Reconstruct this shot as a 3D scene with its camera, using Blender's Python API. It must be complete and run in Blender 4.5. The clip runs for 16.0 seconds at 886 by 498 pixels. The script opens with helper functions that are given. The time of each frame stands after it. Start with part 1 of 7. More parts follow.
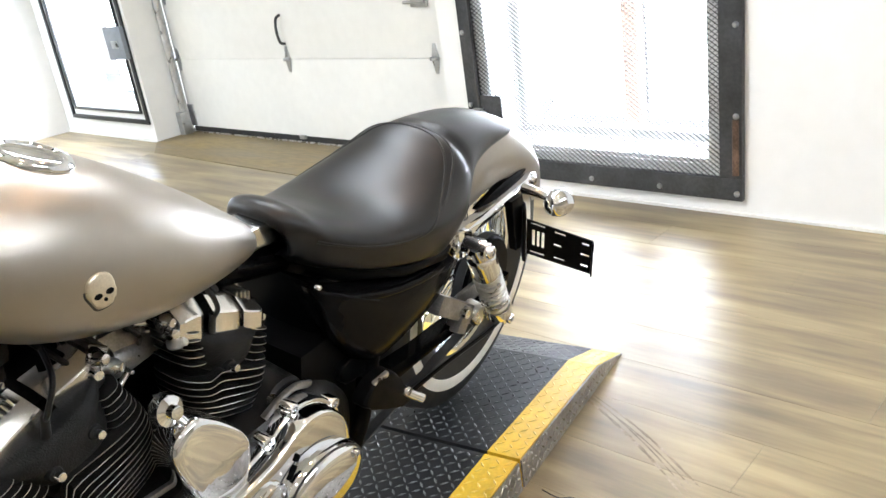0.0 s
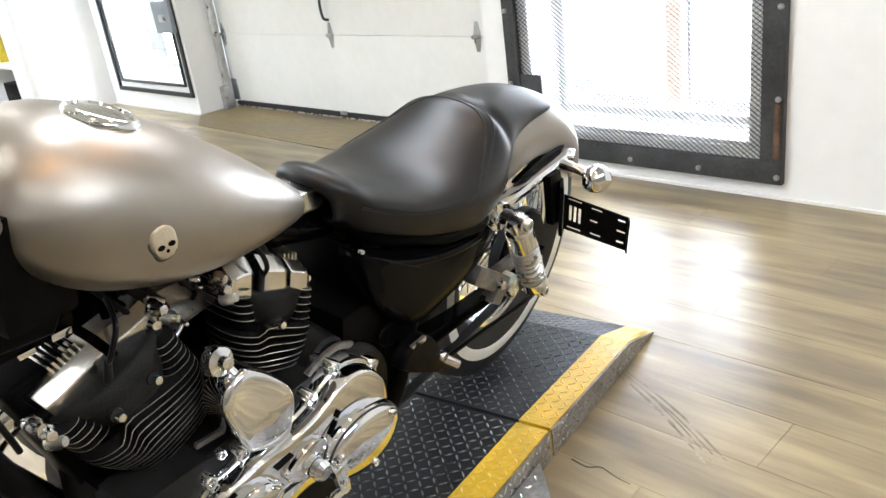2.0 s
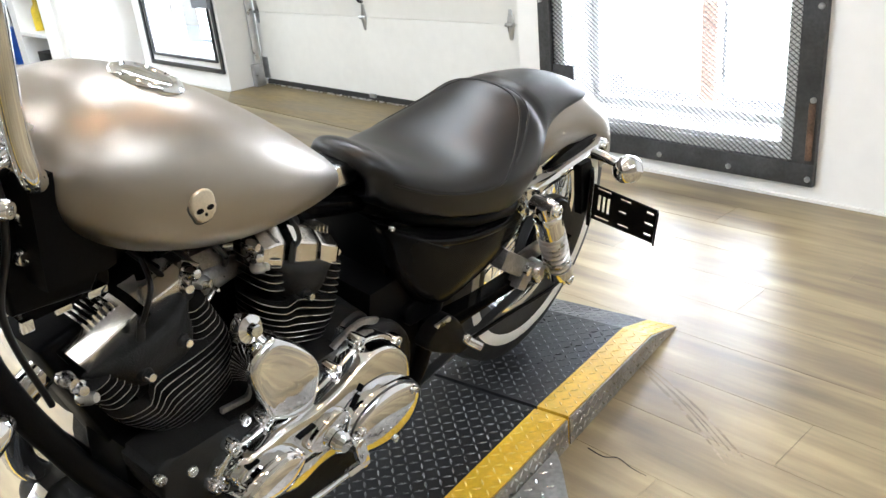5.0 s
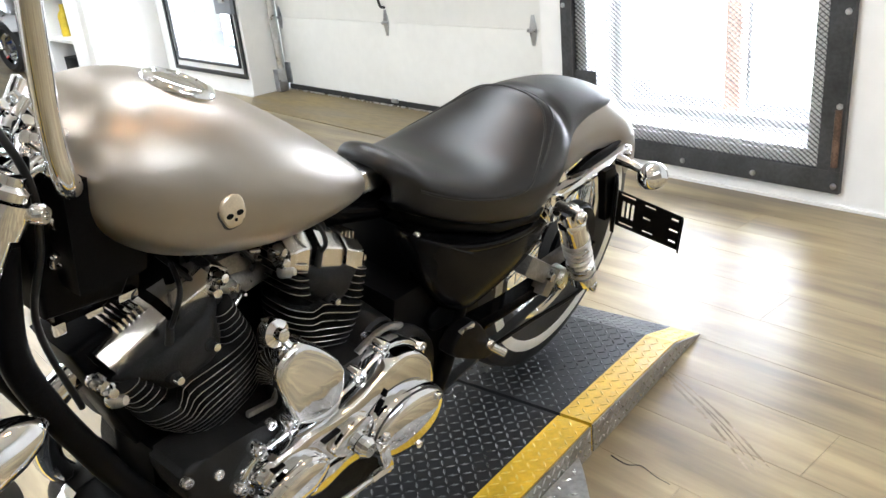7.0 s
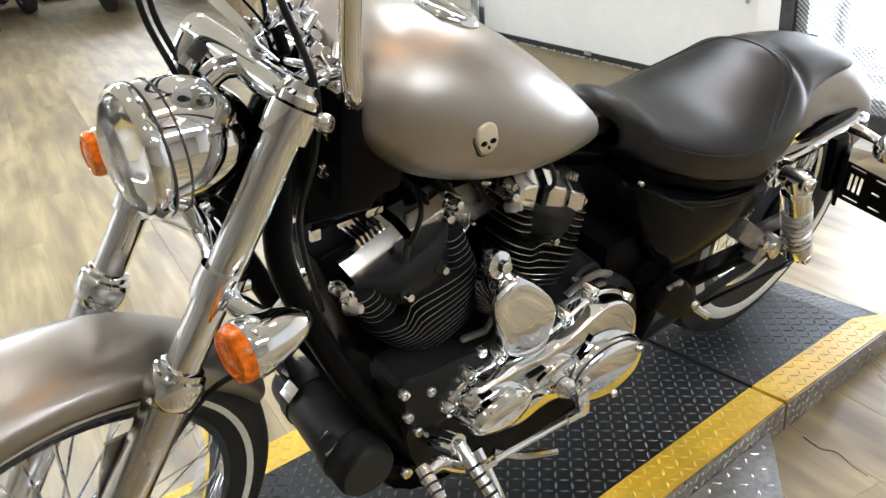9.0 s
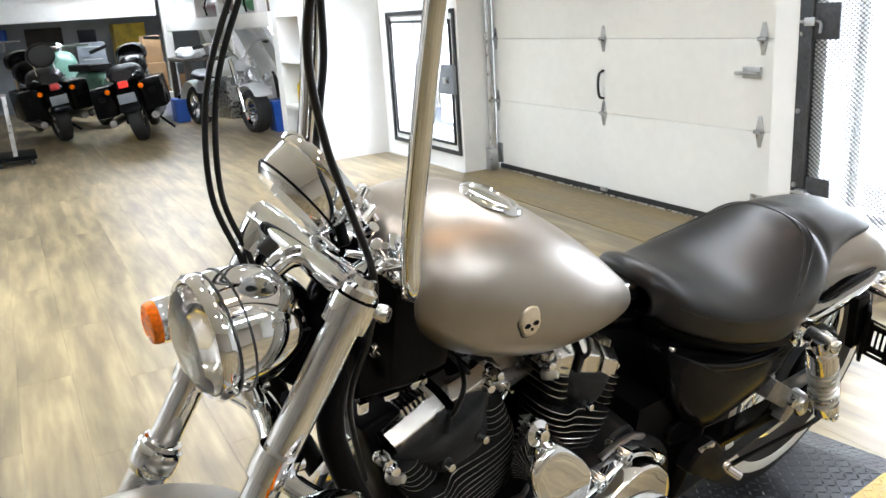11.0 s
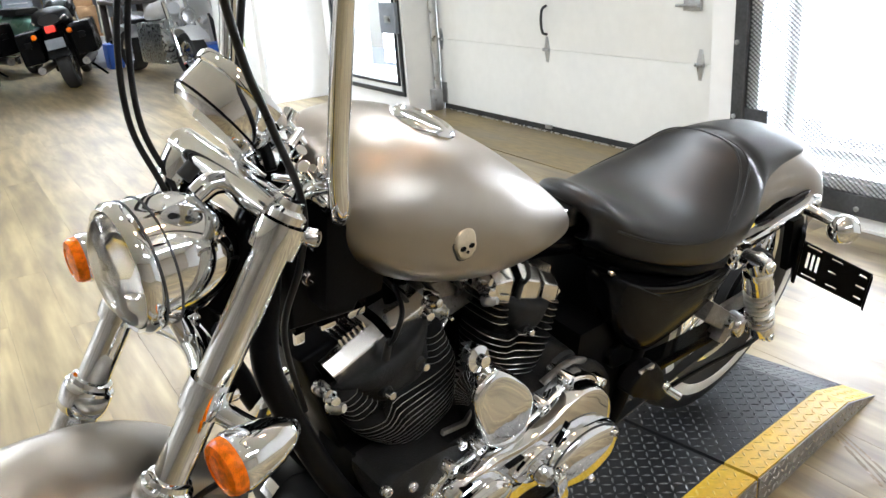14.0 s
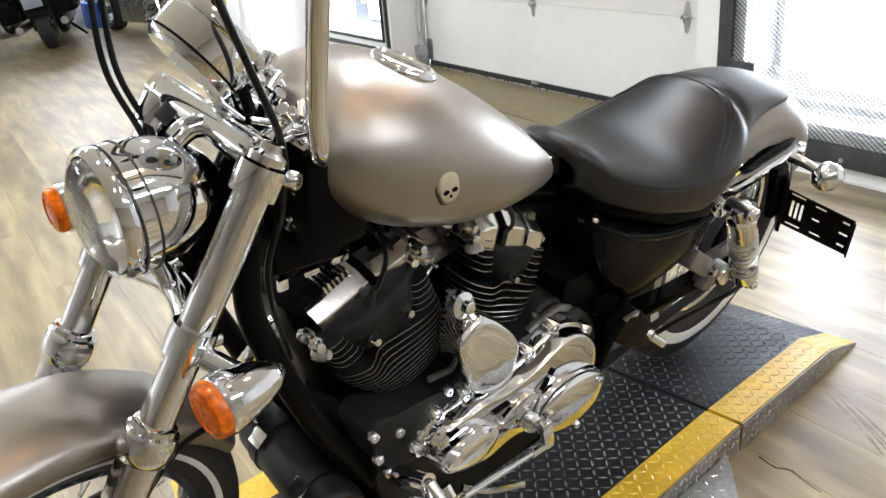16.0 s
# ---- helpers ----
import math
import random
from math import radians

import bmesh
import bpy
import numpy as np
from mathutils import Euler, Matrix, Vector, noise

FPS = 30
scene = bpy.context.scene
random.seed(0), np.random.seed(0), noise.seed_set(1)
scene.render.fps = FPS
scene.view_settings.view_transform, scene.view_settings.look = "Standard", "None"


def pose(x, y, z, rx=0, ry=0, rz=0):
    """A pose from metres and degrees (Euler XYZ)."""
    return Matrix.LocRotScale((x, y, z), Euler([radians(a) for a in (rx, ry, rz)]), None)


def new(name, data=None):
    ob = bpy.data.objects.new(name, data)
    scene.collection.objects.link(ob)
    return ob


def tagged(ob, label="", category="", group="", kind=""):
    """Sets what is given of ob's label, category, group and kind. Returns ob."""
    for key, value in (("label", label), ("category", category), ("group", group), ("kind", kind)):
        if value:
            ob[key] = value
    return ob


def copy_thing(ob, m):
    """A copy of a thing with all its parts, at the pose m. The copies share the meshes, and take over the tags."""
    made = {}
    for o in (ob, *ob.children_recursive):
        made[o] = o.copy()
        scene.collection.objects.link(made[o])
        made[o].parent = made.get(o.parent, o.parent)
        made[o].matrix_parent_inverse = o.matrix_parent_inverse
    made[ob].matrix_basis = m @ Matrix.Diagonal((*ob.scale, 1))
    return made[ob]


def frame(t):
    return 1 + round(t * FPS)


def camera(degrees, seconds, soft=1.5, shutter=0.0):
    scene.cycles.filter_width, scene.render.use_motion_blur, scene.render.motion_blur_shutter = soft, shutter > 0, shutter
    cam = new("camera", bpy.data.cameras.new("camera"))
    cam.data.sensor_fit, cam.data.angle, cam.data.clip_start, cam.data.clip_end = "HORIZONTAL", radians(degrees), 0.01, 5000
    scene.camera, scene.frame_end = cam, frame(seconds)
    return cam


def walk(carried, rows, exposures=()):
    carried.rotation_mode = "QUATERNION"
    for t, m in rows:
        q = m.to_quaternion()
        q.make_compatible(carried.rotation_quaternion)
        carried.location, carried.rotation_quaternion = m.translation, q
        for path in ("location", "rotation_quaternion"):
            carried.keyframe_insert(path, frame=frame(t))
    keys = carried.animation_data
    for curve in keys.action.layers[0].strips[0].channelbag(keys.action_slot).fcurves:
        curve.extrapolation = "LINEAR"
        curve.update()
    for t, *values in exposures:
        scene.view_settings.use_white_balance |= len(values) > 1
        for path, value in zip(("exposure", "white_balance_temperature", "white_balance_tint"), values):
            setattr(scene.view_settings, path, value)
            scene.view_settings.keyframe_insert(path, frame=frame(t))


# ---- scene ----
SIZE = 1.06
cam = camera(57.0, 16.0)
# seconds, place in metres, turn in degrees
PATH = [
    (0.0, 1.2453, -1.1457, 1.1164, 68.321, 7.796, 41.428),
    (0.5, 1.2632, -1.1693, 1.1206, 66.976, 8.722, 42.082),
    (1.0, 1.2589, -1.1803, 1.1210, 67.687, 8.168, 44.046),
    (1.5, 1.2669, -1.1870, 1.1196, 67.777, 7.372, 44.720),
    (2.0, 1.2714, -1.1856, 1.1152, 67.362, 7.271, 44.288),
    (2.5, 1.2727, -1.1881, 1.1157, 67.811, 6.305, 44.137),
    (3.0, 1.2659, -1.1966, 1.1073, 67.006, 5.241, 45.410),
    (3.5, 1.2602, -1.1979, 1.1022, 66.411, 5.480, 45.898),
    (4.0, 1.2682, -1.2031, 1.1046, 66.591, 5.254, 46.483),
    (6.5, 1.2618, -1.2060, 1.1069, 67.213, 5.440, 47.045),
    (7.0, 1.2605, -1.2116, 1.1085, 67.325, 5.392, 48.032),
    (7.5, 1.2490, -1.2213, 1.1082, 66.060, 5.253, 49.836),
    (8.0, 1.2347, -1.2486, 1.1051, 65.767, 4.820, 53.433),
    (8.5, 1.2233, -1.2721, 1.0959, 64.510, 4.209, 57.839),
    (8.7, 1.2183, -1.2839, 1.0978, 64.447, 3.893, 59.829),
    (10.8, 1.2187, -1.3319, 1.1552, 70.306, 3.362, 62.614),
    (11.0, 1.2208, -1.3365, 1.1859, 73.540, 3.716, 61.790),
    (11.5, 1.2318, -1.3310, 1.2525, 77.739, 7.540, 57.807),
    (12.0, 1.2430, -1.3327, 1.2914, 80.221, 6.685, 55.044),
    (12.5, 1.2471, -1.3178, 1.2959, 80.345, 7.189, 52.377),
    (13.0, 1.2497, -1.3156, 1.2787, 78.598, 6.196, 52.598),
    (13.5, 1.2313, -1.3133, 1.2126, 73.217, 4.520, 55.119),
    (14.0, 1.2200, -1.3165, 1.1544, 69.463, 4.144, 57.957),
    (14.5, 1.2292, -1.3156, 1.1465, 68.472, 3.564, 57.024),
    (15.0, 1.2328, -1.3157, 1.1404, 67.550, 4.522, 57.080),
    (15.5, 1.2287, -1.3134, 1.1390, 67.190, 5.220, 56.218),
    (16.0, 1.2252, -1.3152, 1.1346, 66.656, 4.441, 56.922),
]
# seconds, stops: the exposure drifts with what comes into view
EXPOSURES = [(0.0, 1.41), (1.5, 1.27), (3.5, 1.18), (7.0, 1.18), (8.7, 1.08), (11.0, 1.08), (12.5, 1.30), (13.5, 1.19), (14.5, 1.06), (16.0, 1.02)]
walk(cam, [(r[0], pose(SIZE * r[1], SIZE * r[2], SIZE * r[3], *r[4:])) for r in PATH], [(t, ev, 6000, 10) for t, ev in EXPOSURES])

# ---- world, exposure, light ----
scene.view_settings.exposure = 1.0
world = bpy.data.worlds.new("world")
scene.world = world
world.use_nodes = True
sky = world.node_tree.nodes.new("ShaderNodeTexSky")
sky.sky_type = "NISHITA"
sky.sun_disc = False
sky.sun_elevation, sky.sun_rotation = radians(40), radians(200)
world.node_tree.links.new(sky.outputs[0], world.node_tree.nodes["Background"].inputs[0])
world.node_tree.nodes["Background"].inputs[1].default_value = 0.12


def area_lamp(name, m, sx, sy, watts, colour):
    data = bpy.data.lights.new(name, "AREA")
    data.shape, data.size, data.size_y, data.energy, data.color = "RECTANGLE", sx, sy, watts, colour
    ob = new(name, data)
    ob.matrix_world = m
    return ob


# daylight in the two window openings
area_lamp("window_daylight", pose(-0.50, 1.97, 0.68, -90, 0, 0), 0.9, 0.88, 19, (0.93, 0.99, 1.04))
area_lamp("window_daylight", pose(-4.62, 1.97, 0.66, -90, 0, 0), 0.9, 0.82, 15, (0.93, 0.99, 1.04))
# ceiling fittings, with unseen strips added as fill
CEIL = 2.12
# First two seen; (-0.3, 0.35) fits the seat's sheen; others are added fill.
STRIP_WATTS = {(-5.4, 0.15): 22, (-10.6, 0.6): 34, (-5.4, -3.2): 24, (-2.6, -1.7): 30, (-2.6, -3.7): 40, (-0.3, 0.35): 6.0, (2.3, 0.1): 12}
STRIPS = list(STRIP_WATTS)
for sx, sy in STRIPS:
    area_lamp("strip_glow", pose(sx, sy, CEIL - 0.085), 0.16, 1.5, STRIP_WATTS[sx, sy], (0.93, 1.0, 1.06))


# ---- materials ----
def surf(name, base, rough, metal=0.0, spec=0.5, var=0.12, scale=6.0, bump=0.0, bscale=300.0, rnd=0.0, coat=0.0, rvar=0.08, aniso=(1, 1, 1), emit=None):
    m = bpy.data.materials.new(name)
    m.use_nodes = True
    nt = m.node_tree
    b = nt.nodes["Principled BSDF"]
    tc = nt.nodes.new("ShaderNodeTexCoord")
    mp = nt.nodes.new("ShaderNodeMapping")
    mp.inputs["Scale"].default_value = aniso
    nt.links.new(tc.outputs["Object"], mp.inputs[0])

    def noise_tex(s, detail=5.0):
        n = nt.nodes.new("ShaderNodeTexNoise")
        n.inputs["Scale"].default_value, n.inputs["Detail"].default_value = s, detail
        nt.links.new(mp.outputs[0], n.inputs["Vector"])
        return n.outputs["Fac"]

    def ramp(src, lo, hi, a=0.3, c=0.7):
        r = nt.nodes.new("ShaderNodeMapRange")
        r.inputs[1].default_value, r.inputs[2].default_value, r.inputs[3].default_value, r.inputs[4].default_value = a, c, lo, hi
        nt.links.new(src, r.inputs[0])
        return r.outputs[0]

    def times(a, c):
        mm = nt.nodes.new("ShaderNodeMath")
        mm.operation = "MULTIPLY"
        nt.links.new(a, mm.inputs[0])
        nt.links.new(c, mm.inputs[1])
        return mm.outputs[0]

    big, fine = noise_tex(scale), noise_tex(scale * 9)
    f = times(ramp(big, 1 - var, 1 + var), ramp(fine, 1 - var * 0.6, 1 + var * 0.6))
    if rnd:
        oi = nt.nodes.new("ShaderNodeObjectInfo")
        f = times(f, ramp(oi.outputs["Random"], 1 - rnd, 1 + rnd, 0.0, 1.0))
    mix = nt.nodes.new("ShaderNodeVectorMath")
    mix.operation = "SCALE"
    mix.inputs[0].default_value = base[:3]
    nt.links.new(f, mix.inputs["Scale"])
    nt.links.new(mix.outputs[0], b.inputs["Base Color"])
    nt.links.new(ramp(big, max(0.0, rough - rvar), min(1.0, rough + rvar)), b.inputs["Roughness"])
    b.inputs["Metallic"].default_value = metal
    b.inputs["Specular IOR Level"].default_value = spec
    b.inputs["Coat Weight"].default_value = coat
    if bump:
        bp = nt.nodes.new("ShaderNodeBump")
        bp.inputs["Strength"].default_value, bp.inputs["Distance"].default_value = bump, 0.002
        nt.links.new(noise_tex(bscale, 3.0), bp.inputs["Height"])
        nt.links.new(bp.outputs[0], b.inputs["Normal"])
    if emit:
        b.inputs["Emission Color"].default_value = (*emit[:3], 1)
        b.inputs["Emission Strength"].default_value = emit[3]
    return m


def glass(name, colour=(1, 1, 1), rough=0.02, weight=1.0):
    m = bpy.data.materials.new(name)
    m.use_nodes = True
    b = m.node_tree.nodes["Principled BSDF"]
    b.inputs["Base Color"].default_value = (*colour, 1)
    b.inputs["Roughness"].default_value, b.inputs["Transmission Weight"].default_value, b.inputs["IOR"].default_value = rough, weight, 1.45
    return m


def glow(name, colour, strength):
    m = bpy.data.materials.new(name)
    m.use_nodes = True
    nt = m.node_tree
    nt.nodes.remove(nt.nodes["Principled BSDF"])
    e = nt.nodes.new("ShaderNodeEmission")
    e.inputs[0].default_value, e.inputs[1].default_value = (*colour, 1), strength
    nt.links.new(e.outputs[0], nt.nodes["Material Output"].inputs[0])
    return m


WALL = surf("wall_paint", (0.85, 0.85, 0.84), 0.6, var=0.03, scale=1.5, bump=0.15, bscale=220)
TRIMW = surf("white_trim_paint", (0.80, 0.79, 0.77), 0.4, var=0.04, scale=3)
CEILM = surf("ceiling_paint", (0.84, 0.83, 0.80), 0.75, var=0.03, scale=1)
DOORW = surf("garage_door_enamel", (0.86, 0.86, 0.83), 0.38, var=0.03, scale=2, bump=0.12, bscale=160)
GALV = surf("galvanised_steel", (0.50, 0.51, 0.52), 0.38, 0.9, var=0.2, scale=20, rvar=0.15)
STEEL = surf("dark_steel", (0.055, 0.057, 0.06), 0.45, 0.5, var=0.35, scale=8, bump=0.1)
MESHM = surf("expanded_metal", (0.06, 0.06, 0.062), 0.5, 0.6, var=0.3, scale=10)
RUST = surf("rusty_steel", (0.16, 0.10, 0.07), 0.6, 0.4, var=0.5, scale=14, bump=0.2)
CHROME = surf("chrome", (0.83, 0.85, 0.88), 0.05, 1.0, var=0.03, scale=8, rvar=0.03)
ROCKER = surf("polished_rocker_alloy", (0.82, 0.81, 0.79), 0.20, 1.0, var=0.06, scale=12, rvar=0.06)
DULLCH = surf("worn_chrome", (0.70, 0.70, 0.71), 0.20, 1.0, var=0.12, scale=25, rvar=0.1)
CASTING = surf("grimy_cast_alloy", (0.26, 0.25, 0.24), 0.42, 0.8, var=0.3, scale=30, rvar=0.1)
ALU = surf("bare_aluminium", (0.74, 0.74, 0.73), 0.30, 1.0, var=0.15, scale=30, rvar=0.12)
PAINT = surf("satin_silver_paint", (0.362, 0.333, 0.295), 0.38, 0.95, var=0.035, scale=3, bump=0.06, bscale=900, rvar=0.03)
GLOSSB = surf("gloss_black_paint", (0.003, 0.003, 0.0032), 0.16, 0.0, spec=0.055, var=0.2, scale=6)
SATINB = surf("satin_black_powder_coat", (0.003, 0.003, 0.0033), 0.42, 0.0, spec=0.06, var=0.25, scale=18, bump=0.12)
CRINKLE = surf("crinkle_black_engine_coat", (0.013, 0.0128, 0.0125), 0.5, 0.0, spec=0.2, var=0.35, scale=40, bump=0.5, bscale=500)
FINEDGE = surf("machined_fin_edge", (0.60, 0.59, 0.56), 0.34, 0.9, var=0.2, scale=30)
LEATHER = surf("black_vinyl_leather", (0.009, 0.009, 0.0095), 0.37, 0.0, spec=0.38, var=0.15, scale=12, bump=0.07, bscale=420, rvar=0.03)
ROLLHIDE = surf("matt_black_leather", (0.010, 0.010, 0.010), 0.48, 0.0, spec=0.3, var=0.2, scale=14, bump=0.2, bscale=380)
RUBBER = surf("tyre_rubber", (0.018, 0.018, 0.018), 0.62, var=0.25, scale=16, bump=0.15)
WHITEW = surf("whitewall_rubber", (0.86, 0.85, 0.80), 0.5, var=0.06, scale=14)
CABLE = surf("black_cable_sheath", (0.008, 0.008, 0.0085), 0.35, spec=0.3, var=0.2, scale=40)
IVORY = surf("ivory_rubber_grip", (0.78, 0.70, 0.58), 0.45, var=0.06, scale=20, bump=0.1)
BONE = surf("antique_brass_emblem", (0.62, 0.55, 0.42), 0.33, 0.7, var=0.12, scale=50)
AMBER = surf("amber_lens", (1.0, 0.20, 0.0), 0.16, spec=0.35, var=0.35, scale=120, bump=0.6, bscale=130)
AMBER.node_tree.nodes["Principled BSDF"].inputs["Transmission Weight"].default_value = 0.1
REDL = surf("red_lens", (0.75, 0.02, 0.02), 0.15, var=0.08, coat=0.7, emit=(1.0, 0.05, 0.03, 0.3))
CLEAR = glass("clear_glass", (1, 1, 1), 0.01)
MIRROR = surf("mirror_glass", (0.9, 0.9, 0.9), 0.01, 1.0, var=0.0, rvar=0.0)
DECKB = surf("black_deck_paint", (0.012, 0.0122, 0.0128), 0.46, 0.0, spec=0.28, var=0.35, scale=7, bump=0.1, rvar=0.12)
TREADB = surf("worn_tread_tops", (0.075, 0.077, 0.08), 0.32, 0.4, var=0.5, scale=9, rvar=0.12)
YELLOW = surf("yellow_safety_paint", (0.72, 0.46, 0.022), 0.42, var=0.16, scale=9, bump=0.15, rvar=0.1)
YELTR = surf("yellow_tread_tops", (0.80, 0.58, 0.10), 0.38, var=0.22, scale=14)
ALUPL = surf("aluminium_tread_plate", (0.42, 0.42, 0.42), 0.36, 0.85, var=0.3, scale=9, rvar=0.14)
ALUTR = surf("aluminium_tread_tops", (0.66, 0.66, 0.65), 0.26, 0.9, var=0.2, scale=14, rvar=0.1)
SIDEAL = surf("grimy_tread_plate_side", (0.33, 0.31, 0.28), 0.42, 0.7, var=0.4, scale=12, rvar=0.15)
# post colour lightened to stand for the overexposure outside
ORANGE = surf("pale_brick_red_post", (0.66, 0.42, 0.32), 0.7, var=0.2, scale=8)
CARD = surf("brown_cardboard", (0.36, 0.22, 0.11), 0.75, var=0.12, scale=5)
BOXW = surf("white_cardboard", (0.72, 0.72, 0.72), 0.65, var=0.05, scale=5, rnd=0.05)
YCLOTH = surf("yellow_plastic", (0.62, 0.45, 0.02), 0.45, var=0.2, scale=9)
BLUEP = surf("blue_plastic", (0.02, 0.10, 0.48), 0.4, var=0.1, scale=6)
REDP = surf("red_plastic", (0.55, 0.03, 0.03), 0.35, var=0.15, scale=9)
GREENP = surf("green_plastic", (0.05, 0.30, 0.10), 0.4, var=0.15, scale=9)
MINT = surf("mint_green_paint", (0.13, 0.26, 0.20), 0.3, var=0.08, scale=4, coat=0.5)
MAROON = surf("maroon_leather", (0.12, 0.012, 0.014), 0.35, var=0.2, scale=9)
WOODB = surf("dark_bench_wood", (0.055, 0.045, 0.04), 0.6, var=0.3, scale=5)
GREYP = surf("grey_paint", (0.22, 0.24, 0.27), 0.5, var=0.15, scale=5)
BWALL = surf("blue_grey_wall", (0.45, 0.49, 0.55), 0.7, var=0.06, scale=2)
EASTW = surf("brown_beige_wall_paint", (0.43, 0.38, 0.315), 0.6, var=0.06, scale=2)
SOUTHW = surf("unseen_back_wall_beige", (0.42, 0.39, 0.35), 0.6, var=0.2, scale=2)
SKYW = glow("daylight_haze", (0.97, 0.99, 1.0), 5.0)
TUBE = glow("fluorescent_diffuser", (1.0, 0.99, 0.95), 6.0)
SPOTG = glow("white_downlight", (1.0, 0.95, 0.88), 70.0)
WARMG = glow("warm_spotlight_lens", (1.0, 0.55, 0.26), 19.0)


def plank_material():
    m = bpy.data.materials.new("oak_vinyl_plank")
    m.use_nodes = True
    nt = m.node_tree
    b = nt.nodes["Principled BSDF"]
    geo = nt.nodes.new("ShaderNodeNewGeometry")
    oi = nt.nodes.new("ShaderNodeObjectInfo")
    # each plank shows another stretch of grain
    add = nt.nodes.new("ShaderNodeVectorMath")
    add.operation = "MULTIPLY_ADD"
    comb = nt.nodes.new("ShaderNodeCombineXYZ")
    for i in range(3):
        nt.links.new(oi.outputs["Random"], comb.inputs[i])
    add.inputs[1].default_value = (0.30, 0.06, 0)
    nt.links.new(comb.outputs[0], add.inputs[0])
    nt.links.new(geo.outputs["Position"], add.inputs[2])

    def tex(scale, stretch, detail=6.0, dist=0.0):
        mp = nt.nodes.new("ShaderNodeMapping")
        mp.inputs["Scale"].default_value = stretch
        nt.links.new(add.outputs[0], mp.inputs[0])
        n = nt.nodes.new("ShaderNodeTexNoise")
        n.inputs["Scale"].default_value, n.inputs["Detail"].default_value, n.inputs["Distortion"].default_value = scale, detail, dist
        nt.links.new(mp.outputs[0], n.inputs["Vector"])
        return n.outputs["Fac"]

    streak = tex(12.0, (0.15, 1.0, 1.0), 5.0, 0.15)
    blotch = tex(3.4, (0.30, 1.0, 1.0), 4.0, 0.2)
    fine = tex(60.0, (0.05, 1.0, 1.0), 4.0)
    cr = nt.nodes.new("ShaderNodeValToRGB")
    cr.color_ramp.elements[0].position, cr.color_ramp.elements[1].position = 0.34, 0.66
    cr.color_ramp.elements[0].color = (0.190, 0.150, 0.096, 1)
    cr.color_ramp.elements[1].color = (0.385, 0.308, 0.176, 1)
    e = cr.color_ramp.elements.new(0.48)
    e.color = (0.268, 0.211, 0.122, 1)
    nt.links.new(streak, cr.inputs[0])

    def rng(src, lo, hi, a=0.3, c=0.7):
        r = nt.nodes.new("ShaderNodeMapRange")
        r.inputs[1].default_value, r.inputs[2].default_value, r.inputs[3].default_value, r.inputs[4].default_value = a, c, lo, hi
        nt.links.new(src, r.inputs[0])
        return r.outputs[0]

    def mul(a, c):
        mm = nt.nodes.new("ShaderNodeMath")
        mm.operation = "MULTIPLY"
        nt.links.new(a, mm.inputs[0])
        nt.links.new(c, mm.inputs[1])
        return mm.outputs[0]

    f = mul(mul(rng(blotch, 0.80, 1.18), rng(fine, 0.92, 1.08)), rng(oi.outputs["Random"], 0.93, 1.06, 0, 1))
    sc = nt.nodes.new("ShaderNodeVectorMath")
    sc.operation = "SCALE"
    nt.links.new(cr.outputs[0], sc.inputs[0])
    nt.links.new(f, sc.inputs["Scale"])
    nt.links.new(sc.outputs[0], b.inputs["Base Color"])
    nt.links.new(rng(fine, 0.31, 0.36, 0.0, 1.0), b.inputs["Roughness"])
    b.inputs["Specular IOR Level"].default_value = 0.45
    return m


PLANK = plank_material()


# ---- building blocks ----
def finish(bm, name, mat, smooth=True, angle=40):
    me = bpy.data.meshes.new(name)
    bmesh.ops.recalc_face_normals(bm, faces=bm.faces)
    if smooth:
        lim = radians(angle)
        for f in bm.faces:
            f.smooth = True
        for e in bm.edges:
            if len(e.link_faces) == 2 and e.calc_face_angle(0) > lim:
                e.smooth = False
    bm.to_mesh(me)
    bm.free()
    for m in (mat if isinstance(mat, (list, tuple)) else [mat]):
        me.materials.append(m)
    return me


def thing(name, label, category, m=None, group="", kind=""):
    ob = new(name)
    ob.empty_display_size = 0.1
    if m is not None:
        ob.matrix_world = m
    return tagged(ob, label, category, group, kind)


def part(name, bm, mat, parent, label="", smooth=True, angle=40):
    ob = new(name, finish(bm, name, mat, smooth, angle))
    ob.parent = parent
    if label:
        ob["label"] = label
    return ob


def solid(name, bm, mat, label, category, group="", kind="", m=None, smooth=True):
    ob = new(name, finish(bm, name, mat, smooth))
    if m is not None:
        ob.matrix_world = m
    return tagged(ob, label, category, group, kind)


def box(x0, x1, y0, y1, z0, z1, bevel=0.0, bm=None, m=None, seg=2):
    own = bmesh.new()
    bmesh.ops.create_cube(own, size=1)
    bmesh.ops.scale(own, vec=(x1 - x0, y1 - y0, z1 - z0), verts=own.verts)
    bmesh.ops.translate(own, vec=((x0 + x1) / 2, (y0 + y1) / 2, (z0 + z1) / 2), verts=own.verts)
    if bevel:
        bmesh.ops.bevel(own, geom=own.edges[:], offset=bevel, segments=seg, profile=0.7, affect="EDGES")
    if m is not None:
        bmesh.ops.transform(own, matrix=m, verts=own.verts)
    return join(bm, own)


def join(bm, own):
    if bm is None:
        return own
    me = bpy.data.meshes.new("tmp")
    own.to_mesh(me)
    own.free()
    bm.from_mesh(me)
    bpy.data.meshes.remove(me)
    return bm


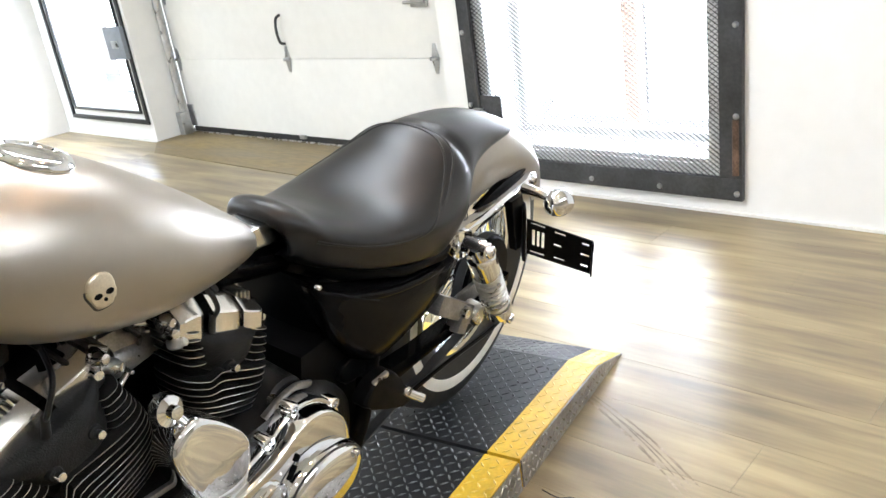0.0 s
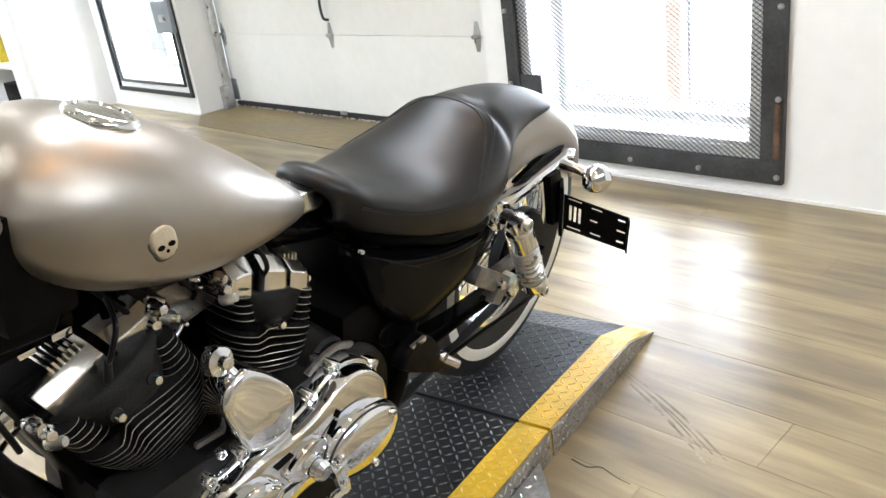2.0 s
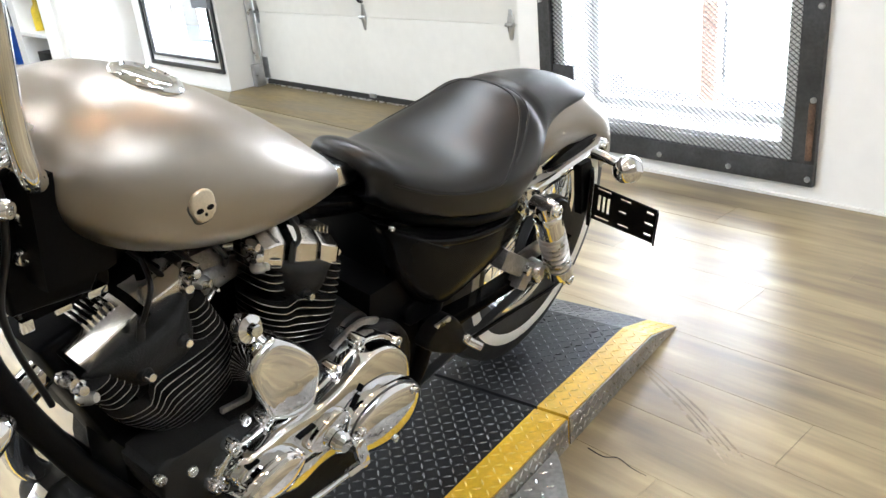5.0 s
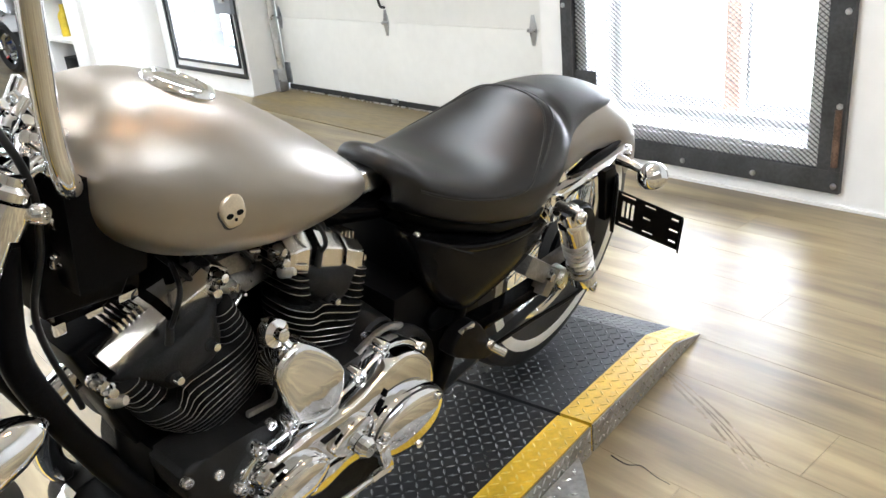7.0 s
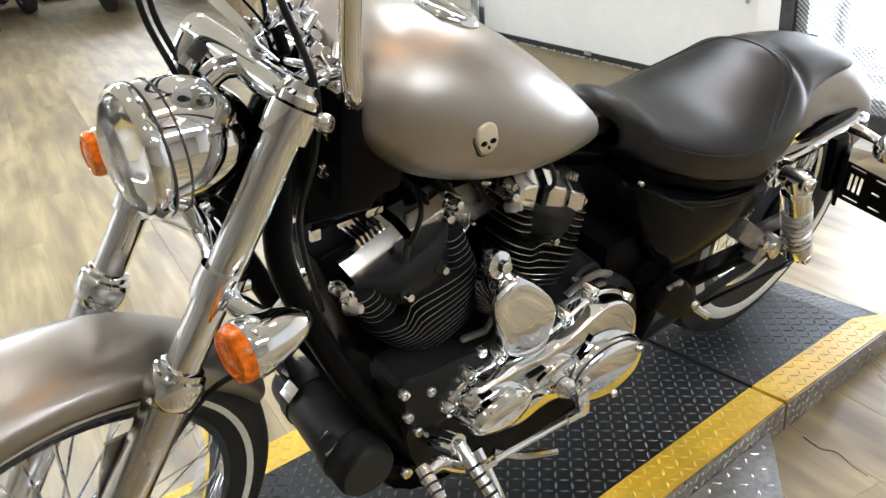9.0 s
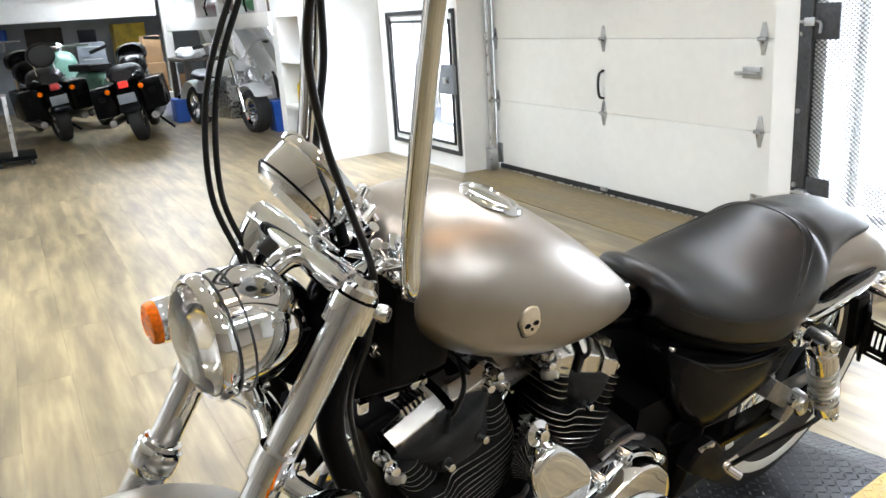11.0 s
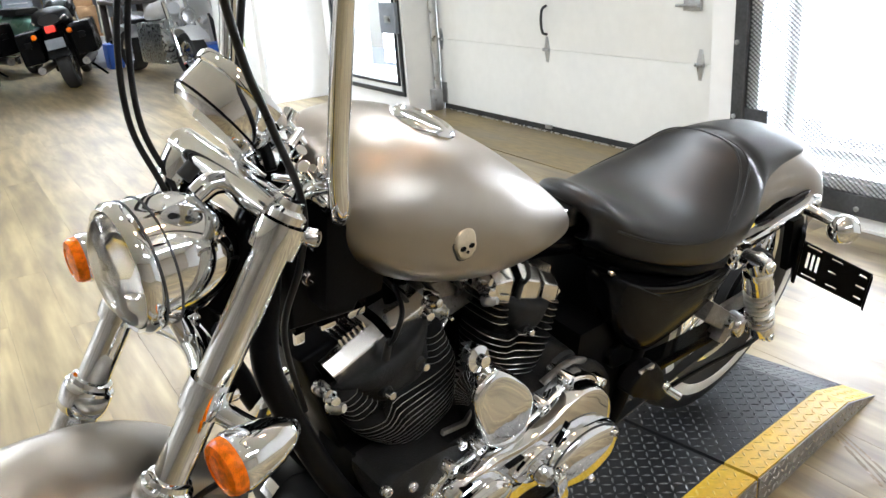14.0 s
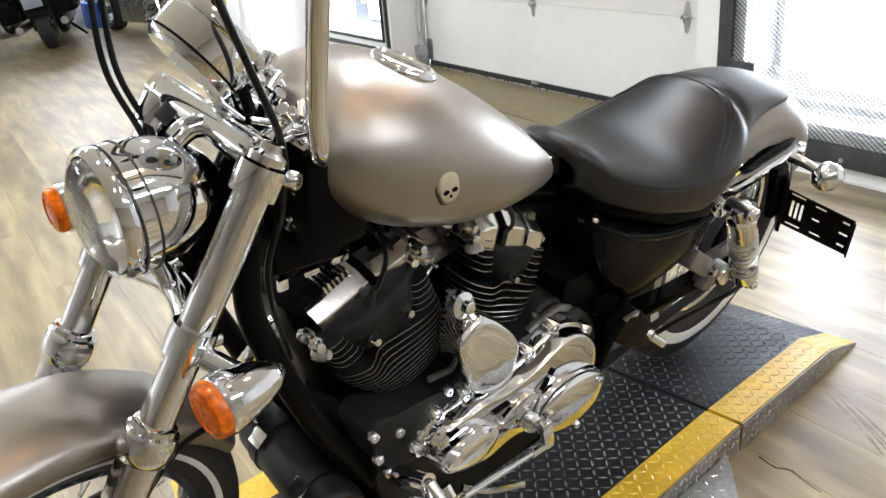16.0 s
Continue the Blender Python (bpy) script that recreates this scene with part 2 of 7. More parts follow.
def axis_m(at, direction, up=(0, 0, 1)):
    """A pose whose z looks along direction."""
    z = Vector(direction).normalized()
    u = Vector(up)
    if abs(z.dot(u)) > 0.98:
        u = Vector((0, 1, 0))
    x = u.cross(z).normalized()
    y = z.cross(x)
    m = Matrix((x, y, z)).transposed().to_4x4()
    m.translation = Vector(at)
    return m


def lathe(profile, at=(0, 0, 0), direction=(0, 0, 1), n=32, bm=None, sx=1.0, sy=1.0):
    """Rings of (radius, height) turned round direction from at."""
    own = bmesh.new()
    rings = []
    for r, h in profile:
        if r < 1e-6:
            rings.append([own.verts.new((0, 0, h))])
        else:
            rings.append([own.verts.new((r * sx * math.cos(2 * math.pi * i / n), r * sy * math.sin(2 * math.pi * i / n), h)) for i in range(n)])
    for a, b in zip(rings, rings[1:]):
        for i in range(n):
            j = (i + 1) % n
            q = [a[i % len(a)], a[j % len(a)], b[j % len(b)], b[i % len(b)]]
            q = list(dict.fromkeys(q))
            if len(q) > 2:
                own.faces.new(q)
    for ring in (rings[0], rings[-1]):
        if len(ring) > 2:
            own.faces.new(ring)
    bmesh.ops.transform(own, matrix=axis_m(at, direction), verts=own.verts)
    return join(bm, own)


def spline(pts, n=8):
    """A smooth line through pts."""
    p = [Vector(q) for q in pts]
    if len(p) == 2:
        return p
    out = []
    for i in range(len(p) - 1):
        a, b, c, d = p[max(i - 1, 0)], p[i], p[i + 1], p[min(i + 2, len(p) - 1)]
        for k in range(n):
            t = k / n
            out.append(0.5 * (2 * b + (c - a) * t + (2 * a - 5 * b + 4 * c - d) * t * t + (3 * b - a - 3 * c + d) * t ** 3))
    out.append(p[-1])
    return out


def tube(pts, r, n=10, bm=None, curve=True, steps=8, flat=1.0):
    """A round bar along pts; r one radius or one for each end."""
    p = spline(pts, steps) if curve else [Vector(q) for q in pts]
    own = bmesh.new()
    rings, x = [], None
    for i, q in enumerate(p):
        t = (p[min(i + 1, len(p) - 1)] - p[max(i - 1, 0)]).normalized()
        if x is None:
            x = t.orthogonal().normalized()
        x = (x - t * x.dot(t)).normalized()
        y = t.cross(x)
        rr = r if not isinstance(r, (tuple, list)) else r[0] + (r[1] - r[0]) * i / (len(p) - 1)
        rings.append([own.verts.new(q + rr * (math.cos(2 * math.pi * k / n) * x + flat * math.sin(2 * math.pi * k / n) * y)) for k in range(n)])
    for a, b in zip(rings, rings[1:]):
        for k in range(n):
            own.faces.new((a[k], a[(k + 1) % n], b[(k + 1) % n], b[k]))
    own.faces.new(rings[0])
    own.faces.new(rings[-1])
    return join(bm, own)


def loft(rings, bm=None, close=True):
    """A skin over rings of equal length."""
    own = bmesh.new()
    vs = [[own.verts.new(p) for p in r] for r in rings]
    n = len(vs[0])
    for a, b in zip(vs, vs[1:]):
        for k in range(n):
            own.faces.new((a[k], a[(k + 1) % n], b[(k + 1) % n], b[k]))
    if close:
        own.faces.new(vs[0])
        own.faces.new(vs[-1])
    return join(bm, own)


def ribbon(pts, r, h=0.0004):
    """A thin smear on the floor along pts, pointed at both ends."""
    p = spline([(x, y, h) for x, y in pts], 6)
    own = bmesh.new()
    rows = []
    for i, q in enumerate(p):
        t = (p[min(i + 1, len(p) - 1)] - p[max(i - 1, 0)]).normalized()
        w = r * math.sin(math.pi * (0.04 + 0.92 * i / (len(p) - 1))) ** 0.5 * (0.8 + 0.2 * math.sin(2.1 * i))
        side = Vector((-t.y, t.x, 0)) * w
        rows.append((own.verts.new(q + side), own.verts.new(q - side)))
    for (a, b), (c, d) in zip(rows, rows[1:]):
        own.faces.new((b, d, c, a))
    return own


def prism(poly, h0, h1, at=None, bevel=0.0, bm=None, seg=3, rounds=0):
    """The outline poly (x, y) between two heights, put in place by the matrix at."""
    own = bmesh.new()
    lo = [own.verts.new((x, y, h0)) for x, y in poly]
    hi = [own.verts.new((x, y, h1)) for x, y in poly]
    own.faces.new(lo[::-1])
    top = own.faces.new(hi)
    n = len(poly)
    for k in range(n):
        own.faces.new((lo[k], lo[(k + 1) % n], hi[(k + 1) % n], hi[k]))
    if bevel:
        bmesh.ops.bevel(own, geom=top.edges[:], offset=bevel, segments=seg, profile=0.5, affect="EDGES")
    if at is not None:
        bmesh.ops.transform(own, matrix=at, verts=own.verts)
    return join(bm, own)


def smooth_poly(pts, n=5):
    """A rounded outline through the points of a closed ring."""
    p = [Vector((x, y, 0)) for x, y in pts]
    out, m = [], len(pts)
    for i in range(m):
        a, b, c, d = p[i - 1], p[i], p[(i + 1) % m], p[(i + 2) % m]
        for k in range(n):
            t = k / n
            q = 0.5 * (2 * b + (c - a) * t + (2 * a - 5 * b + 4 * c - d) * t * t + (3 * b - a - 3 * c + d) * t ** 3)
            out.append((q.x, q.y))
    return out


def wall_with_holes(x0, x1, y0, y1, z0, z1, holes):
    """A wall along x, with openings (x0, x1, z0, z1) through it."""
    xs = sorted({x0, x1, *[h[0] for h in holes], *[h[1] for h in holes]})
    zs = sorted({z0, z1, *[h[2] for h in holes], *[h[3] for h in holes]})
    bm = bmesh.new()
    cells = set()
    for i in range(len(xs) - 1):
        for k in range(len(zs) - 1):
            cx, cz = (xs[i] + xs[i + 1]) / 2, (zs[k] + zs[k + 1]) / 2
            if not any(h[0] < cx < h[1] and h[2] < cz < h[3] for h in holes):
                cells.add((i, k))
    grid = {}

    def v(i, k, y):
        if (i, k, y) not in grid:
            grid[i, k, y] = bm.verts.new((xs[i], y, zs[k]))
        return grid[i, k, y]

    for i, k in cells:
        for y in (y0, y1):
            bm.faces.new((v(i, k, y), v(i + 1, k, y), v(i + 1, k + 1, y), v(i, k + 1, y)))
        for (di, dk), (a, b) in (((-1, 0), ((i, k), (i, k + 1))), ((1, 0), ((i + 1, k), (i + 1, k + 1))), ((0, -1), ((i, k), (i + 1, k))), ((0, 1), ((i, k + 1), (i + 1, k + 1)))):
            if (i + di, k + dk) not in cells:
                bm.faces.new((v(*a, y0), v(*b, y0), v(*b, y1), v(*a, y1)))
    return bm


# ---- the setting ----
SKID = surf("rubber_skid_mark", (0.262, 0.204, 0.130), 0.27, spec=0.45, var=0.4, scale=16, rvar=0.03)
SOUTH = -4.7      # inner face of the unseen back wall, set near for the bike's reflections
WY = 1.57          # inner face of the window wall
DY = 1.85          # garage door's inner face
def struct(name, bm, mat, label, category, smooth=False):
    return solid(name, bm, mat, label, category, kind="structure", smooth=smooth)


wall_north = struct("wall_north", wall_with_holes(-1.255, 4.2, WY, WY + 0.3, 0, CEIL, [(-1.0, -0.02, 0.18, 1.16)]), WALL, "white painted plaster wall beside the garage door", "wall")
struct("wall_north_west", wall_with_holes(-5.42, -4.0, WY, WY + 0.3, 0, CEIL, [(-5.12, -4.12, 0.20, 1.10)]), WALL, "white painted plaster wall with a low window", "wall")
struct("door_header", box(-4.0, -1.255, WY, DY + 0.06, 1.849, CEIL), WALL, "white painted header over the garage door", "wall")
# the next two walls are unseen; their tone shapes what the bike reflects
struct("wall_east", box(4.2, 4.4, SOUTH, 1.87, 0, CEIL), EASTW, "unseen brown-beige side wall that closes the showroom", "wall")
struct("wall_south", box(-14.4, 4.4, SOUTH - 0.2, SOUTH, 0, CEIL), SOUTHW, "unseen beige back wall, placed for the bike's reflections", "wall")
struct("wall_west", box(-14.4, -14.2, SOUTH, 3.2, 0, CEIL), BWALL, "blue-grey painted far wall of the workshop", "wall")
struct("wall_far_north", box(-14.2, -6.5, 1.95, 2.15, 0, CEIL), WALL, "white wall behind the storage bay", "wall")
struct("ceiling", box(-14.4, 4.4, -7.2, 2.3, CEIL, CEIL + 0.12), CEILM, "flat white painted ceiling", "ceiling")
struct("ceiling_beam", box(-12.35, -12.05, SOUTH, 0.9, 1.36, 1.63, 0.01), TRIMW, "grey-white beam across the far workshop", "beam")
struct("wall_over_beam", box(-12.3, -12.1, SOUTH, 0.9, 1.63, CEIL), WALL, "white wall over the beam", "wall")
ground = struct("ground", box(-15, 5, -8, 3.5, -0.2, -0.012), GREYP, "concrete slab under the vinyl floor", "ground")
backdrop = struct("backdrop", box(-6.6, 2.5, 3.2, 3.22, -1.5, 3.5), SKYW, "white overexposed daylight outside the windows", "backdrop")

floor = thing("floor", "oak-look vinyl plank floor with dark grain", "floor", kind="structure")
part("underlay", box(-14.2, 4.2, -7, 1.95, -0.012, -0.003), WOODB, floor, smooth=False)
mat_strip = thing("threshold_mat", "worn brown plank strip along the garage door", "mat", pose(0, 0, 0), kind="structure")
part("strip", prism([(-4.0, 1.84), (-1.50, 1.84), (-1.50, 1.33), (-3.72, 1.38), (-4.0, 1.56)], 0.0005, 0.004, bevel=0.0), surf("worn_brown_threshold", (0.205, 0.152, 0.066), 0.42, var=0.3, scale=5, aniso=(0.25, 1, 1)), mat_strip)
for line, off, r in ((0, 0.0, 0.0050), (0, 0.013, 0.0028), (1, 0.0, 0.0042), (1, -0.012, 0.0026)):
    pts = ([(0.24, 0.285), (0.316, 0.251), (0.407, 0.203), (0.504, 0.146), (0.609, 0.074)], [(0.265, 0.300), (0.38, 0.252), (0.487, 0.199), (0.586, 0.139), (0.63, 0.112)])[line]
    part("skid_mark", ribbon([(x + 0.5 * off, y + off) for x, y in pts], r), SKID, floor, "faint curved tyre scuff")
part("crack", tube([(0.362, -0.060, 0.0002), (0.405, -0.063, 0.0002), (0.430, -0.047, 0.0002), (0.470, -0.056, 0.0002), (0.507, -0.058, 0.0002)], (0.0022, 0.0008), 6, flat=0.10), RUBBER, floor, "short dark crack in a plank")

for x0, x1 in ((-1.255, 4.2), (-5.36, -4.0)):
    struct("trim", box(x0, x1, WY - 0.012, WY - 0.001, 0.0, 0.012, 0.003), TRIMW, "thin white caulk line at the wall's foot", "trim")

# outer post seen through the mesh
outer = thing("brick_red_post", "pale brick-red post outside the window", "post")
part("shaft", box(-0.52, -0.45, 1.86, 1.92, -0.3, 1.9, 0.006), ORANGE, outer)
outer2 = thing("grey_downpipe", "thin grey pipe outside the window", "pipe")
part("pipe", tube([(-0.415, 1.87, -0.3), (-0.415, 1.87, 1.9)], 0.010, 10, curve=False), GALV, outer2)


def window(name, x0, x1, z0, z1, y, label):
    w = thing(name, label, "window", kind="structure")
    t = 0.035
    for k, b in enumerate(((x0, x1, z0, z0 + t), (x0, x1, z1 - t, z1), (x0, x0 + t, z0 + t, z1 - t), (x1 - t, x1, z0 + t, z1 - t))):
        part("window_frame", box(b[0], b[1], y, y + 0.05, b[2], b[3], 0.004), TRIMW, w)
    pane = part("pane", box(x0 + t, x1 - t, y + 0.02, y + 0.026, z0 + t, z1 - t), CLEAR, w, smooth=False)
    pane.visible_shadow = False
    part("window_sill", box(x0, x1, y - 0.19, y, z0 - 0.018, z0 - 0.001, 0.003), TRIMW, w)
    return w


window("window_1", -1.0, -0.02, 0.20, 1.16, WY + 0.2, "white framed low window full of daylight")
window("window_2", -5.12, -4.12, 0.22, 1.10, WY + 0.2, "white framed low window full of daylight")


# steel security grille over the window
def grille():
    g = thing("security_grille", "dark steel window grille with expanded metal mesh", "grille")
    x0, x1, z0, z1, y = -1.115, 0.115, 0.062, 1.285, WY - 0.022
    w = 0.082
    for nm, b in (("bottom_rail", (x0, x1, z0, z0 + w)), ("top_rail", (x0, x1, z1 - w, z1)), ("stile", (x0, x0 + 0.062, z0 + w, z1 - w)), ("stile", (x1 - w, x1, z0 + w, z1 - w))):
        part(nm, box(b[0], b[1], y - 0.006, y + 0.020, b[2], b[3], 0.003), STEEL, g)
    part("hinge_bar", tube([(x1 - 0.02, y - 0.012, z0 + 0.10), (x1 - 0.02, y - 0.012, z0 + 0.30)], 0.012, 10, curve=False), RUST, g, "rusty hinge barrel")
    part("top_flange", box(x0 + 0.05, x1 - 0.05, y - 0.018, y - 0.007, z1 - w - 0.004, z1 - w + 0.010, 0.002), GALV, g)
    part("inner_rail", box(x0 + 0.062, x1 - w, y - 0.002, y + 0.016, z1 - w - 0.045, z1 - w - 0.001, 0.002), STEEL, g)
    # mesh: rows of zigzag strands
    px, pz = 0.0245, 0.0090
    bm = bmesh.new()
    nx, nz = int((x1 - x0 - 0.13) / (px / 2)), int((z1 - z0 - 2 * w + 0.02) / pz)
    verts, faces = [], []
    s, d = 0.0010, 0.0022
    for k in range(nz + 1):
        base = z0 + w - 0.01 + k * pz
        for i in range(nx):
            xa, xb = x0 + 0.058 + i * px / 2, x0 + 0.058 + (i + 1) * px / 2
            za = base + (pz / 2 if (i + k) % 2 else -pz / 2)
            zb = base + (-pz / 2 if (i + k) % 2 else pz / 2)
            n = len(verts)
            for xx, zz in ((xa, za), (xb, zb)):
                verts += [(xx, y - d, zz - s), (xx, y - d, zz + s), (xx, y + d, zz + s), (xx, y + d, zz - s)]
            faces += [(n + q, n + (q + 1) % 4, n + 4 + (q + 1) % 4, n + 4 + q) for q in range(4)]
    me = bpy.data.meshes.new("mesh_panel")
    me.from_pydata(verts, [], faces)
    me.materials.append(MESHM)
    ob = new("mesh_panel", me)
    ob.parent = g
    tagged(ob, "expanded metal diamond mesh", kind="stuff")
    bolt = None
    spots = [(x0 + 0.012 + (x1 - x0 - 0.03) * i / 4, z) for i in range(5) for z in (z0 + 0.028, z1 - 0.02)] + [(x, z0 + 0.31 * k) for k in (1, 2, 3) for x in (x1 - 0.02, x0 + 0.018)]
    for x, z in spots:
        b = part("bolt", lathe([(0.011, 0), (0.011, 0.004), (0.007, 0.009), (0, 0.010)], (x, y - 0.006, z), (0, -1, 0), 10), GALV, g) if bolt is None else new("bolt", bolt.data)
        if bolt is None:
            bolt, first = b, (x, z)
        else:
            b.parent = g
            b.location = (x - first[0], 0, z - first[1])
    for z in (1.04, 0.345):
        lp = part("latch_plate", box(x0 + 0.075, x0 + 0.19, y - 0.012, y - 0.005, z - 0.07, z + 0.07, 0.002), STEEL, g, "square dark latch plate")
        part("latch_bolt", tube([(x0 + 0.02, y - 0.026, z), (x0 + 0.11, y - 0.026, z), (x0 + 0.118, y - 0.03, z - 0.045)], 0.006, 8, steps=5), GALV, lp, "bright sliding bolt")
        part("keeper", box(x0 + 0.045, x0 + 0.095, y - 0.036, y - 0.012, z - 0.016, z + 0.016, 0.004), GALV, lp)
    part("slide_rod", tube([(x0 + 0.072, y - 0.014, 0.30), (x0 + 0.072, y - 0.014, 1.15)], 0.006, 8, curve=False), STEEL, g)
    return g


grille()


def low_grille():
    g = thing("window_guard", "double dark steel frame over the low window", "window guard")
    x0, x1, z0, z1, y = -5.19, -4.03, 0.125, 1.18, WY - 0.018
    for nm, o, t in (("outer_frame", 0.0, 0.030), ("inner_frame", 0.072, 0.018)):
        a, b, c, d = x0 + o, x1 - o, z0 + o, z1 - o
        fr = part(nm, join(join(join(box(a, b, y, y + 0.016, c, c + t, 0.002), box(a, b, y, y + 0.016, d - t, d, 0.002)), box(a, a + t, y, y + 0.016, c + t, d - t, 0.002)), box(b - t, b, y, y + 0.016, c + t, d - t, 0.002)), STEEL, g)
    bx = part("latch_box", box(x1 - 0.225, x1 + 0.005, y - 0.03, y - 0.001, 0.575, 0.79, 0.006), GREYP, g, "grey latch box with a small plate")
    part("badge", box(x1 - 0.15, x1 - 0.06, y - 0.034, y - 0.030, 0.65, 0.70, 0.002), GALV, bx)
    part("corner_latch", box(x0 + 0.03, x0 + 0.10, y - 0.012, y - 0.001, z1 - 0.10, z1 - 0.04, 0.003), STEEL, g)
    return g


low_grille()


# ---- garage door ----
def garage_door():
    d = thing("door_1", "white sectional garage door, closed, with galvanised hinges", "garage door", kind="structure")
    zs = [0.045, 0.511, 0.95, 1.395, 1.847]
    for a, b in zip(zs, zs[1:]):
        part("panel", box(-3.985, -1.260, DY, DY + 0.045, a + 0.0008, b - 0.0008, 0.002), DOORW, d)
    part("backing_board", box(-4.0, -1.255, DY + 0.047, DY + 0.059, -0.01, 1.848), SATINB, d, "dark outer skin behind the panels")
    part("bottom_seal", box(-3.955, -1.30, DY - 0.004, DY + 0.05, 0.012, 0.0445, 0.004), RUBBER, d, "black rubber bottom seal")
    # bright metal stands in for daylight showing under the door
    part("seal_rail", box(-3.955, -1.30, DY - 0.010, DY - 0.004, 0.004, 0.014, 0.002), ALU, d, "aluminium strip standing for the light gap under the seal")

    def hinge(x, z):
        h = part("hinge", prism([(-0.026, 0), (-0.009, 0.075), (0.009, 0.075), (0.026, 0), (0.009, -0.075), (-0.009, -0.075)], 0, 0.004, axis_m((x, DY - 0.001, z), (0, -1, 0), (0, 0, 1)), 0.001), GALV, d)
        part("knuckle", tube([(x - 0.026, DY - 0.012, z), (x + 0.026, DY - 0.012, z)], 0.010, 10, curve=False), GALV, h)
        return h

    for z in zs[1:4]:
        for x in (-3.945, -2.735, -1.555):
            hinge(x, z)
    for x in (-3.945, -1.56):
        part("bottom_bracket", box(x - 0.035, x + 0.035, DY - 0.008, DY - 0.001, 0.05, 0.20, 0.003), GALV, d)
    part("foot_block", box(-2.755, -2.70, DY - 0.02, DY - 0.004, 0.03, 0.055, 0.004), GALV, d)
    part("lift_handle", tube([(-2.735, DY - 0.002, 0.60), (-2.735, DY - 0.035, 0.615), (-2.735, DY - 0.045, 0.68), (-2.735, DY - 0.035, 0.745), (-2.735, DY - 0.002, 0.765)], 0.008, 10), STEEL, d, "dark lift handle")
    lk = part("side_lock", box(-1.66, -1.555, DY - 0.02, DY - 0.002, 0.765, 0.82, 0.004), GALV, d, "galvanised slide lock")
    part("bolt", tube([(-1.70, DY - 0.026, 0.79), (-1.56, DY - 0.026, 0.79)], 0.008, 8, curve=False), GALV, lk)
    return d


garage_door()


def door_track(x, side):
    t = thing("door_track", "galvanised steel roller track of the garage door", "door track", group="garage door tracks")
    pts = [(x, DY - 0.05, 0.02), (x, DY - 0.05, 1.0), (x, DY - 0.05, 1.50), (x, DY - 0.11, 1.72), (x, DY - 0.30, 1.845), (x, DY - 0.52, 1.865), (x, 0.4, 1.865), (x, -0.62, 1.865)]
    bm = tube(pts, 0.026, 8, flat=0.75)
    part("rail", bm, GALV, t)
    part("angle", tube([(x + side * 0.03, DY - 0.02, 0.02), (x + side * 0.03, DY - 0.02, 1.78)], 0.018, 6, curve=False), GALV, t)
    if side < 0:
        part("support_rail", box(x - 0.03, x + 0.02, -0.62, 1.45, 1.895, 1.975, 0.004), GALV, t)
        part("hanger", box(x - 0.012, x + 0.012, -0.50, -0.47, 1.975, CEIL - 0.001, 0.002), GALV, t)
        part("bracket", box(x - 0.045, x + 0.045, -0.64, -0.56, 1.955, CEIL - 0.03, 0.004), STEEL, t, "dark bracket at the rail's end")
        part("spring_arm", tube([(x, -0.60, 2.06), (x + 0.05, -0.75, 2.085), (x + 0.08, -0.95, 2.10)], 0.016, 10), SATINB, t, "black arm over the rail's end")
        for k in range(6):
            part("link", box(x + 0.05, x + 0.062, -0.70 + 0.035 * k, -0.68 + 0.035 * k, 1.965, 2.02 - 0.004 * k, 0.002), GALV, t)
    part("foot_bracket", box(x - 0.03, x + 0.03, DY - 0.10, DY - 0.03, 0.001, 0.16, 0.004), GALV, t)
    return t


door_track(-3.968, -1)
door_track(-1.40, 1)


# ---- ceiling fittings ----
def strip_light(x, y):
    s = thing("strip_light", "white fluorescent strip light, seen or added as fill", "ceiling light", pose(x, y, CEIL), "ceiling strip lights")
    part("tray", box(-0.11, 0.11, -0.80, 0.80, -0.035, -0.001, 0.006), TRIMW, s)
    part("diffuser", box(-0.09, 0.09, -0.78, 0.78, -0.072, -0.036, 0.012), TUBE, s, "glowing white diffuser")
    return s


first = strip_light(*STRIPS[0])
# four of these copies are unseen strips, added as fill
for x, y in STRIPS[1:]:
    copy_thing(first, pose(x, y, CEIL))
hang = thing("hanging_strip_light", "fluorescent strip light hung on two rods", "ceiling light", pose(-11.6, 0.35, 1.74))
part("tray", box(-0.08, 0.08, -0.7, 0.7, 0.03, 0.06, 0.006), TRIMW, hang)
part("diffuser", box(-0.07, 0.07, -0.68, 0.68, -0.005, 0.029, 0.01), TUBE, hang, "glowing white diffuser")
for yy in (-0.5, 0.5):
    part("rod", tube([(0, yy, 0.06), (0, yy, CEIL - 1.741)], 0.006, 6, curve=False), GALV, hang)
spot = None
for x, y in ((-3.6, 0.25), (-4.0, -0.9), (-2.2, -0.6), (0.0, -0.6)):
    if spot is None:
        spot = thing("ceiling_vent", "small round dark ceiling vent", "vent", pose(x, y, CEIL), "ceiling vents")
        part("rim", lathe([(0.055, -0.001), (0.055, -0.008), (0.042, -0.010), (0.040, -0.001)], n=20), TRIMW, spot)
        part("grille", lathe([(0.040, -0.002), (0.0, -0.003)], n=20), STEEL, spot)
    else:
        copy_thing(spot, pose(x, y, CEIL))

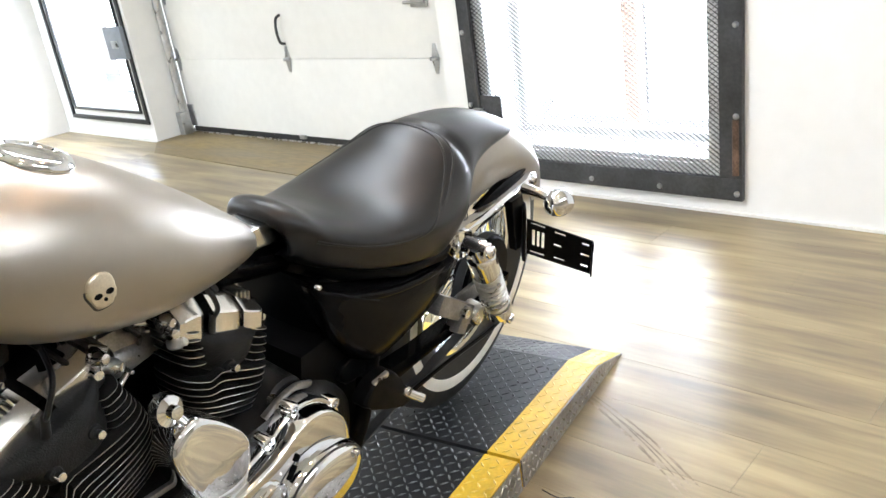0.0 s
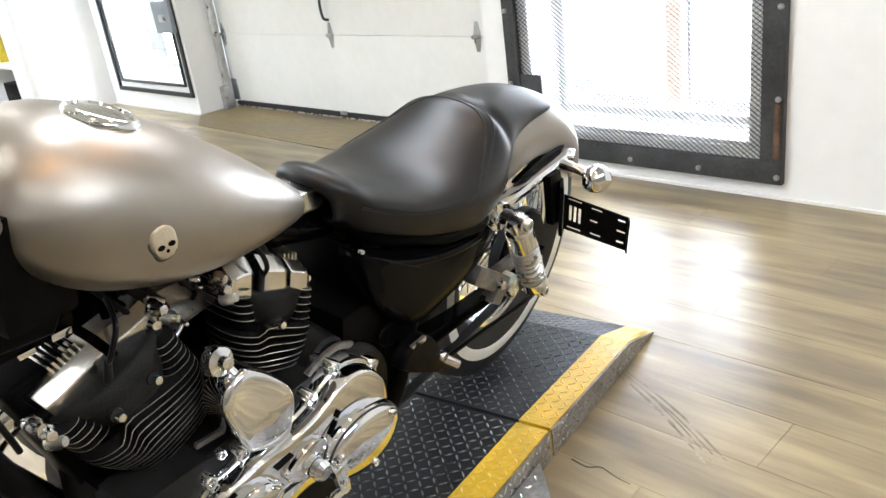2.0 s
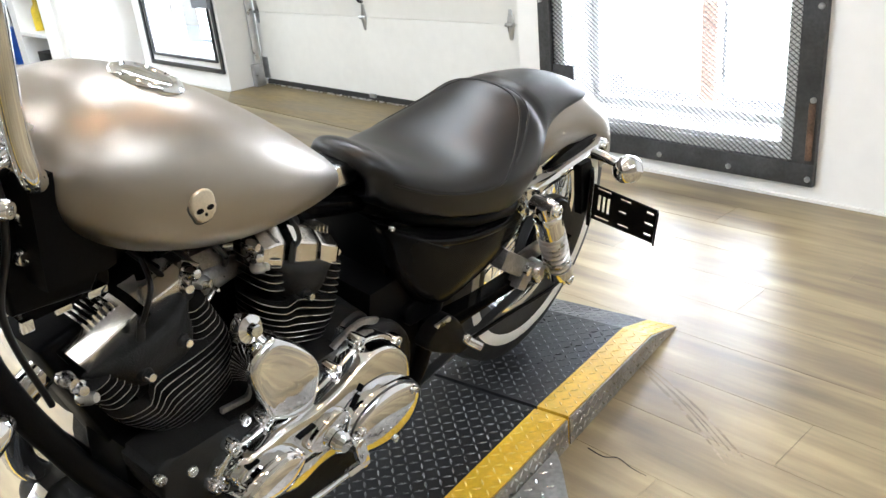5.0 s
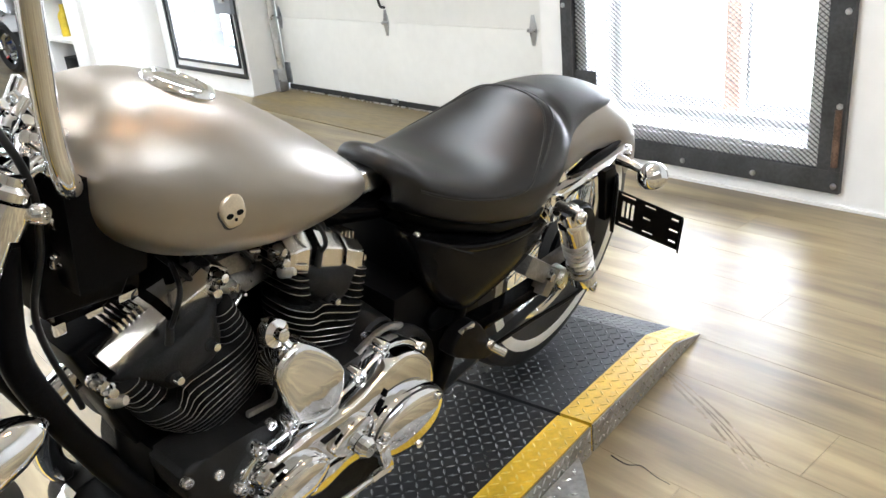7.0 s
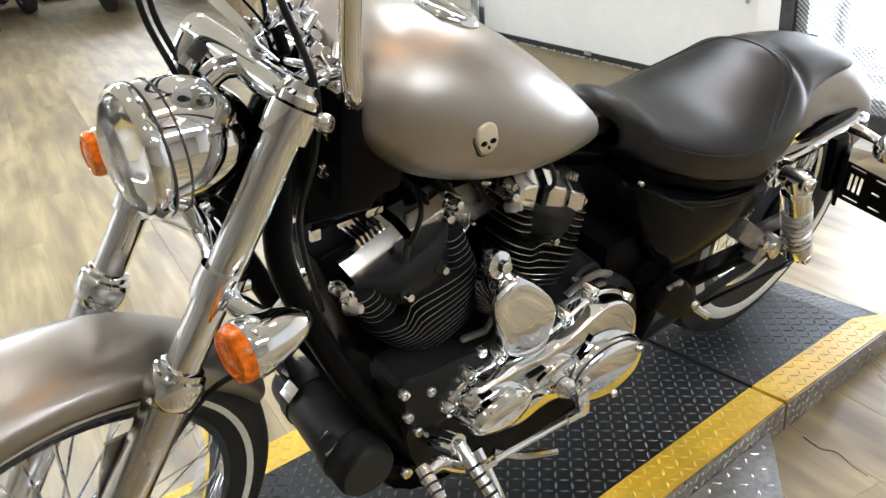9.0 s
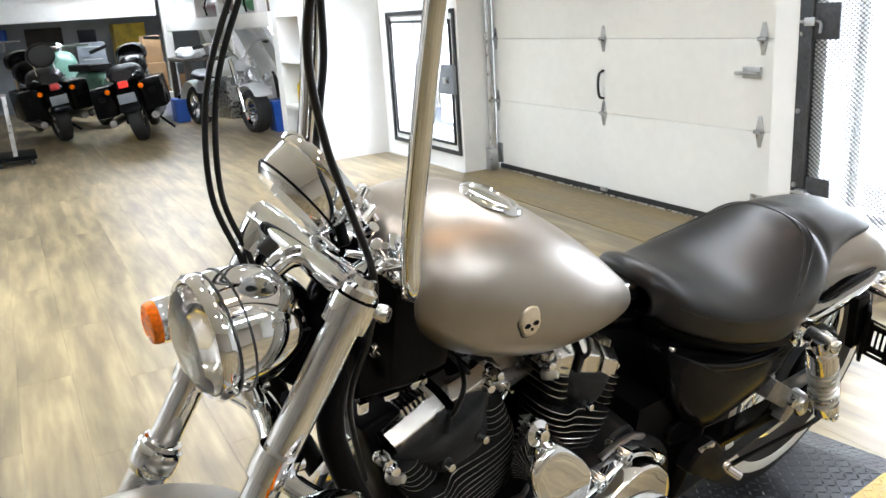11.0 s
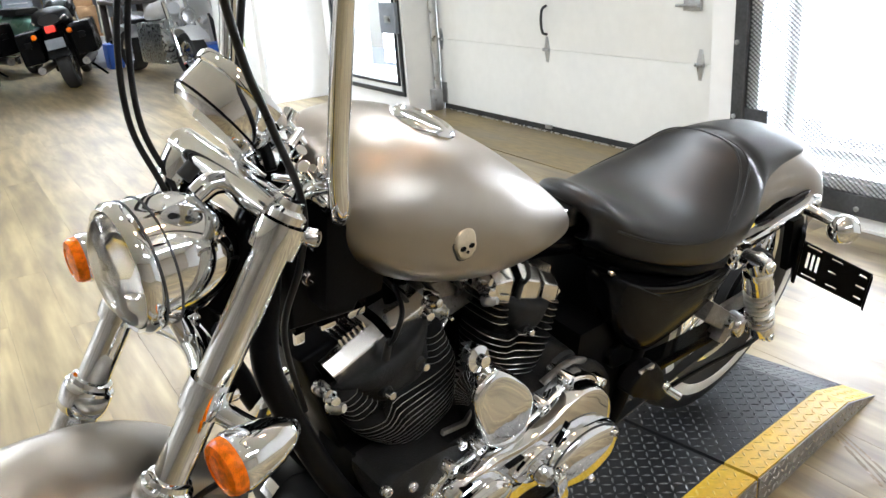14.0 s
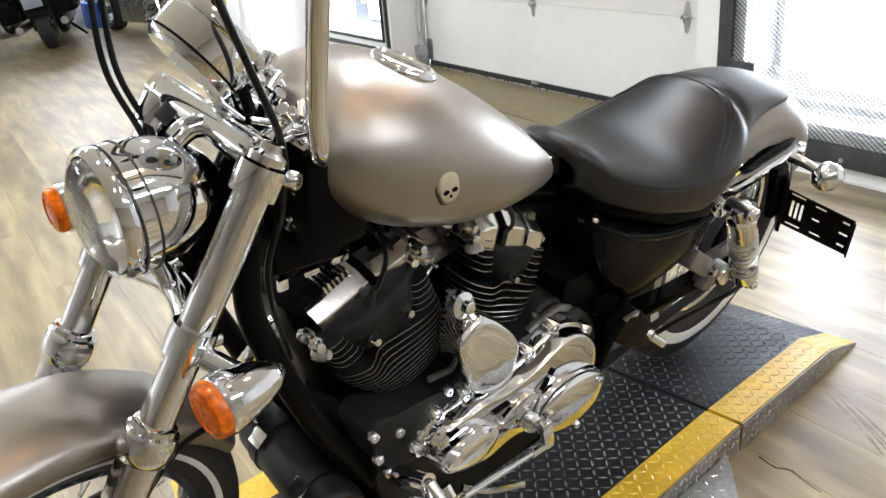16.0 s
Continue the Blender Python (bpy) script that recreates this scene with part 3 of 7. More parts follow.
# small recessed downlights over the showroom, and a few warm spot lamps among them
down = None
for i in range(4):
    for j in range(2):
        x, y = -1.4 + 1.4 * i + 0.12 * (j % 2), -0.40 - 0.95 * j
        if down is None:
            down = thing("downlight", "small round recessed white ceiling downlight", "ceiling light", pose(x, y, CEIL), "recessed downlights")
            part("rim", lathe([(0.066, -0.001), (0.066, -0.006), (0.054, -0.009), (0.052, -0.001)], n=24), TRIMW, down)
            part("lens", lathe([(0.052, -0.003), (0.0, -0.004)], n=24), SPOTG, down, "glowing round lens")
        else:
            copy_thing(down, pose(x, y, CEIL))
warm = None
for x, y in ((0.78, -0.74), (0.58, 0.14), (-0.15, 0.42)):
    if warm is None:
        warm = thing("warm_spotlight", "small warm amber ceiling spotlight", "ceiling light", pose(x, y, CEIL), "warm spotlights")
        part("rim", lathe([(0.092, -0.001), (0.092, -0.010), (0.078, -0.014), (0.074, -0.001)], n=24), TRIMW, warm)
        part("lens", lathe([(0.074, -0.004), (0.0, -0.006)], n=24), WARMG, warm, "glowing amber lens")
    else:
        copy_thing(warm, pose(x, y, CEIL))


# ---- tread plate deck under the motorcycle ----
PSI, LEAN_DEG, DECK = 10.0, 12.64, 0.072
DK = pose(0, 0, 0, 0, 0, PSI)
DX0, DX1, STRIPE = -0.335, 0.309, 0.081


def treads(name, x0, x1, y0, y1, m, mat, parent, pitch=0.0205, keep=None, seed=1):
    """Raised lens-shaped lugs, turned alternately, over a rectangle of the plane of m."""
    rnd = random.Random(seed)
    verts, faces = [], []
    nx, ny = int((x1 - x0) / pitch), int((y1 - y0) / pitch)
    for i in range(nx):
        for j in range(ny):
            x, y = x0 + (i + 0.5) * (x1 - x0) / nx, y0 + (j + 0.5) * (y1 - y0) / ny
            if keep and not keep(x, y):
                continue
            a = (math.pi / 4 if (i + j) % 2 else -math.pi / 4) + rnd.uniform(-0.03, 0.03)
            c, s, l, w, h = math.cos(a), math.sin(a), 0.0105, 0.0030, 0.0015
            n = len(verts)
            for u, v, z in ((-l, 0, 0), (0, -w, 0), (l, 0, 0), (0, w, 0), (-l * 0.5, 0, h), (l * 0.5, 0, h)):
                verts.append(m @ Vector((x + c * u - s * v, y + s * u + c * v, z)))
            faces += [(n, n + 1, n + 4), (n + 1, n + 5, n + 4), (n + 1, n + 2, n + 5), (n + 2, n + 3, n + 5), (n + 3, n + 4, n + 5), (n + 3, n, n + 4)]
    me = bpy.data.meshes.new(name)
    me.from_pydata(verts, [], faces)
    me.materials.append(mat)
    ob = new(name, me)
    ob.parent = parent
    return tagged(ob, "raised diagonal lugs of the tread plate", kind="stuff")


def deck_top(y0, z0, y1, z1):
    """The plane of a deck top that runs from (y0, z0) to (y1, z1); local y is the way along it."""
    a = math.atan2(z1 - z0, y1 - y0)
    return pose(0, y0, z0, math.degrees(a)), math.hypot(y1 - y0, z1 - z0)


def deck_piece(name, label, pts):
    """pts: the (y, z) profile of the top, front to back."""
    d = thing(name, label, "ramp", DK)
    y_first, y_last = pts[0][0], pts[-1][0]
    prof = pts + [(y_last, 0.0005), (y_first, 0.0005)]
    seen = []
    for p in prof:
        if not seen or (abs(p[0] - seen[-1][0]) + abs(p[1] - seen[-1][1]) > 1e-4):
            seen.append(p)
    if abs(seen[-1][0] - seen[0][0]) + abs(seen[-1][1] - seen[0][1]) < 1e-4:
        seen.pop()

    def slab(xa, xb, drop=0.0):
        return prism([(p[0], p[1] - (drop if p[1] > 0.01 else 0)) for p in seen], xa, xb, Matrix(((0, 0, 1, 0), (1, 0, 0, 0), (0, 1, 0, 0), (0, 0, 0, 1))))

    part("black_deck", slab(DX0 + STRIPE + 0.0005, DX1 - STRIPE - 0.0005), DECKB, d, "black painted tread plate", smooth=False)
    for xa, xb in ((DX0, DX0 + STRIPE), (DX1 - STRIPE, DX1 - 0.004)):
        part("yellow_stripe", slab(xa, xb), YELLOW, d, "yellow painted edge stripe", smooth=False)
    part("side_plate", slab(DX1 - 0.0035, DX1, 0.003), SIDEAL, d, "grimy bare tread plate side", smooth=False)
    for k, ((ya, za), (yb, zb)) in enumerate(zip(pts, pts[1:])):
        m, ln = deck_top(ya, za, yb, zb)
        treads("treads", DX0 + STRIPE, DX1 - STRIPE, 0.004, ln - 0.004, m, TREADB, d, seed=k)
        for xa, xb in ((DX0, DX0 + STRIPE), (DX1 - STRIPE, DX1 - 0.004)):
            treads("treads", xa, xb, 0.004, ln - 0.004, m, YELTR, d, seed=k + 5)
    zmax = min(p[1] for p in pts[:-1])
    side = Matrix(((0, 0, 1, DX1), (1, 0, 0, 0), (0, 1, 0, 0), (0, 0, 0, 1)))
    top = lambda y: np.interp(y, [p[0] for p in pts], [p[1] for p in pts])
    treads("treads", y_first, y_last, 0.004, DECK - 0.004, side, ALUTR, d, pitch=0.018, keep=lambda y, z: z + 0.010 < top(y), seed=9)
    return d


deck_piece("rear_ramp", "black tread plate ramp end with yellow edge stripes", [(-0.128, DECK), (0.300, 0.056), (0.458, 0.003)])
# front deck runs on unseen to -3.60, added to darken the tank's reflection
deck_piece("front_deck", "black tread plate deck with yellow edge stripes", [(-3.60, DECK), (-0.138, DECK)])

wing = thing("side_plate_pad", "bare aluminium tread plate pad with a rounded corner", "metal plate", DK)
corner = [(DX1 + 0.003, -0.198), (0.320, -0.206), (0.346, -0.236), (0.372, -0.270), (0.400, -0.308), (0.430, -0.346), (0.452, -0.385), (0.468, -0.44), (0.474, -0.52), (0.474, -1.70), (DX1 + 0.003, -1.70)]
part("plate", prism(corner, 0.0005, 0.034, bevel=0.002), ALUPL, wing, smooth=False)


def inside(x, y):
    return x < np.interp(-y, [0.20, 0.236, 0.308, 0.385, 0.50, 1.7], [0.30, 0.330, 0.386, 0.440, 0.460, 0.460])


treads("treads", DX1 + 0.003, 0.474, -1.70, -0.20, pose(0, 0, 0.034), ALUTR, wing, pitch=0.03, keep=inside, seed=3)


# ---- the motorcycle: local x to its left, y to its rear, z up from the deck ----
BIKE = pose(0, 0, 0.075) @ pose(0, 0, 0, 0, 0, PSI) @ pose(0, 0, 0, 0, LEAN_DEG, 0)
bike = thing("motorcycle", "satin silver cruiser motorcycle leaning on its side stand", "motorcycle", BIKE)


def body_ring(y, w, zt, zb, low=0.38, e=2.4, n=44):
    """A closed section across the bike: half width w, top and bottom, widest at the share low of its height."""
    zc = zb + (zt - zb) * low
    ring = []
    for i in range(n):
        a = 2 * math.pi * i / n
        c, s = math.cos(a), math.sin(a)
        x = w * math.copysign(abs(c) ** (2 / e), c)
        z = (zt - zc if s > 0 else zc - zb) * math.copysign(abs(s) ** (2 / e), s) + zc
        ring.append((x, y, z))
    return ring


def stations(rows, k=4):
    """Rows of numbers, resampled smoothly."""
    out, m = [], len(rows)
    for i in range(m - 1):
        a, b, c, d = rows[max(i - 1, 0)], rows[i], rows[i + 1], rows[min(i + 2, m - 1)]
        for j in range(k):
            t = j / k
            out.append([0.5 * (2 * q + (r - p) * t + (2 * p - 5 * q + 4 * r - s) * t * t + (3 * q - p - 3 * r + s) * t ** 3) for p, q, r, s in zip(a, b, c, d)])
    out.append(list(rows[-1]))
    return out


def ring_lathe(profile, at, direction, n=48):
    """A closed (radius, height) outline turned round direction: a hoop."""
    own = bmesh.new()
    vs = [[own.verts.new((r * math.cos(2 * math.pi * i / n), r * math.sin(2 * math.pi * i / n), h)) for r, h in profile] for i in range(n)]
    m = len(profile)
    for i in range(n):
        a, b = vs[i], vs[(i + 1) % n]
        for k in range(m):
            own.faces.new((a[k], a[(k + 1) % m], b[(k + 1) % m], b[k]))
    bmesh.ops.transform(own, matrix=axis_m(at, direction), verts=own.verts)
    return own


def yz(outline, x0, x1, bevel=0.0, seg=3, bm=None):
    """An outline in the bike's side view (y, z), between two widths; the bevel is on the x1 side."""
    m = Matrix(((0, 0, 1, 0), (1, 0, 0, 0), (0, 1, 0, 0), (0, 0, 0, 1)))
    return prism(outline, x0, x1, m, bevel, bm, seg)


def cone(a, b, ra, rb=None, n=20, bm=None, ends=0.0):
    """A straight bar from a to b with slightly rounded ends."""
    a, b = Vector(a), Vector(b)
    rb = ra if rb is None else rb
    ln = (b - a).length
    e = ends or min(ra, rb, ln) * 0.12
    return lathe([(0, 0), (ra - e, 0), (ra, e), (rb, ln - e), (rb - e, ln), (0, ln)], a, b - a, n, bm)


def bolt_head(at, direction, r, parent, mat=None, name="bolt"):
    d = Vector(direction).normalized()
    return part(name, lathe([(0, -0.004), (r, -0.004), (r, r * 0.55), (r * 0.8, r * 0.8), (r * 0.45, r * 0.8), (r * 0.42, r * 0.45), (0, r * 0.45)], at, d, 12), mat or CHROME, parent)


# ---- fuel tank ----
TANK = [(-1.056, 0.018, 0.868, 0.840), (-1.051, 0.068, 0.888, 0.818), (-1.032, 0.110, 0.908, 0.784), (-0.985, 0.137, 0.925, 0.746), (-0.925, 0.147, 0.924, 0.720), (-0.860, 0.147, 0.902, 0.703),
        (-0.795, 0.138, 0.867, 0.695), (-0.735, 0.122, 0.828, 0.691), (-0.680, 0.102, 0.788, 0.688), (-0.635, 0.081, 0.752, 0.687), (-0.607, 0.060, 0.729, 0.689), (-0.592, 0.034, 0.715, 0.695)]
tank = part("fuel_tank", loft([body_ring(y, w, zt, zb, 0.34, 2.3) for y, w, zt, zb in stations(TANK)]), PAINT, bike, "satin silver fuel tank", angle=60)
cap_dir = Vector((0.12, 0.35, 1)).normalized()
part("filler_cap", lathe([(0.037, -0.014), (0.042, -0.003), (0.042, 0.003), (0.038, 0.008), (0.031, 0.0095), (0.029, 0.0070), (0.020, 0.0095), (0, 0.011)], (0.030, -0.890, 0.908), cap_dir, 40), CHROME, tank, "chrome filler cap")
em = axis_m((0.1425, -0.916, 0.806), (1, 0.06, 0.20))
emb = part("round_emblem", prism(smooth_poly([(0.0, 0.0185), (0.013, 0.014), (0.0175, 0.002), (0.014, -0.009), (0.008, -0.0185), (-0.008, -0.0185), (-0.014, -0.009), (-0.0175, 0.002), (-0.013, 0.014)], 3), -0.004, 0.007, em, 0.004), BONE, tank, "small ivory coloured metal emblem")
for px, py, r, flat in ((-0.0072, -0.0045, 0.0052, 0.62), (0.0072, -0.0045, 0.0052, 0.62), (0.0, -0.0105, 0.0022, 1.0)):
    part("dark_inlay", lathe([(r, 0.0060), (r * 0.9, 0.0078), (0, 0.0076)], em @ Vector((px, py, 0)), em.to_3x3() @ Vector((0, 0, 1)), 14, sy=flat), SATINB, emb)
part("emblem_base", prism(smooth_poly([(0.0, 0.0205), (0.0145, 0.0155), (0.0195, 0.002), (0.0155, -0.010), (0.009, -0.0205), (-0.009, -0.0205), (-0.0155, -0.010), (-0.0195, 0.002), (-0.0145, 0.0155)], 3), -0.006, 0.0025, em, 0.001), STEEL, emb, "dark backing plate")
part("tank_mount", box(-0.03, 0.030, -0.600, -0.530, 0.664, 0.700, 0.006), DULLCH, bike, "bright tank mounting bracket")

# ---- seat ----
SEAT = [(-0.553, 0.064, 0.718, 0.630, 0.60), (-0.538, 0.071, 0.724, 0.626, 0.60), (-0.512, 0.085, 0.717, 0.612, 0.60), (-0.470, 0.105, 0.693, 0.594, 0.58), (-0.395, 0.134, 0.668, 0.564, 0.62), (-0.310, 0.153, 0.664, 0.541, 0.63), (-0.235, 0.157, 0.682, 0.525, 0.54),
        (-0.165, 0.148, 0.705, 0.520, 0.48), (-0.115, 0.130, 0.720, 0.536, 0.44), (-0.055, 0.106, 0.717, 0.604, 0.45), (0.015, 0.095, 0.709, 0.630, 0.45), (0.085, 0.089, 0.697, 0.637, 0.45), (0.140, 0.079, 0.683, 0.636, 0.45), (0.178, 0.060, 0.666, 0.634, 0.5), (0.196, 0.035, 0.652, 0.634, 0.5), (0.203, 0.014, 0.643, 0.635, 0.5)]


def seat_ring(y, w, zt, zb, low, n=72):
    ring = body_ring(y, w, zt, zb, low, 2.0 + 0.2 * min(1, max(0, (y + 0.3) / 0.2)), n)
    zc = zb + (zt - zb) * low
    # the rider's place is dished, its back edge stands up as a rolled lip, and its flanks drop straight as a skirt
    dish = 0.009 * math.exp(-((y + 0.33) / 0.10) ** 2)
    roll = 0.005 * math.exp(-((y + 0.132) / 0.022) ** 2) - 0.007 * math.exp(-((y + 0.098) / 0.014) ** 2)
    skirt = math.exp(-((y + 0.38) / 0.25) ** 6)
    lean = 0.032 * min(1, max(0, (-0.490 - y) / 0.063)) ** 1.5
    out = []
    for x, yy, z in ring:
        if z > zc:
            z += roll * min(1, (z - zc) / 0.03) - dish * (1 - (x / w) ** 2)
        elif skirt > 0.01:
            d = (zc - z) / max(zc - zb, 1e-4)
            full = w * (1 - 0.10 * d) * (1 if x > 0 else -1)
            x += (full - x) * 0.85 * skirt * max(0, min(1, (abs(x) / w - 0.35) / 0.3))
        out.append((x, yy + lean * (max(0, zt - z) / (zt - zb)) ** 0.8, z))
    return out


def seat_nose(k, dy):
    return [(x * k, y + dy, 0.634 + (z - 0.634) * k) for x, y, z in seat_ring(*SEAT[0])]


# the nose is a hollow arch with a rounded rim
seat = part("seat", loft([seat_nose(k, dy) for k, dy in ((0.66, 0.050), (0.70, 0.014), (0.74, 0.004), (0.81, -0.003), (0.89, -0.005), (0.96, -0.003))] + [seat_ring(*r) for r in stations(SEAT, 6)]), LEATHER, bike, "black leather two-up seat", angle=70)


WELT = [(0.087, -0.508, 0.668), (0.109, -0.452, 0.644), (0.129, -0.398, 0.629), (0.1445, -0.340, 0.620), (0.151, -0.292, 0.622), (0.147, -0.250, 0.640), (0.130, -0.205, 0.664), (0.102, -0.160, 0.690), (0.066, -0.134, 0.712), (0.030, -0.126, 0.7215), (0.0, -0.125, 0.7235)]
SEAT_ROWS = stations(SEAT, 30)


def onto_seat(p, lift):
    """The point of the seat's skin in the direction of p from the seat's middle line."""
    r = min(SEAT_ROWS, key=lambda q: abs(q[0] - p[1]))
    zc = (r[2] + r[3]) / 2
    a = math.atan2(p[2] - zc, p[0])
    best = min(seat_ring(*r, n=480), key=lambda q: abs(math.atan2(q[2] - zc, q[0]) - a))
    k = (math.hypot(best[0], best[2] - zc) + lift) / math.hypot(p[0], p[2] - zc)
    return (p[0] * k, p[1], zc + (p[2] - zc) * k)


for lift, wr, shift in ((-0.0002, 0.0022, 0.0), (-0.0002, 0.0022, 0.020)):
    half = [onto_seat((x, y + shift * max(0, min(1, (y + 0.30) / 0.08)), z), lift) for x, y, z in stations(WELT, 4)]
    if shift:
        half = half[20:]
    line = half + [(-x, y, z) for x, y, z in half[-2::-1]]
    part("welt", tube(line, wr, 8, steps=2), LEATHER, seat, "stitched welt round the rider's place")
part("seat_base", loft([body_ring(y, w * 0.9, z + 0.02, z - 0.025, 0.5, 3) for y, w, z in ((-0.50, 0.06, 0.615), (-0.45, 0.10, 0.588), (-0.32, 0.145, 0.548), (-0.20, 0.150, 0.528), (-0.08, 0.11, 0.540), (0.05, 0.075, 0.590), (0.15, 0.06, 0.600))]), SATINB, seat, "black seat pan")


# ---- wheels ----
def spin(ob, centre, a):
    c = Matrix.Translation(centre)
    ob.matrix_basis = c @ Matrix.Rotation(a, 4, "X") @ c.inverted()


def wheel(name, c, R, half, rim_r, label, ww):
    ax = (1, 0, 0)
    rim = part(name, ring_lathe([(rim_r - 0.010, -0.012), (rim_r - 0.004, -half * 0.62), (rim_r + 0.012, -half * 0.70), (rim_r + 0.012, -half * 0.60), (rim_r + 0.004, -half * 0.5), (rim_r, 0), (rim_r + 0.004, half * 0.5), (rim_r + 0.012, half * 0.60), (rim_r + 0.012, half * 0.70), (rim_r - 0.004, half * 0.62), (rim_r - 0.010, 0.012)], c, ax, 64), CHROME, bike, label)
    prof = [(rim_r + 0.002, -half * 0.62), (rim_r + 0.02, -half * 0.86), (rim_r + (R - rim_r) * 0.45, -half), (R - (R - rim_r) * 0.28, -half * 0.97), (R - 0.012, -half * 0.82), (R - 0.003, -half * 0.45), (R, 0)]
    prof = prof + [(r, -h) for r, h in prof[-2::-1]]
    part("tyre", ring_lathe(prof, c, ax, 72), RUBBER, rim, "black road tyre")
    for s in (-1, 1):
        a, b = ww
        h = lambda r: np.interp(r, [p[0] for p in prof[:7]], [-p[1] for p in prof[:7]])
        rr = [a + (b - a) * k / 5 for k in range(6)]
        part("whitewall", ring_lathe([(r, s * (h(r) + 0.0012)) for r in rr] + [(r, s * (h(r) - 0.002)) for r in rr[::-1]], c, ax, 72), WHITEW, rim, "cream whitewall band")
    part("hub", lathe([(0, -0.055), (0.020, -0.055), (0.022, -0.04), (0.046, -0.036), (0.048, -0.030), (0.028, -0.024), (0.026, 0.024), (0.048, 0.030), (0.046, 0.036), (0.022, 0.04), (0.020, 0.055), (0, 0.055)], c, ax, 28), CHROME, rim, "chrome hub")
    n = 40
    spokes = [None, None]
    for i in range(n):
        s = i % 2
        if spokes[s] is None:
            sx = 0.032 if s else -0.032
            sp = part("spoke", cone(Vector(c) + Vector((sx, 0.040 * math.cos(0.9), 0.040 * math.sin(0.9))), Vector(c) + Vector((sx * 0.2, 0.0, rim_r - 0.006)), 0.0019, n=6), CHROME, rim)
            spokes[s] = sp.data
        else:
            sp = new("spoke", spokes[s])
            sp.parent = rim
        spin(sp, c, 2 * math.pi * i / n)
    return rim


RW, FW = (0.0, 0.065, 0.330), (0.0, -1.434, 0.320)
rear = wheel("rear_wheel", RW, 0.325, 0.066, 0.190, "chrome spoked rear wheel", (0.242, 0.269))
front = wheel("front_wheel", FW, 0.312, 0.045, 0.234, "chrome spoked front wheel", (0.259, 0.267))
part("brake_disc", ring_lathe([(0.075, 0.046), (0.135, 0.046), (0.135, 0.050), (0.075, 0.050)], FW, (1, 0, 0), 40), DULLCH, front, "steel brake disc")
part("belt_pulley", ring_lathe([(0.05, 0.058), (0.098, 0.058), (0.102, 0.066), (0.102, 0.086), (0.098, 0.092), (0.05, 0.092)], RW, (1, 0, 0), 44), SATINB, rear, "black belt pulley")


def fender(name, c, R, w, a0, a1, skirt, mat, label, t=0.003, taper=0.0, crown=0.045):
    rings, n = [], 40
    for i in range(n + 1):
        a = radians(a0 + (a1 - a0) * i / n)
        ww = w * (1 - taper * (abs(2 * i / n - 1)) ** 4)
        sk = skirt * (1 - 0.5 * (abs(2 * i / n - 1)) ** 6)
        sec = []
        for k in range(13):
            u = -1 + k / 6
            sec.append((ww * math.sin(u * math.pi / 2), R - (1 - math.cos(u * math.pi / 2)) * crown))
        sec = [(-ww, R - crown - sk)] + sec + [(ww, R - crown - sk)]
        inner = [(x * (1 - t / w), r - t) for x, r in sec[::-1]]
        rings.append([(c[0] + x, c[1] + r * math.cos(a), c[2] + r * math.sin(a)) for x, r in sec + inner])
    return part(name, loft(rings), mat, bike, label, angle=50)


rear_fender = fender("rear_fender", RW, 0.353, 0.094, 24, 128, 0.045, PAINT, "satin silver rear fender", taper=0.15, crown=0.070)
front_fender = fender("front_fender", FW, 0.330, 0.066, 27, 165, 0.012, PAINT, "satin silver front fender", taper=0.10, crown=0.026)
part("fender_brace", yz([(-1.424, 0.33), (-1.406, 0.33), (-1.340, 0.545), (-1.370, 0.550)], 0.060, 0.064), DULLCH, front_fender, "drilled steel fender brace")
for s in (0.3, 0.5, 0.7):
    part("brace_hole", lathe([(0.007, 0), (0.007, 0.0012), (0, 0.0012)], (0.0638, -1.415 + 0.060 * s, 0.33 + 0.218 * s), (1, 0, 0), 12), SATINB, front_fender)
# the front wheel stands turned a little to one side
PIV = Matrix.Translation((0, -1.10, 0.80))
STEER = PIV @ Matrix.Rotation(radians(10.9), 4, Vector((0, 0.49, 0.87)).normalized()) @ PIV.inverted()
front.matrix_basis = STEER
front_fender.matrix_basis = STEER
part("fender_insert", yz(smooth_poly([(-0.02, 0.537), (0.07, 0.556), (0.16, 0.560), (0.205, 0.552), (0.15, 0.541), (0.05, 0.532)], 4), 0.085, 0.097, 0.004), GLOSSB, rear_fender, "gloss black inset below the fender")

# fender strut, indicator on its end, plate bracket
strut = part("fender_strut", yz(smooth_poly([(-0.165, 0.500), (-0.150, 0.533), (-0.105, 0.541), (0.0, 0.540), (0.12, 0.546), (0.205, 0.548), (0.222, 0.535), (0.205, 0.522), (0.11, 0.522), (0.0, 0.514), (-0.08, 0.508), (-0.13, 0.482)], 4), 0.100, 0.118, 0.006), CHROME, bike, "chrome fender strut")
bolt_head((0.119, 0.195, 0.535), (1, 0, 0), 0.009, strut)
bolt_head((0.119, -0.135, 0.512), (1, 0, 0), 0.010, strut)
sig = part("rear_indicator", lathe([(0, -0.030), (0.012, -0.028), (0.024, -0.018), (0.030, -0.002), (0.0315, 0.010), (0.028, 0.022), (0.016, 0.031), (0, 0.034)], (0.200, 0.152, 0.518), (0.25, 1, 0.0), 28), CHROME, bike, "chrome bullet rear indicator")
part("stalk", tube([(0.118, 0.150, 0.532), (0.150, 0.151, 0.530), (0.182, 0.152, 0.524)], (0.013, 0.008), 12), CHROME, sig)

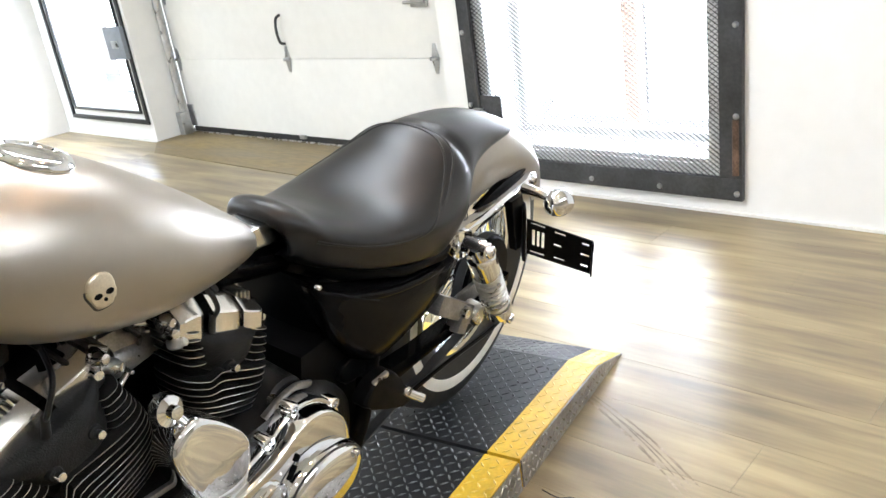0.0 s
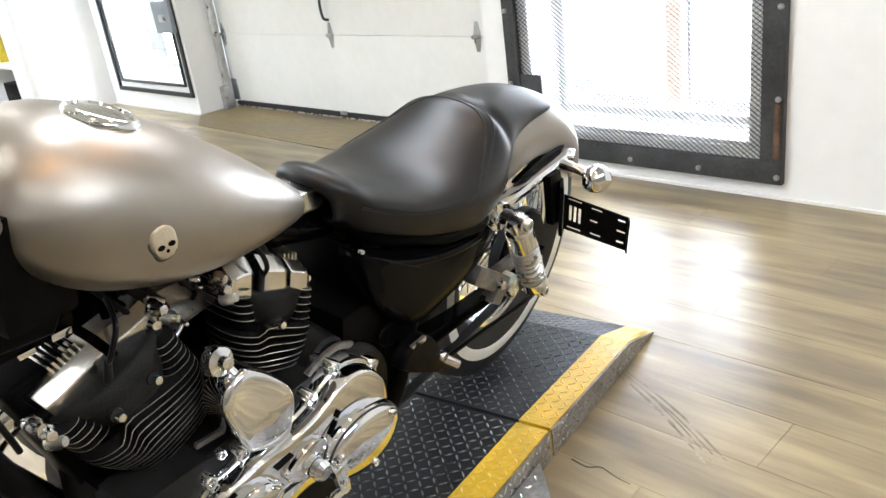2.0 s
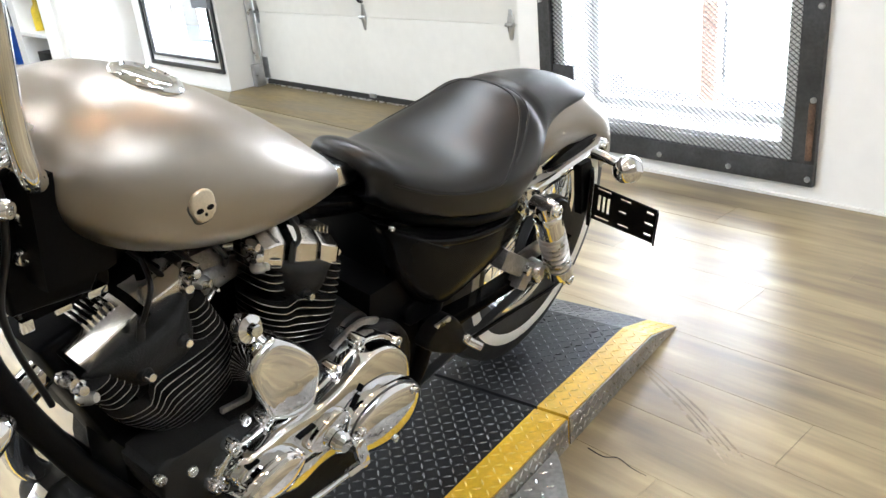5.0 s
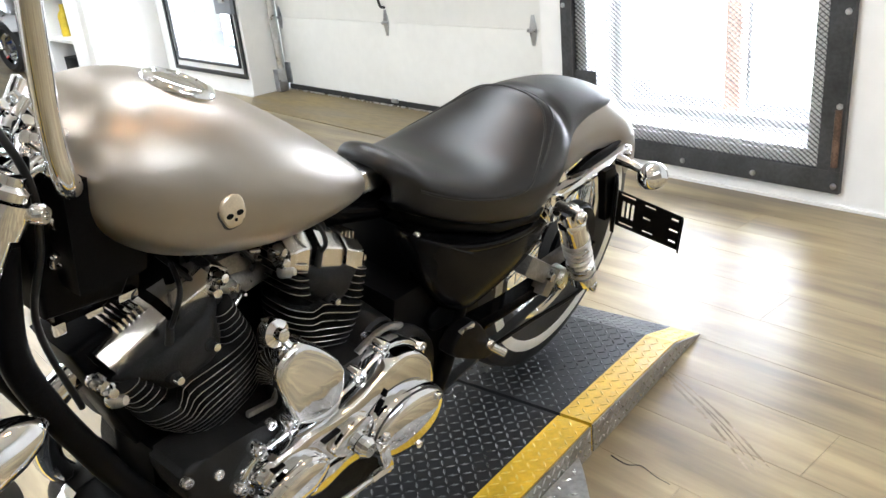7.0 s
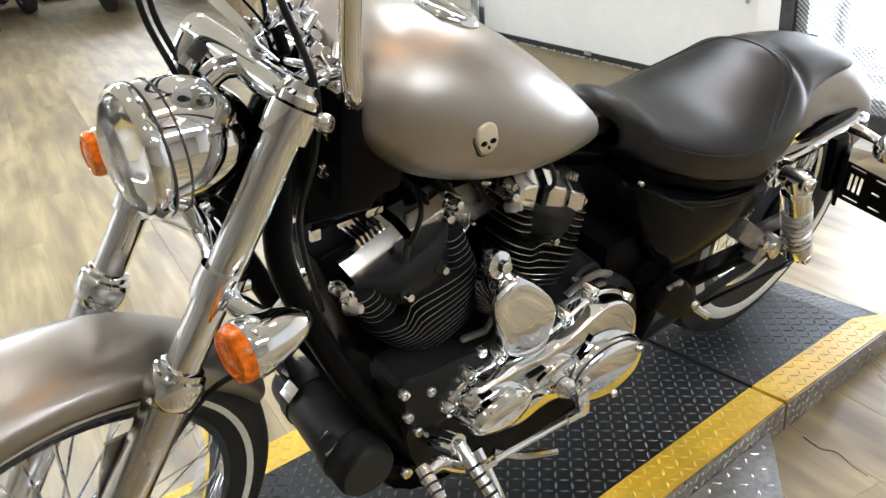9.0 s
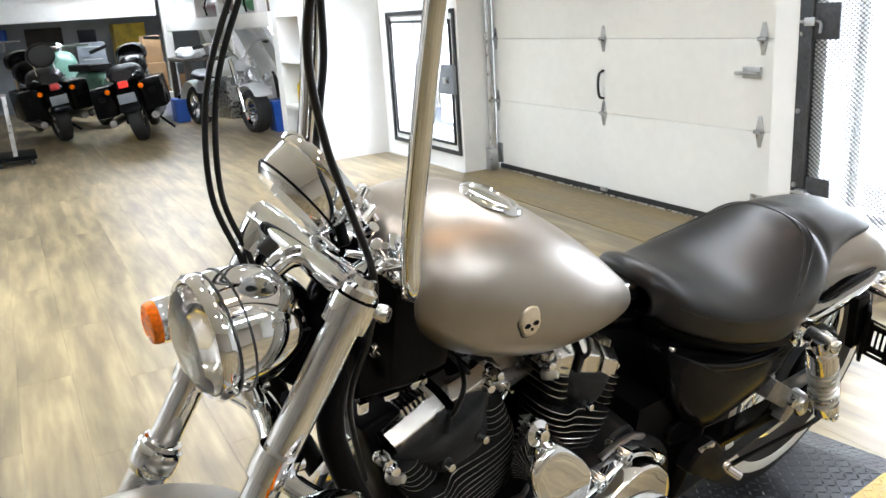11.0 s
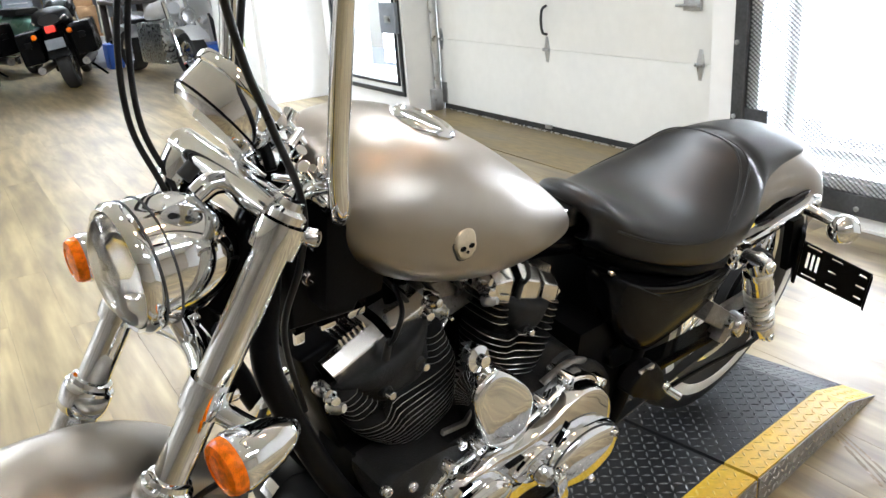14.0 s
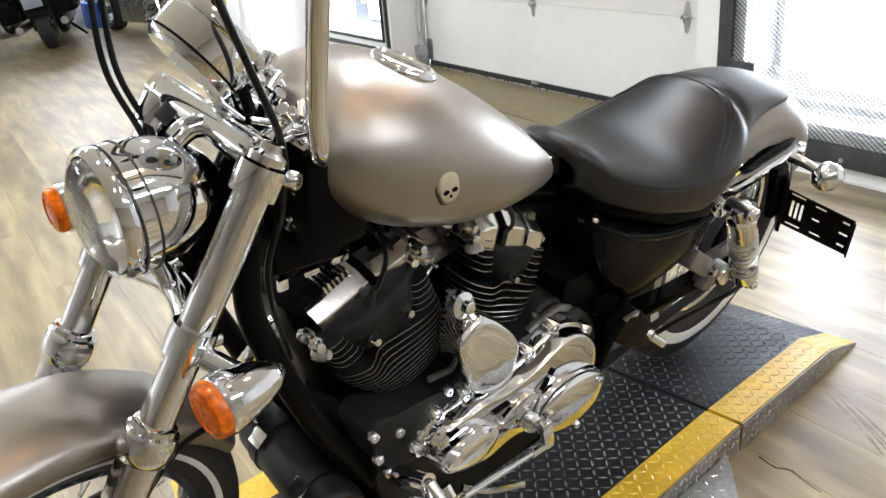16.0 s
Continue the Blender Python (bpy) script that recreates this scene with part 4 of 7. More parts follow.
TL, BL, TR = Vector((0.142, 0.133, 0.470)), Vector((0.142, 0.151, 0.378)), Vector((0.271, 0.217, 0.420))
ux = (TR - TL).normalized()
uz = (TL - BL).normalized()
uy = uz.cross(ux).normalized()
PM = Matrix((ux, uy, uz)).transposed().to_4x4()
PM.translation = BL
LN, HT = (TR - TL).length, 0.094
slots = [(0.06, 0.27, 0.90, 0.955), (0.085, 0.125, 0.30, 0.76), (0.155, 0.195, 0.30, 0.76), (0.225, 0.265, 0.30, 0.76), (0.06, 0.27, 0.08, 0.135), (0.42, 0.58, 0.865, 0.92), (0.41, 0.52, 0.50, 0.56), (0.42, 0.58, 0.12, 0.175), (0.83, 0.94, 0.80, 0.87), (0.82, 0.95, 0.48, 0.55), (0.83, 0.94, 0.16, 0.23)]
pb = wall_with_holes(0, LN, 0, 0.0035, 0, HT, [(a * LN, b * LN, c * HT, d * HT) for a, b, c, d in slots])
bmesh.ops.transform(pb, matrix=PM, verts=pb.verts)
plate = part("plate_bracket", pb, SATINB, bike, "slotted black number plate bracket", smooth=False)
part("bracket_arm", box(0.0, 0.010, -0.022, 0.022, -0.01, HT + 0.03, 0.004, m=PM @ pose(-0.012, 0.0, 0, 0, 0, 0)), SATINB, plate)
part("bracket_mount", yz([(0.072, 0.530), (0.120, 0.530), (0.155, 0.482), (0.162, 0.392), (0.125, 0.392)], 0.112, 0.130, 0.003), SATINB, plate, "black mounting block")
part("bracket_lip", box(LN - 0.004, LN, -0.010, 0.0, 0.0, HT, 0.001, m=PM), SATINB, plate)

# ---- rear suspension ----
ST, SL = Vector((0.166, -0.136, 0.522)), Vector((0.158, 0.010, 0.294))
sd = (SL - ST).normalized()
SLEN = (SL - ST).length
shock = part("shock_absorber", lathe([(r * 1.08, h) for r, h in [(0, -0.012), (0.016, -0.012), (0.020, -0.004), (0.020, 0.020), (0.0255, 0.026), (0.0265, 0.034), (0.0265, 0.085), (0.024, 0.088), (0.012, 0.09), (0.012, SLEN - 0.03), (0.0175, SLEN - 0.028), (0.0175, SLEN - 0.004), (0.011, SLEN + 0.008), (0, SLEN + 0.008)]], ST, sd, 28), CHROME, bike, "chrome shock absorber")
sx_, sy_ = sd.orthogonal().normalized(), sd.cross(sd.orthogonal().normalized())
part("spring", tube([ST + sd * (0.086 + 0.135 * k / 126) + 0.0262 * (math.cos(k * 2 * math.pi / 17) * sx_ + math.sin(k * 2 * math.pi / 17) * sy_) for k in range(127)], 0.0042, 8, curve=False), ALU, shock, "bright coil spring")
part("lower_collar", lathe([(0.029, SLEN - 0.052), (0.031, SLEN - 0.046), (0.031, SLEN - 0.024), (0.019, SLEN - 0.020)], ST, sd, 24), CHROME, shock)
bolt_head(ST + Vector((0.022, 0, 0)), (1, 0, 0), 0.013, shock)
bolt_head(SL + Vector((0.020, 0, 0)), (1, 0, 0), 0.011, shock)
part("top_eye", cone(ST - Vector((0.030, 0, 0)), ST + Vector((0.022, 0, 0)), 0.017), DULLCH, shock)
part("strut_foot", yz(smooth_poly([(-0.186, 0.538), (-0.145, 0.545), (-0.090, 0.530), (-0.092, 0.500), (-0.115, 0.478), (-0.160, 0.500)], 3), 0.118, 0.126, 0.003), CHROME, strut, "chrome mounting plate at the strut's foot")
part("bottom_eye", cone(SL - Vector((0.04, 0, 0)), SL + Vector((0.018, 0, 0)), 0.015), CHROME, shock)
swing = part("swingarm", loft([[(0.105 + 0.016 * sx, y + 0.0, z + hh * sz) for sx, sz in ((-1, -1), (1, -1), (1, 1), (-1, 1))] for y, z, hh in ((-0.42, 0.345, 0.020), (-0.25, 0.328, 0.013), (-0.10, 0.318, 0.013), (0.04, 0.315, 0.016), (0.115, 0.322, 0.016))]), GLOSSB, bike, "gloss black swingarm", angle=30)
part("belt", ring_lathe([(0.1025, 0.064), (0.1065, 0.064), (0.1065, 0.084), (0.1025, 0.084)], RW, (1, 0, 0), 44), RUBBER, swing, "black drive belt")
part("belt_run", box(0.064, 0.084, -0.52, 0.06, -0.002, 0.003, m=pose(0, 0, 0.224, 6, 0, 0)), RUBBER, swing, "lower run of the drive belt")
part("belt_guard", tube([(0.150, -0.36, 0.305), (0.150, -0.20, 0.292), (0.150, -0.02, 0.268), (0.140, 0.085, 0.262)], 0.0085, 8, flat=0.6), SATINB, swing, "black lower belt guard")
part("upper_belt_guard", yz(smooth_poly([(-0.47, 0.425), (-0.36, 0.425), (-0.315, 0.405), (-0.32, 0.385), (-0.38, 0.378), (-0.46, 0.380)], 3), 0.092, 0.104, 0.004), SATINB, swing, "black upper belt guard")
# solid black box added to keep the gap before the wheel dark
part("inner_fender", box(-0.08, 0.075, -0.40, -0.275, 0.28, 0.56, 0.02), SATINB, swing, "added black filler ahead of the rear wheel")
part("axle_nut", cone((0.09, RW[1], RW[2]), (0.135, RW[1], RW[2]), 0.017, n=6), CHROME, swing)
cal = part("axle_casting", box(0.100, 0.136, -0.095, 0.085, -0.020, 0.022, 0.010, m=pose(0, -0.130, 0.366, -34)), CASTING, bike, "bare aluminium casting beside the rear wheel")
part("lug", cone((0.11, -0.060, 0.325), (0.146, -0.060, 0.325), 0.027, 0.024), ALU, cal)
part("lug", box(0.11, 0.142, -0.020, 0.020, -0.030, 0.030, 0.008, m=pose(0, -0.115, 0.340, -34)), CASTING, cal)
part("caliper_pin", cone((0.13, -0.125, 0.362), (0.150, -0.125, 0.362), 0.010), DULLCH, cal)
part("axle_plate", box(0.100, 0.112, -0.10, 0.02, 0.335, 0.375, 0.006), CASTING, cal)
peg = part("passenger_peg_mount", yz(smooth_poly([(-0.46, 0.400), (-0.40, 0.395), (-0.36, 0.335), (-0.335, 0.305), (-0.35, 0.290), (-0.39, 0.310), (-0.44, 0.340), (-0.48, 0.370)], 4), 0.130, 0.158, 0.006), SATINB, bike, "black passenger peg mount")
part("peg_stub", cone((0.150, -0.352, 0.318), (0.178, -0.330, 0.300), 0.009), CHROME, peg, "bright peg stub")
bolt_head((0.160, -0.362, 0.330), (1, 0, 0), 0.010, peg)
part("bright_clip", box(0.150, 0.158, -0.455, -0.415, 0.392, 0.405, 0.003), ALU, peg, "small bright clip")

# ---- side cover, oil tank, frame ----
COVER = [(-0.531, 0.601), (-0.460, 0.571), (-0.385, 0.545), (-0.295, 0.524), (-0.205, 0.512), (-0.118, 0.508), (-0.106, 0.482), (-0.172, 0.428), (-0.262, 0.404), (-0.340, 0.394), (-0.396, 0.397), (-0.446, 0.426), (-0.494, 0.488), (-0.524, 0.558)]


def domed(outline, c, rows):
    """A bowed shell: the outline about its centre c, scaled row by row (x, scale)."""
    return loft([[(x, c[0] + (y - c[0]) * k, c[1] + (z - c[1]) * k) for y, z in outline] for x, k in rows])


cover = part("side_cover", domed(smooth_poly(COVER, 5), (-0.34, 0.485), ((0.045, 0.90), (0.082, 0.97), (0.098, 1.0), (0.106, 0.99), (0.113, 0.965), (0.119, 0.92), (0.124, 0.83), (0.128, 0.68), (0.131, 0.48), (0.1325, 0.25), (0.133, 0.05))), GLOSSB, bike, "gloss black side cover", angle=70)
part("cover_ridge", tube([(0.106, -0.520, 0.584), (0.117, -0.460, 0.556), (0.122, -0.380, 0.528), (0.124, -0.300, 0.509), (0.121, -0.215, 0.497), (0.108, -0.135, 0.493)], 0.0125, 14, flat=0.7), GLOSSB, cover, "rolled upper lip of the cover")
bolt_head((0.104, -0.530, 0.606), (1, 0, 0), 0.0045, cover)
frame_ = part("frame", tube([(0, -1.075, 0.80), (0, -0.90, 0.735), (0, -0.70, 0.665), (0, -0.45, 0.60), (0, -0.15, 0.555)], 0.024, 12), GLOSSB, bike, "gloss black steel frame")
for s in (-1, 1):
    part("down_tube", tube([(s * 0.045, -1.115, 0.80), (s * 0.070, -1.138, 0.70), (s * 0.080, -1.120, 0.62), (s * 0.080, -1.088, 0.54), (s * 0.080, -1.050, 0.455), (s * 0.080, -1.003, 0.37), (s * 0.080, -0.955, 0.285), (s * 0.080, -0.900, 0.215), (s * 0.080, -0.84, 0.180), (s * 0.085, -0.70, 0.150), (s * 0.095, -0.50, 0.165), (s * 0.10, -0.42, 0.26), (s * 0.10, -0.38, 0.42), (s * 0.09, -0.30, 0.545), (s * 0.09, -0.12, 0.535)], 0.0165, 12), SATINB, frame_, "satin black frame tube")
part("steering_head", cone((0, -1.055, 0.885), (0, -1.145, 0.725), 0.033), GLOSSB, frame_)
part("neck_gusset", yz([(-1.10, 0.86), (-1.02, 0.83), (-0.96, 0.76), (-1.00, 0.69), (-1.09, 0.70)], -0.045, 0.052, 0.008), SATINB, frame_, "black neck cover")
bolt_head((0.058, -1.063, 0.815), (1, 0, 0), 0.011, frame_)
bolt_head((0.058, -1.072, 0.772), (1, 0, 0), 0.010, frame_)
part("battery_box", box(-0.100, 0.070, -0.500, -0.300, 0.450, 0.585, 0.02), SATINB, frame_, "black battery and oil tank")
part("rear_case", box(-0.09, 0.092, -0.56, -0.385, 0.18, 0.49, 0.025), SATINB, frame_, "black gearbox rear case")
part("neck_shroud", box(-0.03, 0.090, -1.070, -0.985, 0.735, 0.868, 0.014), SATINB, frame_, "black cover at the foot of the handlebar")

# ---- engine ----
crank = part("crankcase", yz(smooth_poly([(-0.955, 0.400), (-0.965, 0.300), (-0.90, 0.190), (-0.76, 0.150), (-0.58, 0.155), (-0.47, 0.220), (-0.45, 0.340), (-0.53, 0.430), (-0.66, 0.440), (-0.78, 0.435), (-0.87, 0.435)], 4), -0.12, 0.105, 0.012), CRINKLE, bike, "black crinkle-coated crankcase")
part("gear_cover", yz(smooth_poly([(-0.99, 0.43), (-0.93, 0.440), (-0.85, 0.432), (-0.82, 0.40), (-0.86, 0.33), (-0.95, 0.33)], 4), 0.04, 0.112, 0.01), CRINKLE, crank, "black alternator cover")
for p in ((-0.985, 0.425), (-0.938, 0.405), (-0.845, 0.430), (-0.955, 0.335), (-0.89, 0.285), (-0.975, 0.375)):
    bolt_head((0.112, *p), (1, 0, 0), 0.0085, crank, DULLCH)


def rounded(u, v, e=4.0, n=36):
    out = []
    for i in range(n):
        a = 2 * math.pi * i / n
        c, s = math.cos(a), math.sin(a)
        out.append((u * math.copysign(abs(c) ** (2 / e), c), v * math.copysign(abs(s) ** (2 / e), s)))
    return out


def fin_plate(u, v, s0, s1, m, wave=0.0, shift=0.0, depth=0.050, square=3.0):
    """A cooling fin: black faces, bare machined rim. Its rim steps up along its length by wave."""
    bm = bmesh.new()
    out = [(u - depth + depth * x / u, y) for x, y in rounded(u, v, square, 56)]

    def zz(x, y):
        f = y / v
        t = max(0.0, min(1.0, (f + 0.60) / 0.30))
        up = t * t * (3 - 2 * t)
        return wave * (up - max(0.0, f + 0.30) * 0.85)

    lo = [bm.verts.new(m @ Vector((x, y + shift, s0 + zz(x, y)))) for x, y in out]
    hi = [bm.verts.new(m @ Vector((x, y + shift, s1 + zz(x, y)))) for x, y in out]
    li = [bm.verts.new(m @ Vector(((x - u + depth) * 0.6 + u - depth, y * 0.80 + shift, s0 - 0.0010 + zz(x, y)))) for x, y in out]
    hi2 = [bm.verts.new(m @ Vector(((x - u + depth) * 0.6 + u - depth, y * 0.80 + shift, s1 + 0.0010 + zz(x, y)))) for x, y in out]
    n = len(out)
    for k in range(n):
        j = (k + 1) % n
        bm.faces.new((lo[k], lo[j], hi[j], hi[k])).material_index = 1
        bm.faces.new((li[k], li[j], lo[j], lo[k]))
        bm.faces.new((hi[k], hi[j], hi2[j], hi2[k]))
    return bm


def cylinder(name, base, way, fin_way, length, label, u0, u1, shift, fins, wave, bolts, boxes, ribs, inset=0.0):
    """A finned cylinder: way is the line of its axis, fin_way that of its fins, in the side view."""
    x, y, z = Vector((1, 0, 0)), Vector((0, *fin_way)).normalized(), Vector((0, *way)).normalized()
    m = Matrix((x, y, z)).transposed().to_4x4()
    m.translation = Vector((0, *base))
    half = length * 0.60
    core = part(name, loft([[m @ Vector((p[0] * k, p[1] * k + shift, s)) for p in rounded(0.056, u0 * 0.84, 2.6)] for s, k in ((-0.06, 0.85), (0.0, 0.92), (half, 1.10), (length * 0.95, 1.12))]), CRINKLE, bike, label)
    for i, s in enumerate(fins):
        t = s / fins[-1]
        u = u0 + (u1 - u0) * math.sin(min(1, t) * math.pi / 2)
        part("cooling_fin", fin_plate(0.074 + 0.008 * t, u, s, s + 0.0012, m, wave * max(0.0, t - 0.35) / 0.65, shift), (CRINKLE, FINEDGE), core)
    # short fins at both flanks of the smooth middle of the head
    for i in range(5):
        s = half + 0.006 + 0.0125 * i
        for side in (-1, 1):
            w = u1 * (0.30 - 0.02 * i)
            part("head_fin", fin_plate(0.070, w, s - 0.006 * side, s - 0.006 * side + 0.0012, m, 0.0, shift + side * (u1 * 1.0 - w), 0.05), (CRINKLE, FINEDGE), core)
    hd = part("cylinder_head", loft([[m @ Vector((p[0], p[1] + shift, s)) for p in rounded(a, b, 2.8, 48)] for s, a, b in ((half - 0.012, 0.058, u1 * 0.52), (half + 0.004, 0.072, u1 * 0.62), (half + 0.020, 0.078, u1 * 0.70), (length * 0.86, 0.079, u1 * 0.78), (length * 0.93, 0.078, u1 * 0.90), (length * 0.985, 0.070, u1 * 0.96), (length, 0.064, u1 * 0.95))]), CRINKLE, core, "black cylinder head", angle=70)
    for yy, ss in bolts:
        b = m @ Vector((0.070, yy, ss))
        bt = part("head_bolt", cone(b, b + Vector((0.022, 0, 0.004)), 0.0062, 0.0055, 12), CHROME, hd, "bright head bolt")
        part("bolt_boss", cone(b - Vector((0.012, 0, 0)), b + Vector((0.010, 0, 0.002)), 0.0115, 0.0095, 16), CRINKLE, bt)
    # rocker boxes: bright blocks with a dark gap between them
    rk = part("rocker_cover", box(-0.02, 0.060 - inset, shift - u1 * 0.96, shift + u1 * 0.96, length - 0.004, length + 0.006, 0.003, m=m), SATINB, core, "black rocker gasket flange")
    part("rocker_core", box(-0.04, 0.040 - inset, shift - u1 * 0.85, shift + u1 * 0.85, length + 0.004, length + 0.034, 0.006, m=m), SATINB, rk)
    sec = [(0.066, -0.006), (0.067, 0.023), (0.0655, 0.0255), (0.049, 0.039), (0.022, 0.041), (0.018, 0.036), (0.018, -0.006)]
    sec = [(px - inset, pz) for px, pz in sec]
    for lo, hi, k0, k1, h in boxes:
        n = 6
        rings = []
        for i in range(n + 1):
            q = i / n
            tall = h * (k0 + (k1 - k0) * math.sin(q * math.pi / 2))
            e = 0.96 if i in (0, n) else 1.0
            rings.append([m @ Vector((px * e, lo + (hi - lo) * q, length + (pz * tall if pz > 0 else pz))) for px, pz in sec])
        part("rocker_box", loft(rings), ROCKER, rk, "polished rocker box", angle=18)
    for a, b, n in ribs:
        for k in range(n):
            yy = a + (b - a) * k / (n - 1)
            part("rocker_rib", box(0.012 - inset, 0.048 - inset, yy - 0.0017, yy + 0.0017, length + 0.030, length + 0.050, 0.0012, m=m), ROCKER, rk)
    return core, m, length


cf, mf, tf = cylinder("front_cylinder", (-0.872, 0.448), (-0.455, 0.890), (0.940, 0.340), 0.178, "black front cylinder with machined fin edges", 0.064, 0.094, 0.003,
                      [0.000, 0.0085, 0.017, 0.0255, 0.034, 0.0425, 0.051, 0.060, 0.070, 0.081, 0.093], 0.028, ((0.030, 0.140), (-0.030, 0.140)),
                      ((-0.070, 0.016, 0.80, 0.92, 1.0), (0.029, 0.094, 0.92, 0.76, 1.0)), ((-0.034, 0.004, 6),), 0.018)
cr_, mr, tr_ = cylinder("rear_cylinder", (-0.668, 0.446), (0.080, 0.997), (0.930, -0.366), 0.142, "black rear cylinder with machined fin edges", 0.060, 0.087, -0.022,
                        [0.006, 0.016, 0.026, 0.037, 0.048, 0.060, 0.072], 0.014, ((-0.033, 0.089),),
                        ((-0.110, -0.068, 0.75, 1.1, 1.15), (-0.050, 0.002, 1.15, 1.05, 1.15), (0.010, 0.052, 1.0, 0.85, 1.1)), ((-0.040, -0.010, 5), (0.014, 0.040, 4)))
# the push rod side shows a narrow stack of fins between the cylinders
for k in range(9):
    part("cooling_fin", box(0.045, 0.074, -0.012, 0.012, -0.0008, 0.0008, m=pose(0, -0.797 + 0.0012 * k, 0.462 + 0.0108 * k, -18)), FINEDGE, cr_)
for m_, t_, f_, out in ((mf, tf, 0.008, 0.03), (mr, tr_, -0.054, -0.02)):
    a = m_ @ Vector((0.066, f_, t_ + 0.022))
    wire = part("plug_lead", tube([a, a + Vector((0.012, 0.000, 0.022)), a + Vector((0.006, out * 0.5, 0.052)), a + Vector((-0.03, out, 0.066))], 0.0036, 8), CABLE, bike, "black spark plug lead")
    part("plug_boot", cone(a - Vector((0.006, 0, 0.034)), a + Vector((0.002, 0, 0.010)), 0.0062, 0.0046, 12), RUBBER, wire)
# bolts and pipe ends at the ends of the rocker covers
for m_, t_, spots in ((mf, tf, ((-0.088, -0.004), (-0.092, 0.016), (-0.096, -0.022), (0.086, 0.004), (0.094, 0.020), (0.100, -0.010))), (mr, tr_, ((-0.116, 0.004), (-0.122, 0.020), (-0.112, -0.014), (0.058, 0.010)))):
    for k, (f_, h_) in enumerate(spots):
        a = m_ @ Vector((0.046 - 0.008 * (k % 2), f_, t_ + h_))
        cap = part("rocker_bolt", lathe([(0, 0), (0.0095, 0), (0.0105, 0.004), (0.0095, 0.016), (0.0065, 0.019), (0.006, 0.024), (0, 0.025)], a, (1, -0.2 + 0.3 * (k % 3), 0.3 - 0.25 * (k % 2)), 14), (CHROME, DULLCH, ALU)[k % 3], bike, "bright bolt at the rocker cover")

intake = part("intake_manifold", tube([(-0.02, -0.90, 0.59), (0.0, -0.82, 0.60), (-0.02, -0.74, 0.59)], 0.024, 14), CASTING, bike, "grey intake manifold between the cylinders")
part("carburettor_body", box(-0.05, 0.012, -0.86, -0.775, 0.585, 0.650, 0.012), CASTING, intake, "bare metal throttle body")
rnd = random.Random(7)
for k in range(22):
    y0, z0 = rnd.uniform(-0.87, -0.75), rnd.uniform(0.60, 0.685)
    a = Vector((rnd.uniform(-0.01, 0.045), y0, z0))
    b = a + Vector((rnd.uniform(-0.012, 0.016), rnd.uniform(-0.022, 0.022), rnd.uniform(-0.016, 0.016)))
    part("hose_clip" if k % 2 else "fitting", cone(a, b, rnd.uniform(0.0025, 0.0065), n=10), (CHROME, SATINB, CASTING, SATINB, DULLCH)[k % 5], intake)
for k in range(6):
    y0 = -0.92 + 0.045 * k
    part("hose", tube([(0.0, y0, 0.69), (0.030, y0 + 0.02, 0.66), (0.025, y0 + 0.04, 0.63), (0.0, y0 + 0.05, 0.60)], 0.004, 8), CABLE, intake, "thin black hose")
# black box added to stop bright floor showing between the cylinders
part("air_cleaner_back", box(-0.14, -0.045, -1.00, -0.58, 0.43, 0.70, 0.03), SATINB, intake, "added black filler behind the cylinders")
coil = part("coil_cover", box(-0.03, 0.034, -1.075, -0.965, 0.672, 0.755, 0.012), GLOSSB, bike, "black ignition coil cover")
part("bright_clip", box(0.034, 0.042, -1.080, -1.066, 0.668, 0.684, 0.003), CHROME, coil)
part("bright_clip", box(0.034, 0.040, -1.04, -1.02, 0.672, 0.680, 0.002), CHROME, coil)
part("bright_clip", box(0.034, 0.040, -1.00, -0.975, 0.674, 0.684, 0.002), CHROME, coil)
# two black fillers added to block light between down tubes and engine
front_fill = part("regulator", box(-0.045, 0.045, -0.990, -0.945, 0.345, 0.440, 0.012, m=None), SATINB, bike, "added black filler box behind the down tubes")
part("front_mount", yz([(-1.060, 0.62), (-0.98, 0.64), (-0.92, 0.50), (-0.92, 0.35), (-0.965, 0.36)], -0.065, 0.020, 0.01), SATINB, front_fill, "added black filler between down tubes and engine")
part("exhaust_pipe", tube([(-0.03, -0.99, 0.57), (-0.06, -1.06, 0.50), (-0.10, -1.05, 0.36), (-0.13, -0.95, 0.26), (-0.15, -0.70, 0.22), (-0.16, -0.3, 0.22), (-0.16, 0.25, 0.25)], 0.021, 14), CHROME, bike, "chrome exhaust pipe")

# horn cover
HORN = [(-0.845, 0.505), (-0.835, 0.537), (-0.797, 0.550), (-0.753, 0.517), (-0.726, 0.473), (-0.731, 0.417), (-0.753, 0.397), (-0.811, 0.421), (-0.829, 0.454)]


def scaled(outline, k, c):
    return [(c[0] + (y - c[0]) * k, c[1] + (z - c[1]) * k) for y, z in outline]


hb = smooth_poly(HORN, 4)
horn_bm = loft([[(x, y, z) for y, z in scaled(hb, k, (-0.782, 0.478))] for x, k in ((0.085, 0.96), (0.126, 1.0), (0.135, 0.988), (0.140, 0.96), (0.1425, 0.915), (0.1435, 0.82), (0.144, 0.60), (0.1442, 0.40), (0.1443, 0.20), (0.1444, 0.04))])
for v in horn_bm.verts:
    # the upper half leans back from a soft crease
    if v.co.x > 0.10:
        v.co.x -= 0.20 * max(0.0, v.co.z - 0.470 - 0.10 * (v.co.y + 0.78))
horn = part("horn_cover", horn_bm, CHROME, bike, "chrome teardrop horn cover", angle=50)
